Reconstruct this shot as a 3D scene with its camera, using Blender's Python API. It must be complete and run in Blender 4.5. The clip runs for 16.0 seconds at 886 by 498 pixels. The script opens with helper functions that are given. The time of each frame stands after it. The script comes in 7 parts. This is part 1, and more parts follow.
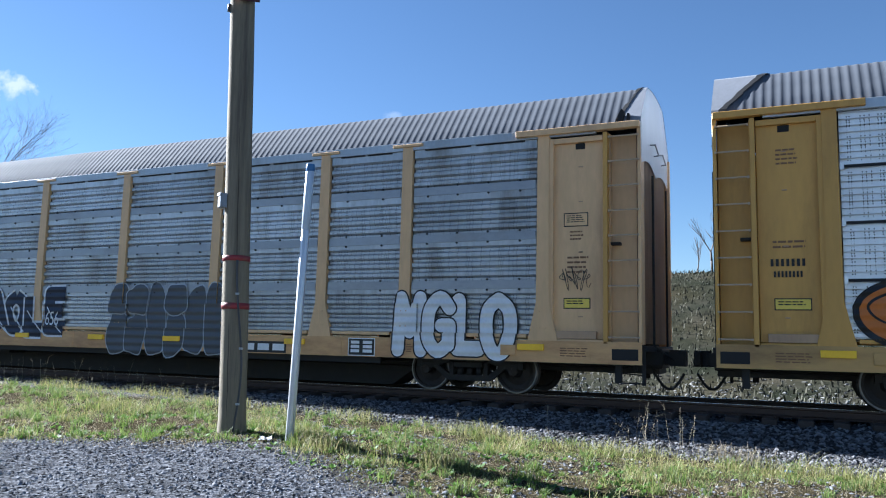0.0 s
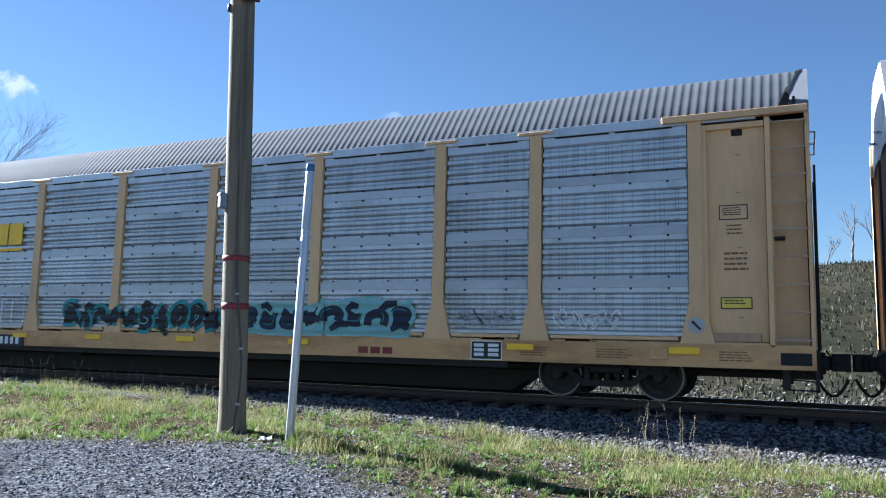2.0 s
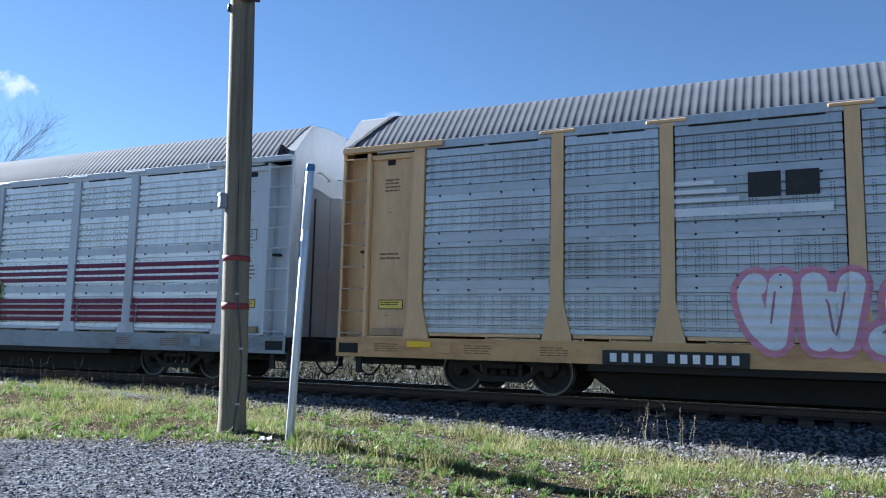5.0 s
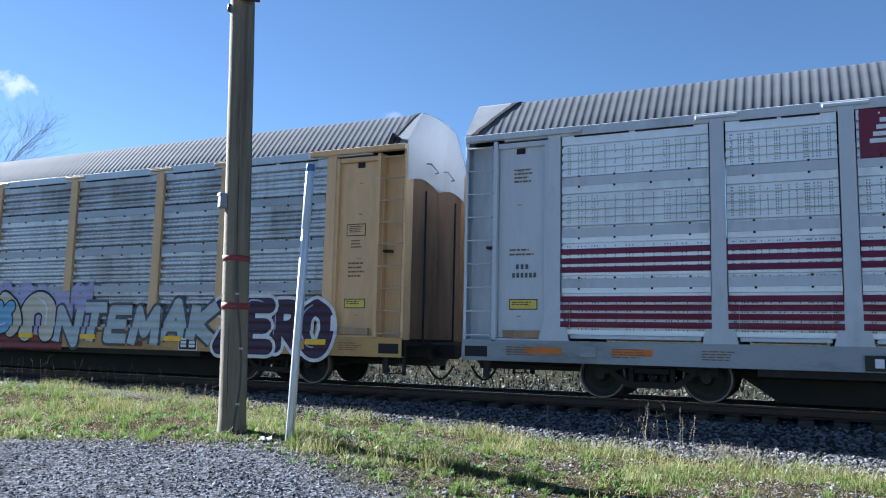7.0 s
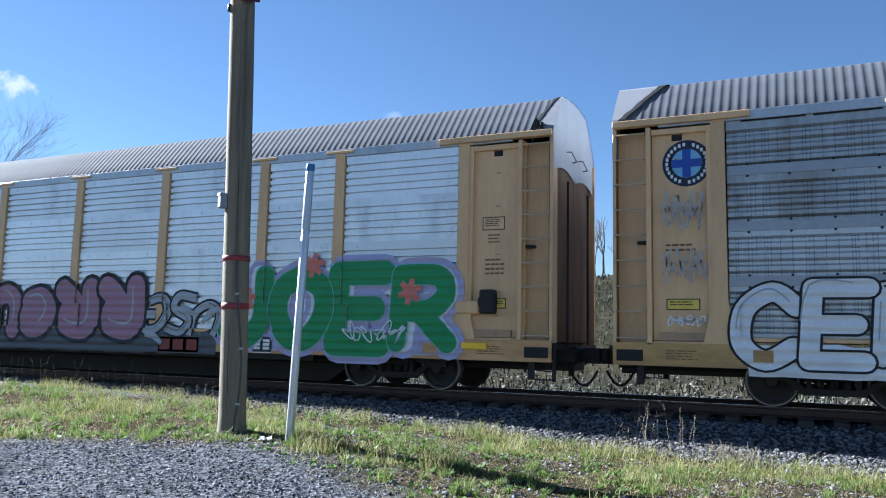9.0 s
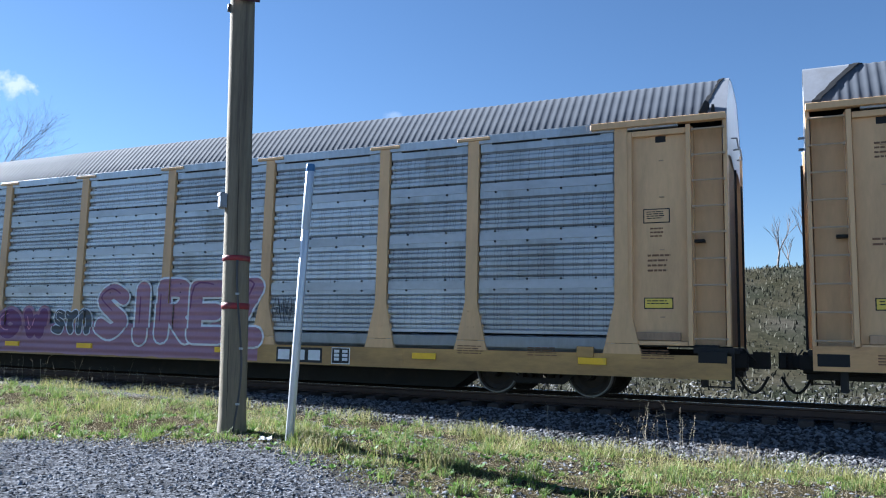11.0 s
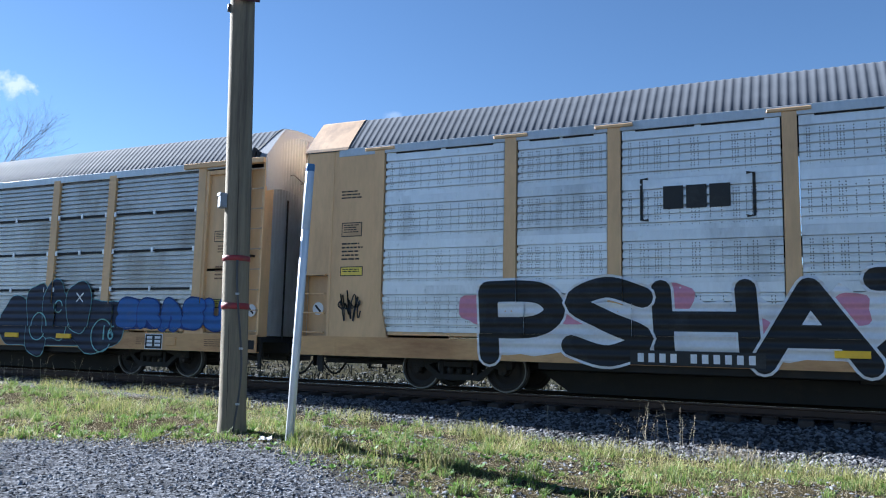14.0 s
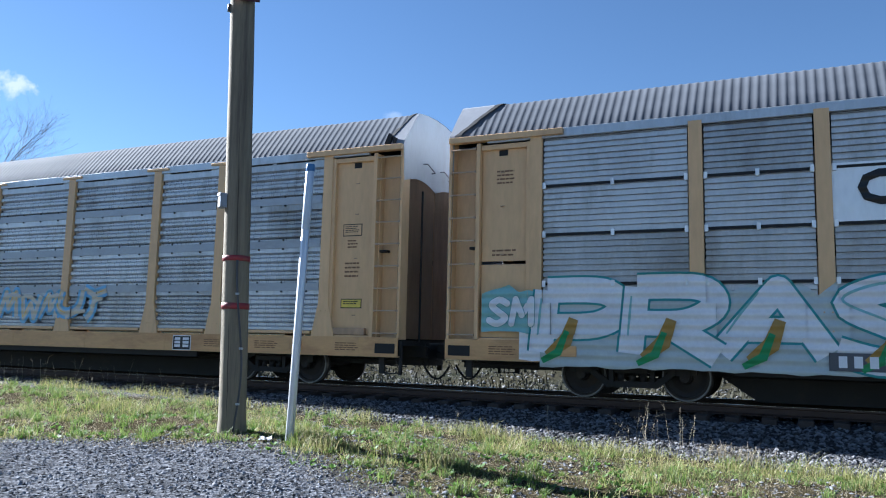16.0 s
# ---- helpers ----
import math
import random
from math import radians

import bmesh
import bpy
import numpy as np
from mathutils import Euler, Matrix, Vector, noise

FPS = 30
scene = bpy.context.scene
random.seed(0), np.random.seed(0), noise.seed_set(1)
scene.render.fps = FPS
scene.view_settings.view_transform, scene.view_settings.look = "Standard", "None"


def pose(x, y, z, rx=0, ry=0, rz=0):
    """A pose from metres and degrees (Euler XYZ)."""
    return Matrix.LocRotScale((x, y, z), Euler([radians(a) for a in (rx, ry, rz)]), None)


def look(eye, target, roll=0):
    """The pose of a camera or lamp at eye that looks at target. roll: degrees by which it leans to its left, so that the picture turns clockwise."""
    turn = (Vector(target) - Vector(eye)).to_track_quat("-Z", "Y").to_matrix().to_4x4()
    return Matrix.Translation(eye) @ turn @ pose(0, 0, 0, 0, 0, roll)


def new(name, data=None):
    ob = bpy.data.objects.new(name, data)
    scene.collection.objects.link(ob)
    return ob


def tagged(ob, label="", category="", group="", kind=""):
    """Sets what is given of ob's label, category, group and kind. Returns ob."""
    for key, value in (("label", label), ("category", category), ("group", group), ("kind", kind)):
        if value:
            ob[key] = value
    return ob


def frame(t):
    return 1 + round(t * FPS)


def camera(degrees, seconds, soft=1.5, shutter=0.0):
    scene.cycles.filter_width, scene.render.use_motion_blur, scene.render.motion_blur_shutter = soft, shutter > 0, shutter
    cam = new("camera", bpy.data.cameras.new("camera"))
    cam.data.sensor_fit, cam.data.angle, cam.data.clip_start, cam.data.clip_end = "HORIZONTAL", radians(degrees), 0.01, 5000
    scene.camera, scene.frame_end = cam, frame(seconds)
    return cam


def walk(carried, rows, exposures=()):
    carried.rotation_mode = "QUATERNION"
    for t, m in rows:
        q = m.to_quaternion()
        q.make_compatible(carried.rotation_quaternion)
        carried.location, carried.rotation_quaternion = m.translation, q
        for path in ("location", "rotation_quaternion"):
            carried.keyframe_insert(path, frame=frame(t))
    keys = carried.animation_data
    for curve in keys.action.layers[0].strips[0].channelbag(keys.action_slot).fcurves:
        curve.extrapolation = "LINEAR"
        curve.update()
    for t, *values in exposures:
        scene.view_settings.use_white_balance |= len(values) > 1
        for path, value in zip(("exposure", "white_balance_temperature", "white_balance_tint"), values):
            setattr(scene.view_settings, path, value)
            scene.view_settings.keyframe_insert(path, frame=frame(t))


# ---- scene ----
CLOUDS = (((-0.7887, 0.5512, 0.2721), 0.028, 1, 1.5, 0.9), ((-0.4619, 0.8407, 0.2827), 0.022, 2, 3.2, 0.28))
# The rail top is z = 0, the track's centre line y = 0, and the train runs towards +x.
CAM_AT = (0.0, -15.21, 0.95)
YAW, PITCH, ROLL = radians(-24.97), radians(6.836), 1.2707
FACE = 1.55            # half the width of a car over its posts
cam = camera(59.36, 16.0, soft=1.1)
AIM = tuple(Vector(CAM_AT) + Vector((math.sin(YAW) * math.cos(PITCH), math.cos(YAW) * math.cos(PITCH), math.sin(PITCH))))
walk(cam, [(0.0, look(CAM_AT, AIM, ROLL)), (16.0, look(CAM_AT, AIM, ROLL))], [(0.0, 2.50, 5300, 10), (16.0, 2.50, 5300, 10)])

# ---- light ----
SUN_EL, SUN_DIR = radians(27), Vector((-0.99, 0.105))
world = bpy.data.worlds.new("world")
scene.world = world
world.use_nodes = True
wn, wl = world.node_tree.nodes, world.node_tree.links
sky = wn.new("ShaderNodeTexSky")
sky.sky_type, sky.sun_disc, sky.sun_elevation = "NISHITA", False, SUN_EL
sky.sun_rotation = math.atan2(SUN_DIR.x, SUN_DIR.y)
sky.air_density, sky.dust_density, sky.ozone_density = 1.0, 0.05, 2.5
sky.altitude = 400
wn["Background"].inputs["Strength"].default_value = 0.0235
geo = wn.new("ShaderNodeTexCoord")


def cloud_mask(direction, size, seed, stretch):
    """A small torn cloud round one direction of the sky."""
    d = Vector(direction).normalized()
    dist = wn.new("ShaderNodeVectorMath")
    dist.operation = "SUBTRACT"
    wl.new(geo.outputs["Generated"], dist.inputs[0])
    dist.inputs[1].default_value = d
    sq = wn.new("ShaderNodeVectorMath")
    sq.operation = "MULTIPLY"
    wl.new(dist.outputs[0], sq.inputs[0])
    sq.inputs[1].default_value = (1 / size, 1 / size, stretch / size)
    ln = wn.new("ShaderNodeVectorMath")
    ln.operation = "LENGTH"
    wl.new(sq.outputs[0], ln.inputs[0])
    nz = wn.new("ShaderNodeTexNoise")
    nz.inputs["Scale"].default_value, nz.inputs["Detail"].default_value, nz.inputs["Roughness"].default_value = 1.6 / size, 6, 0.65
    wl.new(geo.outputs["Generated"], nz.inputs["Vector"])
    ad = wn.new("ShaderNodeMath")
    ad.operation = "MULTIPLY_ADD"
    wl.new(nz.outputs["Fac"], ad.inputs[0])
    ad.inputs[1].default_value, ad.inputs[2].default_value = -2.2, 1.35
    sm = wn.new("ShaderNodeMath")
    wl.new(ln.outputs["Value"], sm.inputs[0])
    wl.new(ad.outputs[0], sm.inputs[1])
    rng = wn.new("ShaderNodeMapRange")
    wl.new(sm.outputs[0], rng.inputs["Value"])
    rng.inputs["From Min"].default_value, rng.inputs["From Max"].default_value = 1.0, 0.45
    return rng.outputs["Result"]


last = sky.outputs["Color"]
for direction, size, seed, stretch, most in CLOUDS:
    mx = wn.new("ShaderNodeMix")
    mx.data_type = "RGBA"
    k = wn.new("ShaderNodeMath")
    k.operation = "MULTIPLY"
    wl.new(cloud_mask(direction, size, seed, stretch), k.inputs[0])
    k.inputs[1].default_value = most
    wl.new(k.outputs[0], mx.inputs["Factor"])
    wl.new(last, mx.inputs["A"])
    mx.inputs["B"].default_value = (7.0, 7.4, 8.0, 1)
    last = mx.outputs["Result"]
wl.new(last, wn["Background"].inputs["Color"])
sun = new("sun", bpy.data.lights.new("sun", "SUN"))
sun.data.energy, sun.data.angle, sun.data.color = 5.0, radians(0.53), (1.0, 0.93, 0.82)
to_sun = Vector((SUN_DIR.normalized().x * math.cos(SUN_EL), SUN_DIR.normalized().y * math.cos(SUN_EL), math.sin(SUN_EL)))
sun.matrix_world = look(to_sun * 50, (0, 0, 0))


# ---- materials ----
def material(name, base, rough=0.6, metal=0.0, vary=0.25, scale=1.5, dirt=None, dirt_amount=0.35, streak=(1, 1, 1), bump=0.15,
             fine=60.0, ribs=0.0, specular=0.4, through_light=0.0, piece=0.0, island=0.0):
    """A painted, rusted, woody or stony surface: two scales of noise, dirt with its own shape, fine relief."""
    m = bpy.data.materials.new(name)
    m.use_nodes = True
    n, l = m.node_tree.nodes, m.node_tree.links
    b = n["Principled BSDF"]
    tc, info, add = n.new("ShaderNodeTexCoord"), n.new("ShaderNodeObjectInfo"), n.new("ShaderNodeVectorMath")
    sc = n.new("ShaderNodeVectorMath")
    sc.operation = "SCALE"
    sc.inputs[0].default_value = (37, 19, 53)
    l.new(info.outputs["Random"], sc.inputs["Scale"])
    l.new(tc.outputs["Object"], add.inputs[0])
    l.new(sc.outputs[0], add.inputs[1])
    mul = n.new("ShaderNodeVectorMath")
    mul.operation = "MULTIPLY"
    l.new(add.outputs[0], mul.inputs[0])
    mul.inputs[1].default_value = streak

    def noise_node(s, detail=5, rough_=0.6, vec=mul):
        t = n.new("ShaderNodeTexNoise")
        t.inputs["Scale"].default_value, t.inputs["Detail"].default_value, t.inputs["Roughness"].default_value = s, detail, rough_
        l.new(vec.outputs[0], t.inputs["Vector"])
        return t.outputs["Fac"]

    def math_node(op, a, b2):
        t = n.new("ShaderNodeMath")
        t.operation = op
        for i, v in enumerate((a, b2)):
            if isinstance(v, (int, float)):
                t.inputs[i].default_value = v
            else:
                l.new(v, t.inputs[i])
        return t.outputs[0]

    def mix(f, a, c):
        t = n.new("ShaderNodeMix")
        t.data_type = "RGBA"
        l.new(f, t.inputs["Factor"])
        for s, v in (("A", a), ("B", c)):
            if isinstance(v, tuple):
                t.inputs[s].default_value = (*v, 1)
            else:
                l.new(v, t.inputs[s])
        return t.outputs["Result"]

    def ramp(f, lo, hi):
        t = n.new("ShaderNodeMapRange")
        l.new(f, t.inputs["Value"])
        t.inputs["From Min"].default_value, t.inputs["From Max"].default_value = lo, hi
        return t.outputs["Result"]

    big, small = noise_node(scale), noise_node(scale * 14, 3)
    both = math_node("ADD", math_node("MULTIPLY", big, 0.6), math_node("MULTIPLY", small, 0.4))
    if piece:
        both = math_node("ADD", both, math_node("MULTIPLY", math_node("SUBTRACT", info.outputs["Random"], 0.5), piece))
    if island:
        gi = n.new("ShaderNodeNewGeometry")
        both = math_node("ADD", both, math_node("MULTIPLY", math_node("SUBTRACT", gi.outputs["Random Per Island"], 0.5), island))
    dark = tuple(c * (1 - vary) for c in base)
    light = tuple(min(1, c * (1 + vary)) for c in base)
    col = mix(ramp(both, 0.3, 0.7), dark, light)
    if dirt:
        spread = noise_node(scale * 0.9, 8, 0.7)
        if island:
            spread = math_node("ADD", math_node("MULTIPLY", spread, 0.6), math_node("MULTIPLY", math_node("FRACT", math_node("MULTIPLY", gi.outputs["Random Per Island"], 7.31), 0), 0.45))
        d = ramp(spread, 0.62 - 0.25 * dirt_amount, 0.75)
        col = mix(math_node("MULTIPLY", d, min(1, dirt_amount * 2)), col, dirt)
    l.new(col, b.inputs["Base Color"])
    l.new(ramp(both, -0.4, 1.4), b.inputs["Roughness"])
    rr = math_node("ADD", math_node("MULTIPLY", small, 0.2), rough - 0.1)
    l.new(rr, b.inputs["Roughness"])
    b.inputs["Metallic"].default_value = metal
    b.inputs["Specular IOR Level"].default_value = specular
    height = noise_node(fine, 3, 0.6, add)
    bp = n.new("ShaderNodeBump")
    bp.inputs["Strength"].default_value, bp.inputs["Distance"].default_value = bump, 0.01
    l.new(height, bp.inputs["Height"])
    l.new(bp.outputs[0], b.inputs["Normal"])
    if ribs:
        sep = n.new("ShaderNodeSeparateXYZ")
        l.new(tc.outputs["Object"], sep.inputs[0])
        ph = math_node("MULTIPLY", math_node("SUBTRACT", sep.outputs["Z"], 1.15), 2 * math.pi / ribs)
        b2 = n.new("ShaderNodeBump")
        b2.inputs["Strength"].default_value, b2.inputs["Distance"].default_value = 0.7, 0.02
        l.new(math_node("COSINE", ph, 0), b2.inputs["Height"])
        l.new(bp.outputs[0], b2.inputs["Normal"])
        l.new(b2.outputs[0], b.inputs["Normal"])
    out = n["Material Output"]
    if through_light:
        tl, ms = n.new("ShaderNodeBsdfTranslucent"), n.new("ShaderNodeMixShader")
        l.new(col, tl.inputs["Color"])
        ms.inputs["Fac"].default_value = through_light
        l.new(b.outputs[0], ms.inputs[1])
        l.new(tl.outputs[0], ms.inputs[2])
        l.new(ms.outputs[0], out.inputs["Surface"])
    return m


RUST, GRIME = (0.13, 0.055, 0.025), (0.07, 0.06, 0.05)
M = {
    "tan": material("tan_paint", (0.68, 0.445, 0.23), 0.5, vary=0.14, scale=0.8, dirt=(0.42, 0.26, 0.14), dirt_amount=0.4, streak=(1, 1, 0.25)),
    "yellow": material("yellow_paint", (0.56, 0.315, 0.075), 0.5, vary=0.12, scale=0.8, dirt=(0.25, 0.14, 0.04), dirt_amount=0.35, streak=(1, 1, 0.25)),
    "white_frame": material("pale_grey_paint", (0.55, 0.58, 0.62), 0.5, vary=0.1, scale=0.8, dirt=(0.2, 0.19, 0.18), dirt_amount=0.3, streak=(1, 1, 0.25)),
    # stained brown of doors; also the shade put into the rounded roof caps
    "brown": material("brown_stain_shade_paint", (0.42, 0.28, 0.17), 0.6, vary=0.2, scale=0.9, dirt=(0.12, 0.085, 0.06), dirt_amount=0.5, streak=(1, 1, 0.2)),
    "sill_rust": material("rusty_tan_sill", (0.60, 0.36, 0.16), 0.6, vary=0.15, scale=1.2, dirt=(0.26, 0.11, 0.045), dirt_amount=0.6, streak=(0.3, 1, 1)),
    "sill_white": material("grey_sill", (0.30, 0.33, 0.36), 0.6, vary=0.12, scale=1.2, dirt=(0.12, 0.11, 0.1), dirt_amount=0.5, streak=(0.35, 1, 1)),
    "sill_yellow": material("yellow_sill", (0.50, 0.31, 0.11), 0.6, vary=0.12, scale=1.2, dirt=(0.17, 0.10, 0.05), dirt_amount=0.75, streak=(0.3, 1, 1)),
    "zinc_dark": material("weathered_zinc", (0.44, 0.45, 0.465), 0.40, 0.6, vary=0.26, scale=0.7, dirt=(0.18, 0.165, 0.14), dirt_amount=0.5, streak=(1.3, 1, 0.45), piece=0.28),
    "zinc_mid": material("grey_zinc", (0.46, 0.48, 0.505), 0.38, 0.6, vary=0.2, scale=0.7, dirt=(0.23, 0.22, 0.2), dirt_amount=0.4, streak=(1.3, 1, 0.45), piece=0.28),
    "zinc_light": material("pale_zinc", (0.72, 0.745, 0.77), 0.38, 0.5, vary=0.12, scale=0.7, dirt=(0.25, 0.26, 0.27), dirt_amount=0.35, streak=(1.3, 1, 0.45), piece=0.3),
    "zinc_white": material("white_zinc", (0.82, 0.835, 0.85), 0.4, 0.3, vary=0.1, scale=0.7, dirt=(0.35, 0.36, 0.37), dirt_amount=0.3, streak=(1.3, 1, 0.45), piece=0.3),
    "lap": material("bright_zinc_lap", (0.44, 0.46, 0.49), 0.42, 0.5, vary=0.14, scale=0.9, dirt=(0.26, 0.25, 0.24), dirt_amount=0.4, streak=(0.5, 1, 1)),
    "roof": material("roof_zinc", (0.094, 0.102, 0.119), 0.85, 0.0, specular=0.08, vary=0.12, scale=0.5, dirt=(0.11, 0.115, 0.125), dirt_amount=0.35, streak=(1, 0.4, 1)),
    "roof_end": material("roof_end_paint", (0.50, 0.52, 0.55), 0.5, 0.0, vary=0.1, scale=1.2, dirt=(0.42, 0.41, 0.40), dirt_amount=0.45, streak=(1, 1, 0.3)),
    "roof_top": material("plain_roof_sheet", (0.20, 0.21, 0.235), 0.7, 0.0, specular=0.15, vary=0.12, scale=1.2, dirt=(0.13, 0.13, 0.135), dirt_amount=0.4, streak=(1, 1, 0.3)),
    "lap_dark": material("dull_zinc_lap", (0.33, 0.345, 0.37), 0.45, 0.5, vary=0.16, scale=0.9, dirt=(0.2, 0.19, 0.18), dirt_amount=0.4, streak=(0.5, 1, 1)),
    "stencil": material("faded_stencil", (0.20, 0.11, 0.06), 0.7, vary=0.2, scale=4),
    "black_steel": material("black_steel", (0.018, 0.017, 0.017), 0.7, vary=0.3, scale=2, dirt=(0.05, 0.035, 0.025), dirt_amount=0.35),
    "wheel": material("wheel_steel", (0.035, 0.03, 0.028), 0.6, 0.4, vary=0.3, scale=3, dirt=(0.07, 0.05, 0.035), dirt_amount=0.4),
    "tread": material("worn_tread", (0.22, 0.21, 0.20), 0.45, 0.6, vary=0.1, scale=3),
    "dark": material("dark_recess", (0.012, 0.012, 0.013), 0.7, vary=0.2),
    "rung": material("rung_paint", (0.46, 0.35, 0.24), 0.45, 0.0, vary=0.15, scale=3, dirt=(0.25, 0.18, 0.12), dirt_amount=0.3),
    "steel": material("bare_steel", (0.35, 0.36, 0.37), 0.45, 0.6, vary=0.15, scale=3, dirt=(0.15, 0.09, 0.05), dirt_amount=0.3),
}
PAINTS = {
    "white": (0.75, 0.76, 0.78), "black": (0.015, 0.016, 0.018), "navy": (0.016, 0.022, 0.045), "lime": (0.28, 0.34, 0.06), "pink": (0.62, 0.27, 0.36),
    "rose": (0.36, 0.20, 0.26), "red": (0.33, 0.025, 0.05), "maroon": (0.16, 0.02, 0.05), "blue": (0.04, 0.12, 0.36), "deep_blue": (0.02, 0.05, 0.22),
    "sky_blue": (0.22, 0.45, 0.66), "teal": (0.05, 0.27, 0.28), "pale_teal": (0.25, 0.48, 0.48), "green": (0.04, 0.27, 0.09), "lavender": (0.42, 0.40, 0.60),
    "purple": (0.17, 0.06, 0.15), "plum": (0.05, 0.025, 0.05), "orange": (0.55, 0.17, 0.03), "yellow": (0.95, 0.57, 0.03), "silver": (0.40, 0.42, 0.45),
    "smoke": (0.09, 0.095, 0.105), "cream": (0.62, 0.56, 0.44), "brick": (0.20, 0.035, 0.03), "sign_yellow": (0.75, 0.58, 0.10), "ink": (0.02, 0.02, 0.02),
    "pale_grey": (0.46, 0.52, 0.52), "coral": (0.62, 0.20, 0.15), "ochre": (0.36, 0.22, 0.05),
    "logo_red": (0.42, 0.03, 0.06), "logo_blue": (0.03, 0.08, 0.40),
}
P = {k: material("spray_" + k, c, 0.55, vary=0.12, scale=1.1, dirt=tuple(0.7 * v + 0.05 for v in c), dirt_amount=0.35, ribs=0.9125 / 5, bump=0.1) for k, c in PAINTS.items()}
F = {k: material("flat_" + k, c, 0.55, vary=0.1, scale=2.0, dirt=tuple(0.6 * v + 0.05 for v in c), dirt_amount=0.35) for k, c in PAINTS.items()}


# ---- mesh helpers ----
def box(bm, x0, x1, y0, y1, z0, z1, bevel=0.0):
    vs = [bm.verts.new((x, y, z)) for x in (x0, x1) for y in (y0, y1) for z in (z0, z1)]
    fs = [bm.faces.new([vs[i] for i in f]) for f in ((0, 1, 3, 2), (4, 6, 7, 5), (0, 4, 5, 1), (2, 3, 7, 6), (0, 2, 6, 4), (1, 5, 7, 3))]
    if bevel:
        es = list({e for f in fs for e in f.edges})
        bmesh.ops.bevel(bm, geom=es, offset=bevel, segments=1, affect="EDGES")


def cylinder(bm, a, b, r0, r1=None, sides=10):
    a, b = Vector(a), Vector(b)
    r1 = r0 if r1 is None else r1
    m = (b - a).to_track_quat("Z", "Y").to_matrix()
    rings = []
    for p, r in ((a, r0), (b, r1)):
        rings.append([bm.verts.new(p + m @ Vector((r * math.cos(2 * math.pi * i / sides), r * math.sin(2 * math.pi * i / sides), 0))) for i in range(sides)])
    for i in range(sides):
        j = (i + 1) % sides
        bm.faces.new((rings[0][i], rings[0][j], rings[1][j], rings[1][i])).smooth = sides > 6
    bm.faces.new(rings[0][::-1])
    bm.faces.new(rings[1])


def prism(bm, outline, y0, y1):
    """An outline in x and z, given thickness in y."""
    a = [bm.verts.new((x, y0, z)) for x, z in outline]
    b = [bm.verts.new((x, y1, z)) for x, z in outline]
    bm.faces.new(a)
    bm.faces.new(b[::-1])
    for i in range(len(a)):
        j = (i + 1) % len(a)
        bm.faces.new((a[j], a[i], b[i], b[j]))


def finish(bm, name, mat=None):
    me = bpy.data.meshes.new(name)
    bmesh.ops.recalc_face_normals(bm, faces=bm.faces)
    bm.to_mesh(me)
    bm.free()
    me.materials.append(mat)
    return me


def raw_mesh(name, verts, faces, mat, smooth=False):
    me = bpy.data.meshes.new(name)
    me.from_pydata([tuple(v) for v in verts], [], [tuple(f) for f in faces])
    me.materials.append(mat)
    if smooth:
        me.polygons.foreach_set("use_smooth", [True] * len(me.polygons))
    return me


def put(name, me, mat, parent, m=None, label=""):
    """A mesh, which others may share, as one part under its thing, in its own material."""
    ob = new(name, me)
    if parent is not None:
        ob.parent = parent
    if m is not None:
        ob.matrix_basis = m
    if mat is not None and me.materials[0] != mat:
        ob.material_slots[0].link = "OBJECT"
        ob.material_slots[0].material = mat
    if label:
        tagged(ob, label)
    return ob


def part(name, bm, mat, parent, label=""):
    return put(name, finish(bm, name, mat), mat, parent, None, label)


def thing(name, label, category, m=None, group="", kind=""):
    ob = new(name)
    ob.empty_display_size = 0.3
    if m is not None:
        ob.matrix_basis = m
    return tagged(ob, label, category, group, kind)


# ---- ground ----
def smooth(a, b, v):
    t = np.clip((v - a) / (b - a), 0, 1)
    return t * t * (3 - 2 * t)


def ground_height(x, y):
    """The lot and verge, the ballast bed under the track and the bank beyond it."""
    x, y = np.asarray(x, float), np.asarray(y, float)
    verge = np.interp(x, [-40, -18, -13, -9.5, -6.4, -3.3, 0.9, 6], [-0.16, -0.17, -0.24, -0.33, -0.42, -0.55, -0.62, -0.64])
    lot = np.interp(x, [-40, -8, -5.5, -2, 4], [-0.34, -0.30, -0.31, -0.50, -0.60])
    near = lot + (verge - lot) * smooth(-6.6, -4.2, y) + (-0.45 - lot) * smooth(-9, -14, y)
    bed = -0.245 + 0.012 * np.sin(x * 9.1) * np.sin(y * 7.3)
    far = -0.75 + 0.0 * y
    z = np.where(y < 0, near + (bed - near) * smooth(-3.5, -0.7, y), bed + (far - bed) * smooth(1.9, 3.6, y))
    rise = 6.6 + 0.5 * np.sin(x * 0.045 + 1) + 0.3 * np.sin(x * 0.13)
    z = z + np.where(y > 6, (rise + 0.75) * smooth(14, 48, y), 0)
    z = z + 0.02 * np.sin(x * 1.7 + y * 0.9) * np.sin(y * 2.1 - x * 0.6) * smooth(-3.0, -3.8, y)
    return z


def lot_edge(x):
    """How far towards the track the bare gravel of the lot reaches."""
    return np.interp(x, [-30, -8.4, -7.0, -5.8, -4.3, -3.6, -2.5, 6], [-11.5, -8.9, -8.2, -7.6, -8.3, -8.8, -9.9, -15])


def grid_axis(spans):
    out = []
    for a, b, step in spans:
        out += list(np.arange(a, b, step))
    return np.array(out + [spans[-1][1]])


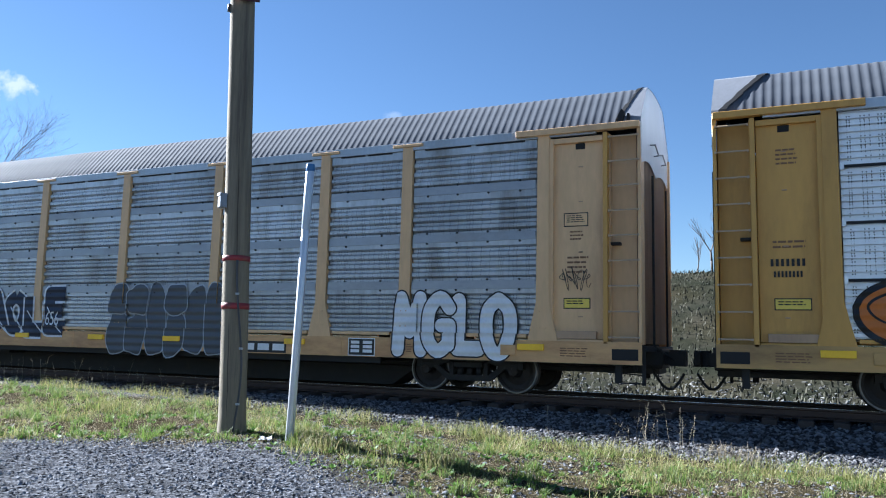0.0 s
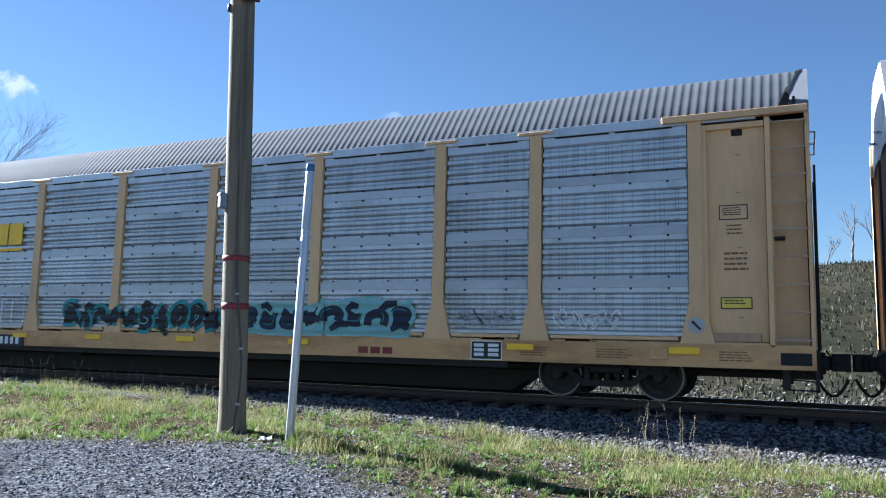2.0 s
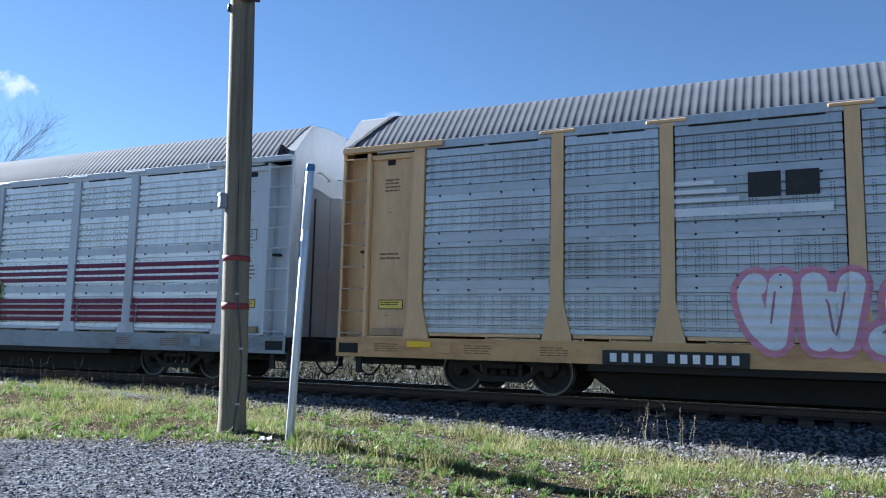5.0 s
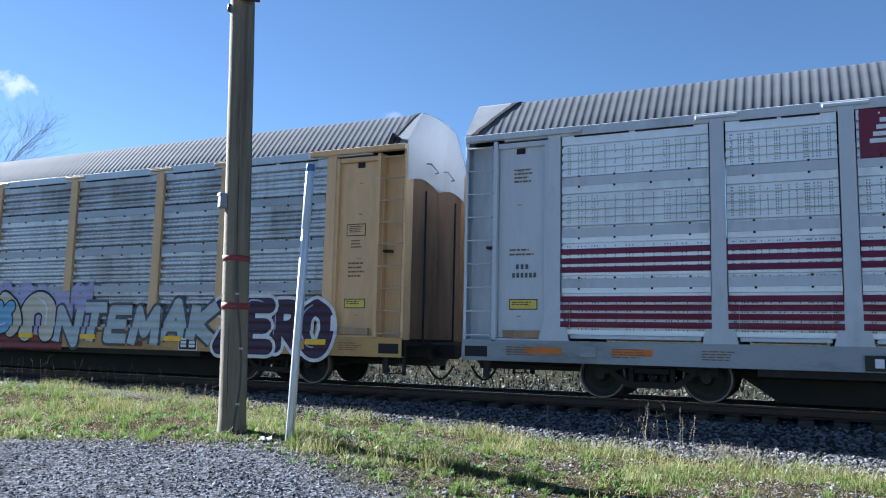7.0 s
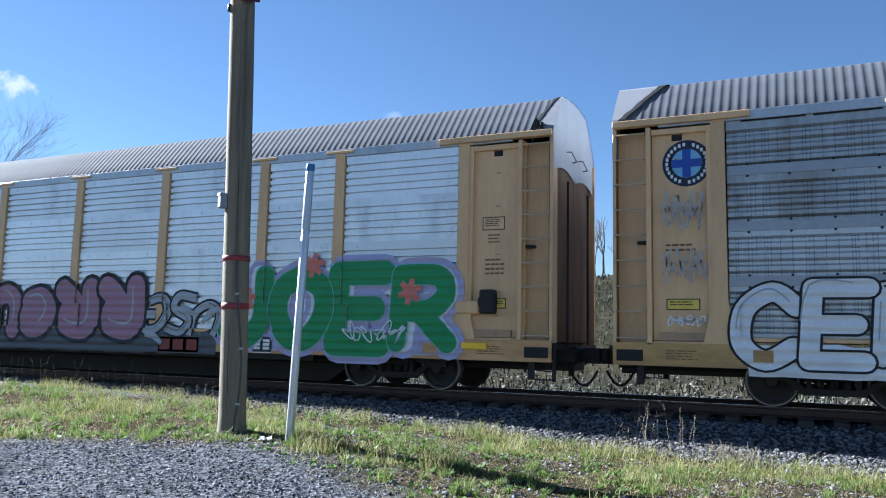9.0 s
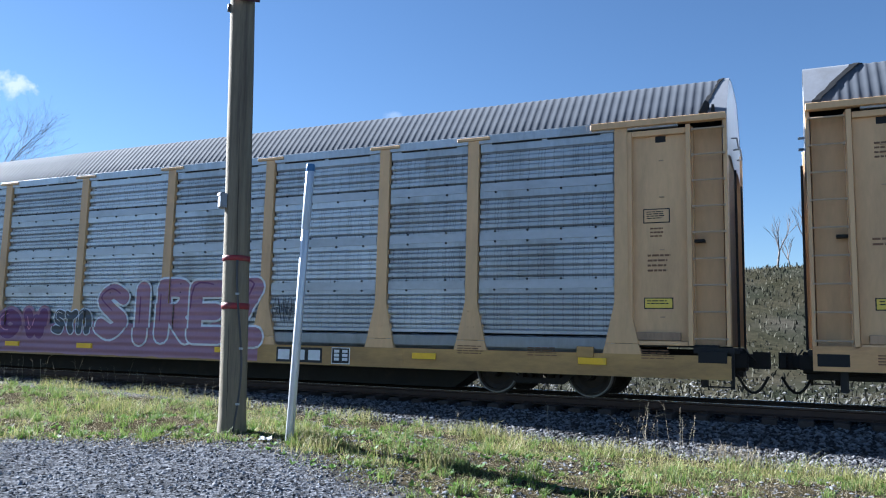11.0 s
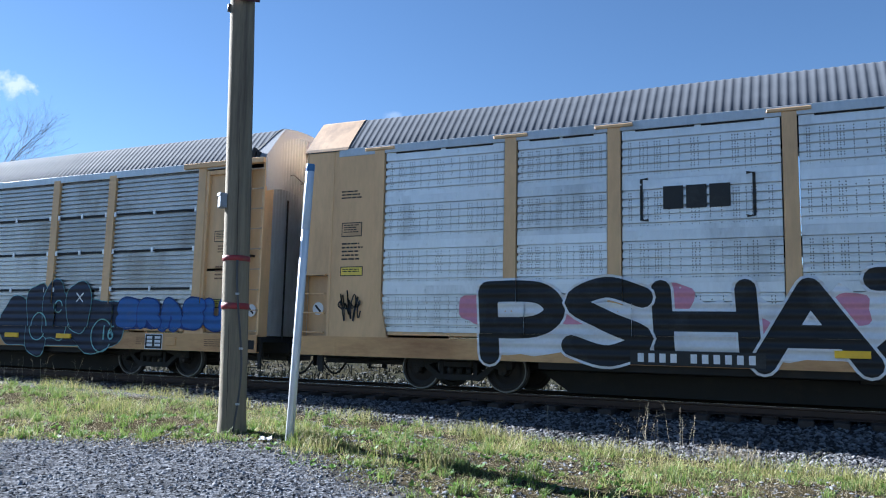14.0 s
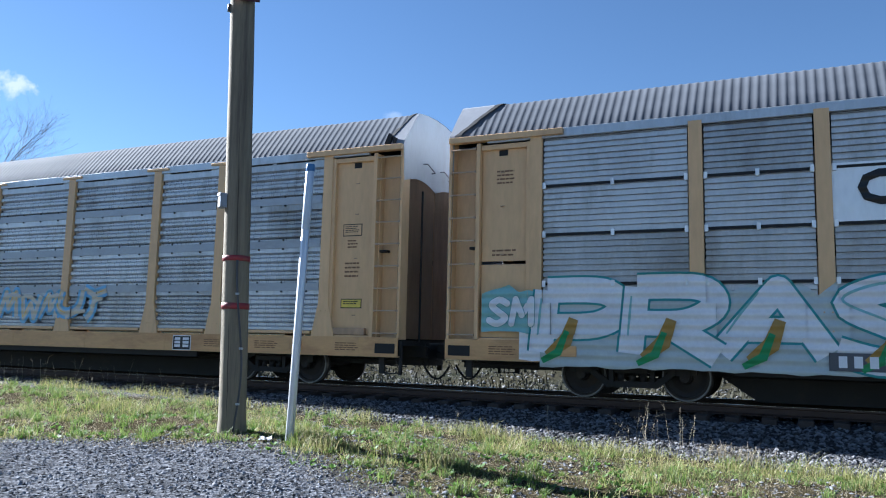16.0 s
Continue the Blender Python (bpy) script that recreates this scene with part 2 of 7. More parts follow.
def ground_material():
    m = bpy.data.materials.new("ground_soil")
    m.use_nodes = True
    n, l = m.node_tree.nodes, m.node_tree.links
    b = n["Principled BSDF"]
    tc = n.new("ShaderNodeTexCoord")
    att = n.new("ShaderNodeVertexColor")
    att.layer_name = "cover"
    sep = n.new("ShaderNodeSeparateColor")
    l.new(att.outputs["Color"], sep.inputs[0])

    def tex(scale, detail=6):
        t = n.new("ShaderNodeTexNoise")
        t.inputs["Scale"].default_value, t.inputs["Detail"].default_value, t.inputs["Roughness"].default_value = scale, detail, 0.7
        l.new(tc.outputs["Object"], t.inputs["Vector"])
        return t.outputs["Fac"]

    def ramp(f, stops):
        r = n.new("ShaderNodeValToRGB")
        l.new(f, r.inputs[0])
        r.color_ramp.elements[0].position, r.color_ramp.elements[0].color = stops[0][0], (*stops[0][1], 1)
        r.color_ramp.elements[1].position, r.color_ramp.elements[1].color = stops[-1][0], (*stops[-1][1], 1)
        for p, c in stops[1:-1]:
            e = r.color_ramp.elements.new(p)
            e.color = (*c, 1)
        return r.outputs[0]

    def mix(f, a, c):
        t = n.new("ShaderNodeMix")
        t.data_type = "RGBA"
        l.new(f, t.inputs["Factor"])
        l.new(a, t.inputs["A"])
        l.new(c, t.inputs["B"])
        return t.outputs["Result"]

    vor = n.new("ShaderNodeTexVoronoi")
    vor.inputs["Scale"].default_value = 26
    l.new(tc.outputs["Object"], vor.inputs["Vector"])
    stone = n.new("ShaderNodeSeparateColor")
    l.new(vor.outputs["Color"], stone.inputs[0])
    gravel = ramp(stone.outputs[0], [(0.0, (0.025, 0.0255, 0.028)), (0.5, (0.065, 0.067, 0.073)), (1.0, (0.16, 0.164, 0.18))])
    soil = ramp(tex(5), [(0.3, (0.018, 0.015, 0.010)), (0.5, (0.04, 0.034, 0.02)), (0.72, (0.10, 0.08, 0.05))])
    bank = ramp(tex(0.35, 9), [(0.3, (0.013, 0.016, 0.010)), (0.5, (0.028, 0.029, 0.021)), (0.7, (0.055, 0.05, 0.04))])
    col = mix(sep.outputs[0], soil, gravel)
    col = mix(sep.outputs[1], col, bank)
    l.new(col, b.inputs["Base Color"])
    b.inputs["Roughness"].default_value = 0.95
    b.inputs["Specular IOR Level"].default_value = 0.0
    bp = n.new("ShaderNodeBump")
    bp.inputs["Strength"].default_value, bp.inputs["Distance"].default_value = 0.6, 0.02
    l.new(vor.outputs["Distance"], bp.inputs["Height"])
    l.new(bp.outputs[0], b.inputs["Normal"])
    return m


def build_ground():
    xs = grid_axis([(-900, -120, 60), (-120, -30, 5), (-30, 8, 0.16), (8, 60, 4), (60, 900, 60)])
    ys = grid_axis([(-400, -40, 40), (-40, -16, 3), (-16, 4, 0.14), (4, 60, 2), (60, 900, 60)])
    X, Y = np.meshgrid(xs, ys)
    Z = ground_height(X, Y)
    nx, ny = len(xs), len(ys)
    verts = np.stack([X.ravel(), Y.ravel(), Z.ravel()], 1)
    i = np.arange(nx * ny).reshape(ny, nx)
    faces = np.stack([i[:-1, :-1].ravel(), i[:-1, 1:].ravel(), i[1:, 1:].ravel(), i[1:, :-1].ravel()], 1)
    me = raw_mesh("ground", verts.tolist(), faces.tolist(), ground_material(), True)
    lay = me.color_attributes.new("cover", "FLOAT_COLOR", "POINT")
    wob = 0.35 * np.sin(X * 2.3 + 1.1 * np.sin(Y * 1.7)) + 0.25 * np.sin(X * 5.1 + Y * 3.3)
    grav = np.maximum(smooth(0.5, -0.4, Y - lot_edge(X) + 0.5 * wob), smooth(-3.7, -3.2, Y + 0.15 * wob) * (Y < 12))
    far = smooth(6, 14, Y) * (0.75 + 0.25 * np.sin(X * 0.8 + 2 * np.sin(Y * 0.5)))
    rgba = np.stack([grav.ravel(), far.ravel(), 0 * far.ravel(), 0 * far.ravel() + 1], 1).astype(np.float32)
    lay.data.foreach_set("color", rgba.ravel())
    return tagged(new("ground", me), "gravel lot, grassy verge and ballast bed beside a track", "ground", kind="structure")


build_ground()

M["grass"] = material("grass", (0.10, 0.145, 0.034), 0.6, vary=0.7, scale=1.2, island=0.8, dirt=(0.36, 0.30, 0.13), dirt_amount=0.6, bump=0.0, through_light=0.35)
M["rim_grass"] = material("rim_grass", (0.165, 0.185, 0.05), 0.6, vary=0.5, scale=1.2, island=0.8, dirt=(0.40, 0.34, 0.17), dirt_amount=0.6, bump=0.0, through_light=0.35)
M["tuft"] = material("tuft_grass", (0.10, 0.165, 0.03), 0.6, vary=0.5, scale=1.5, island=0.7, dirt=(0.30, 0.27, 0.12), dirt_amount=0.3, bump=0.0, through_light=0.4)
M["dry"] = material("dry_stalk", (0.33, 0.28, 0.19), 0.7, vary=0.3, scale=3, bump=0.0, through_light=0.25)
M["weed"] = material("weed_leaf", (0.09, 0.17, 0.03), 0.6, vary=0.35, scale=2, bump=0.0, through_light=0.4)
M["stone"] = material("ballast_stone", (0.10, 0.10, 0.105), 0.9, specular=0.1, vary=0.75, island=0.9, scale=7, dirt=(0.05, 0.045, 0.042), dirt_amount=0.4, bump=0.3, fine=120)
M["pebble"] = material("lot_gravel", (0.112, 0.115, 0.126), 0.9, specular=0.15, vary=0.75, island=1.0, scale=14, bump=0.3, fine=160)
rs = np.random.RandomState(5)


def blades(name, at, height, width, lean, mat, label, seed):
    """Many bent grass blades, two tapering pieces each, as one mesh."""
    r = np.random.RandomState(seed)
    k = len(at)
    a = r.rand(k) * 2 * np.pi
    side = np.stack([np.cos(a), np.sin(a), 0 * a], 1) * (width * (0.6 + 0.8 * r.rand(k)))[:, None] / 2
    b = a + np.pi / 2 + r.randn(k) * 0.6
    bend = np.stack([np.cos(b), np.sin(b), 0 * b], 1) * (height * lean * r.rand(k))[:, None]
    up = np.zeros((k, 3))
    up[:, 2] = height
    base = at
    mid = at + up * 0.55 + bend * 0.3
    tip = at + up * (0.9 + 0.1 * r.rand(k))[:, None] + bend
    v = np.stack([base - side, base + side, mid + side * 0.7, mid - side * 0.7, tip], 1).reshape(-1, 3)
    i = np.arange(k) * 5
    quads = np.stack([i, i + 1, i + 2, i + 3], 1).tolist()
    tris = np.stack([i + 3, i + 2, i + 4], 1).tolist()
    return tagged(new(name, raw_mesh(name, v.tolist(), quads + tris, mat)), label, "grass", kind="stuff")


def on_ground(x, y, sink=0.0):
    return np.stack([x, y, ground_height(x, y) - sink], 1)


def value_noise(x, y, cell, seed):
    """Smooth random patches of the given size."""
    table = np.random.RandomState(seed).rand(64, 64)
    u, v = np.asarray(x) / cell + 500, np.asarray(y) / cell + 500
    i, j = np.floor(u).astype(int), np.floor(v).astype(int)
    a, b = u - i, v - j
    a, b = a * a * (3 - 2 * a), b * b * (3 - 2 * b)
    g = lambda p, q: table[p % 64, q % 64]
    return (g(i, j) * (1 - a) + g(i + 1, j) * a) * (1 - b) + (g(i, j + 1) * (1 - a) + g(i + 1, j + 1) * a) * b


def patch_noise(x, y):
    """Tufts within larger patches, from -1 to 1."""
    return 2 * (0.45 * value_noise(x, y, 0.9, 1) + 0.35 * value_noise(x, y, 0.28, 2) + 0.20 * value_noise(x, y, 0.10, 3)) - 1


def verge_spots(k, seed, spare=0.0, bare=False):
    r = np.random.RandomState(seed)
    x = -26 + 29.5 * r.rand(k) ** 0.8
    y = -11 + 8.2 * r.rand(k)
    n = patch_noise(x, y)
    edge = np.interp(x, [-26, -18, -13, -9.5, -6.4, -3.3, 0.9, 6], [-2.3, -2.35, -2.5, -3.15, -3.2, -3.5, -3.85, -4.1])
    least = -0.18 + 0.30 * smooth(0.7, 2.0, edge - y) + 0.18 * r.randn(k)
    keep = (y < edge + 0.12 * n + 0.1 * r.randn(k)) & (y > lot_edge(x) + 0.45 * n + 0.25 * r.randn(k) + spare) & ((n < least + 0.1) if bare else (n > least))
    return x[keep], y[keep], n[keep], r


x, y, n, r = verge_spots(420000, 11)
blades("verge_grass", on_ground(x, y, 0.004), (0.012 + 0.034 * r.rand(len(x)) ** 2) * np.clip(1 + 2.2 * n, 0.45, 2.3), 0.0062, 2.0, M["grass"], "short backlit green and straw-tinted grass on the verge", 1)
x, y, n, r = verge_spots(190000, 12)
rim = np.interp(x, [-26, -13, -6.4, 0.9, 6], [-2.3, -2.5, -3.2, -3.85, -4.1])
keep = (y > rim - 0.45 - 0.55 * r.rand(len(x))) | (n > 0.42)
x, y, n = x[keep], y[keep], n[keep]
blades("tall_grass", on_ground(x, y, 0.005), (0.06 + 0.15 * r.rand(len(x)) ** 1.5) * np.clip(1 + n, 0.6, 1.5), 0.0064, 1.3, M["rim_grass"], "longer straw-tinted grass along the foot of the ballast", 2)
x, y, n, r = verge_spots(70000, 13, -0.3, True)
blades("dead_grass", on_ground(x, y), 0.008 + 0.024 * r.rand(len(x)), 0.006, 5.5, M["dry"], "dead straw lying among the green grass", 3)


def tufts(count, seed):
    """Separate clumps of longer blades that fan out from one root."""
    r = np.random.RandomState(seed)
    cx, cy = -16 + 18 * r.rand(count), -9.6 + 6.2 * r.rand(count)
    rim = np.interp(cx, [-26, -13, -6.4, 0.9, 6], [-2.3, -2.5, -3.2, -3.85, -4.1])
    keep = (cy > lot_edge(cx) + 0.15) & (cy < rim - 0.1)
    cx, cy = cx[keep], cy[keep]
    per = 46
    size = np.repeat(0.5 + r.rand(len(cx)) ** 2, per)
    x = np.repeat(cx, per) + 0.032 * size * r.randn(len(size))
    y = np.repeat(cy, per) + 0.032 * size * r.randn(len(size))
    blades("grass_tufts", on_ground(x, y, 0.004), (0.055 + 0.095 * r.rand(len(x))) * size, 0.0075, 1.4, M["tuft"], "dense green tufts of grass on the verge", seed)


tufts(620, 14)


def stalks(name, centre, count, spread, height, seed, label):
    """A stand of thin dry weed stems with side twigs."""
    r = random.Random(seed)
    bm = bmesh.new()
    for i in range(count):
        x = centre[0] + r.gauss(0, spread)
        y = centre[1] + r.gauss(0, spread * 0.4)
        z = float(ground_height(x, y))
        h = height * r.uniform(0.45, 1.0)
        lean = Vector((r.gauss(0, 0.18), r.gauss(0, 0.1), 1))
        p = Vector((x, y, z - 0.02))
        q = p + lean * h
        cylinder(bm, p, q, 0.0026, 0.0012, 3)
        for j in range(5):
            a = p.lerp(q, r.uniform(0.4, 0.98))
            cylinder(bm, a, a + Vector((r.gauss(0, 0.05), r.gauss(0, 0.05), r.uniform(0.03, 0.10))), 0.002, 0.001, 3)
    return tagged(new(name, finish(bm, name, M["dry"])), label, "weed", kind="stuff")


stalks("dry_weeds", (-2.1, -3.3), 16, 0.30, 0.75, 1, "dry upright weed stems at the edge of the ballast")
stalks("dry_weeds", (-0.9, -3.7), 60, 0.22, 0.28, 2, "low tangle of reddish dry weeds in the gravel")
stalks("dry_weeds", (-14.2, -2.6), 14, 0.9, 0.75, 3, "dry upright weed stems at the edge of the ballast")
stalks("dry_weeds", (-18.0, -2.5), 12, 1.2, 0.7, 4, "dry upright weed stems at the edge of the ballast")
stalks("dry_weeds", (-10.5, -3.2), 8, 0.5, 0.4, 5, "dry upright weed stems at the edge of the ballast")
stalks("dry_weeds", (-5.0, -3.3), 14, 1.6, 0.35, 6, "dry upright weed stems at the edge of the ballast")

ICO_V, ICO_F = [], []
bm = bmesh.new()
bmesh.ops.create_icosphere(bm, subdivisions=1, radius=1.0)
ICO_V, ICO_F = np.array([v.co[:] for v in bm.verts]), np.array([[v.index for v in f.verts] for f in bm.faces])
bm.free()


def stones(name, at, size, mat, label, category, seed):
    """Broken stones, each a jagged lump of twenty faces, as one mesh."""
    r = np.random.RandomState(seed)
    k = len(at)
    ax = 0.6 + 0.8 * r.rand(k, 1, 3)
    jag = 0.75 + 0.5 * r.rand(k, 12, 1)
    v = ICO_V[None] * ax * jag * size[:, None, None]
    a = r.rand(k) * 2 * np.pi
    c, s = np.cos(a), np.sin(a)
    v = np.stack([v[..., 0] * c[:, None] - v[..., 1] * s[:, None], v[..., 0] * s[:, None] + v[..., 1] * c[:, None], v[..., 2] * 0.75], -1) + at[:, None]
    f = (ICO_F[None] + (np.arange(k) * 12)[:, None, None]).reshape(-1, 3)
    return tagged(new(name, raw_mesh(name, v.reshape(-1, 3).tolist(), f.tolist(), mat)), label, category, kind="stuff")


k = 46000
x, y = -24 + 29 * rs.rand(k) ** 0.75, -4.2 + 2.9 * rs.rand(k)
edge = np.interp(x, [-26, -18, -13, -9.5, -6.4, -3.3, 0.9, 6], [-2.3, -2.35, -2.5, -3.2, -3.3, -3.6, -3.95, -4.2])
keep = y > edge - 0.15 * rs.rand(k)
x, y = x[keep], y[keep]
stones("ballast", on_ground(x, y, -0.008), 0.018 + 0.026 * rs.rand(len(x)) ** 1.3, M["stone"], "grey crushed stone ballast sloping from the ties", "ballast", 21)
k = 4500
x, y = -26 + 31 * rs.rand(k), -1.4 + 2.8 * rs.rand(k)
stones("ballast", on_ground(x, y, -0.008), 0.018 + 0.020 * rs.rand(k), M["stone"], "grey crushed stone ballast between the rails", "ballast", 22)
k = 62000
x, y = -13 + 15 * rs.rand(k), -12 + 5 * rs.rand(k)
keep = y < lot_edge(x) + 0.5 + 0.35 * rs.randn(k)
x, y = x[keep], y[keep]
k = 9000
px, py = -8 + 9 * rs.rand(k), -9.8 + 5.5 * rs.rand(k)
keep = patch_noise(px, py) < -0.05 + 0.2 * rs.randn(k)
stones("verge_pebbles", on_ground(px[keep], py[keep], 0.002), 0.008 + 0.022 * rs.rand(keep.sum()) ** 2, M["pebble"], "grey pebbles showing through the thin grass", "gravel", 25)
stones("lot_gravel", on_ground(x, y, 0.002), 0.008 + 0.012 * rs.rand(len(x)) ** 2, M["pebble"], "loose grey gravel scattered over the lot", "gravel", 23)


M["pale_stone"] = material("pale_far_stone", (0.11, 0.108, 0.105), 0.9, specular=0.0, vary=0.7, island=0.9, scale=7, bump=0.3, fine=120)
k = 16000
x, y = -45 + 60 * rs.rand(k), 2.2 + 17 * rs.rand(k) ** 1.4
stones("far_gravel", on_ground(x, y, 0.0), 0.02 + 0.08 * rs.rand(k) ** 2, M["pale_stone"], "scattered stones on the far side of the track", "gravel", 24)


def broad_weeds():
    r = random.Random(9)
    verts, faces = [], []
    for i in range(900):
        x, y = r.uniform(-9.5, -1.5), r.uniform(-9.6, -5.2)
        if y < float(lot_edge(x)) + r.gauss(0.3, 0.35) or float(patch_noise(x, y)) < -0.1:
            continue
        z = float(ground_height(x, y))
        for j in range(r.randint(5, 9)):
            a, ln, w = r.uniform(0, 6.28), r.uniform(0.03, 0.075), r.uniform(0.012, 0.025)
            d, s = Vector((math.cos(a), math.sin(a), r.uniform(0.2, 1.0))), Vector((-math.sin(a), math.cos(a), 0))
            p = Vector((x, y, z))
            k0 = len(verts)
            verts += [p, p + d * ln * 0.5 + s * w, p + d * ln * 1.0, p + d * ln * 0.5 - s * w]
            faces.append((k0, k0 + 1, k0 + 2, k0 + 3))
    tagged(new("broadleaf_weeds", raw_mesh("broadleaf_weeds", verts, faces, M["weed"])), "low green broadleaf weeds round the pole", "weed", kind="stuff")


broad_weeds()

# ---- track ----
M["rail"] = material("rusty_rail", (0.07, 0.045, 0.035), 0.7, 0.3, vary=0.25, scale=3, dirt=(0.04, 0.03, 0.025), dirt_amount=0.4)
M["rail_top"] = material("polished_rail_head", (0.62, 0.62, 0.62), 0.25, 1.0, vary=0.08, scale=4)
M["tie"] = material("creosoted_tie", (0.045, 0.035, 0.03), 0.9, vary=0.35, scale=3, dirt=(0.10, 0.09, 0.08), dirt_amount=0.4, streak=(1, 0.2, 1))


def build_track():
    track = thing("railway_track", "straight railway track with rusty rails on dark wooden ties", "railway track", kind="structure")
    for side in (-1, 1):
        y = side * 0.755
        bm = bmesh.new()
        prof = [(-0.076, -0.171), (0.076, -0.171), (0.076, -0.158), (0.012, -0.135), (0.010, -0.05), (0.036, -0.036), (0.036, -0.006), (-0.036, -0.006), (-0.036, -0.036), (-0.010, -0.05), (-0.012, -0.135), (-0.076, -0.158)]
        rings = [[bm.verts.new((x, y + a, z)) for a, z in prof] for x in (-320.0, 320.0)]
        for i in range(len(prof)):
            j = (i + 1) % len(prof)
            bm.faces.new((rings[0][i], rings[0][j], rings[1][j], rings[1][i]))
        rail = part("rail", bm, M["rail"], track)
        bm = bmesh.new()
        box(bm, -320, 320, y - 0.033, y + 0.033, -0.006, 0.0, 0.002)
        part("rail_head", bm, M["rail_top"], rail, "polished running surface of the rail")
    bm = bmesh.new()
    box(bm, -0.115, 0.115, -1.3, 1.3, -0.345, -0.172, 0.012)
    tie = finish(bm, "tie", M["tie"])
    bm = bmesh.new()
    for s in (-1, 1):
        box(bm, -0.09, 0.09, s * 0.755 - 0.18, s * 0.755 + 0.18, -0.172, -0.160)
        for a in (-0.11, 0.11):
            for b in (-0.06, 0.06):
                box(bm, b - 0.012, b + 0.012, s * 0.755 + a - 0.015, s * 0.755 + a + 0.015, -0.16, -0.135)
    plate = finish(bm, "tie_plate", M["rail"])
    r = random.Random(3)
    for i in range(150):
        m = pose(-72.0 + i * 0.533, r.gauss(0, 0.02), r.gauss(0, 0.004), 0, 0, r.gauss(0, 0.6))
        put("tie_plate", plate, M["rail"], put("tie", tie, M["tie"], track, m))
    return track


build_track()

# ---- pole, marker post, litter ----
M["pole"] = material("weathered_pole", (0.185, 0.158, 0.11), 0.9, vary=0.35, scale=2.5, dirt=(0.07, 0.055, 0.045), dirt_amount=0.5, streak=(3, 3, 0.12), bump=0.6, fine=35)
M["galv"] = material("galvanised_tube", (0.55, 0.57, 0.60), 0.4, 0.5, vary=0.1, scale=3, dirt=(0.35, 0.36, 0.38), dirt_amount=0.3, streak=(1, 1, 0.2))
M["blue_cap"] = material("blue_sleeve", (0.06, 0.16, 0.34), 0.45, vary=0.15, scale=6)
M["blue_faint"] = material("worn_blue_paint", (0.46, 0.54, 0.64), 0.45, 0.2, vary=0.2, scale=5, dirt=(0.5, 0.52, 0.56), dirt_amount=0.6, streak=(1, 1, 0.15))
M["red_tape"] = material("faded_red_band", (0.22, 0.025, 0.03), 0.55, vary=0.25, scale=8, dirt=(0.10, 0.06, 0.05), dirt_amount=0.5)
M["sign_dark"] = material("dark_sign_paint", (0.05, 0.012, 0.018), 0.5, vary=0.2, scale=6)
M["grey_box"] = material("grey_plastic", (0.22, 0.24, 0.27), 0.5, vary=0.1, scale=6)
M["cable"] = material("grey_cable", (0.06, 0.06, 0.065), 0.5, vary=0.15)
M["litter"] = material("white_litter", (0.40, 0.42, 0.43), 0.5, vary=0.12, scale=8)


def ring_tube(bm, path, radii, sides, wob=0.0, seed=0):
    """A tube along a path, a little uneven, closed at both ends."""
    r = random.Random(seed)
    phase = [r.uniform(0, 6.28) for _ in range(4)]
    rings = []
    for k, (p, rad) in enumerate(zip(path, radii)):
        ring = []
        for i in range(sides):
            a = 2 * math.pi * i / sides
            f = 1 + wob * (math.sin(3 * a + phase[0]) + 0.6 * math.sin(5 * a + phase[1] + k * 0.15) + 0.5 * math.sin(k * 0.5 + phase[2] + a))
            ring.append(bm.verts.new((p[0] + rad * f * math.cos(a), p[1] + rad * f * math.sin(a), p[2])))
        rings.append(ring)
    for a, b in zip(rings, rings[1:]):
        for i in range(sides):
            j = (i + 1) % sides
            bm.faces.new((a[i], a[j], b[j], b[i])).smooth = True
    bm.faces.new(rings[0][::-1])
    bm.faces.new(rings[-1])


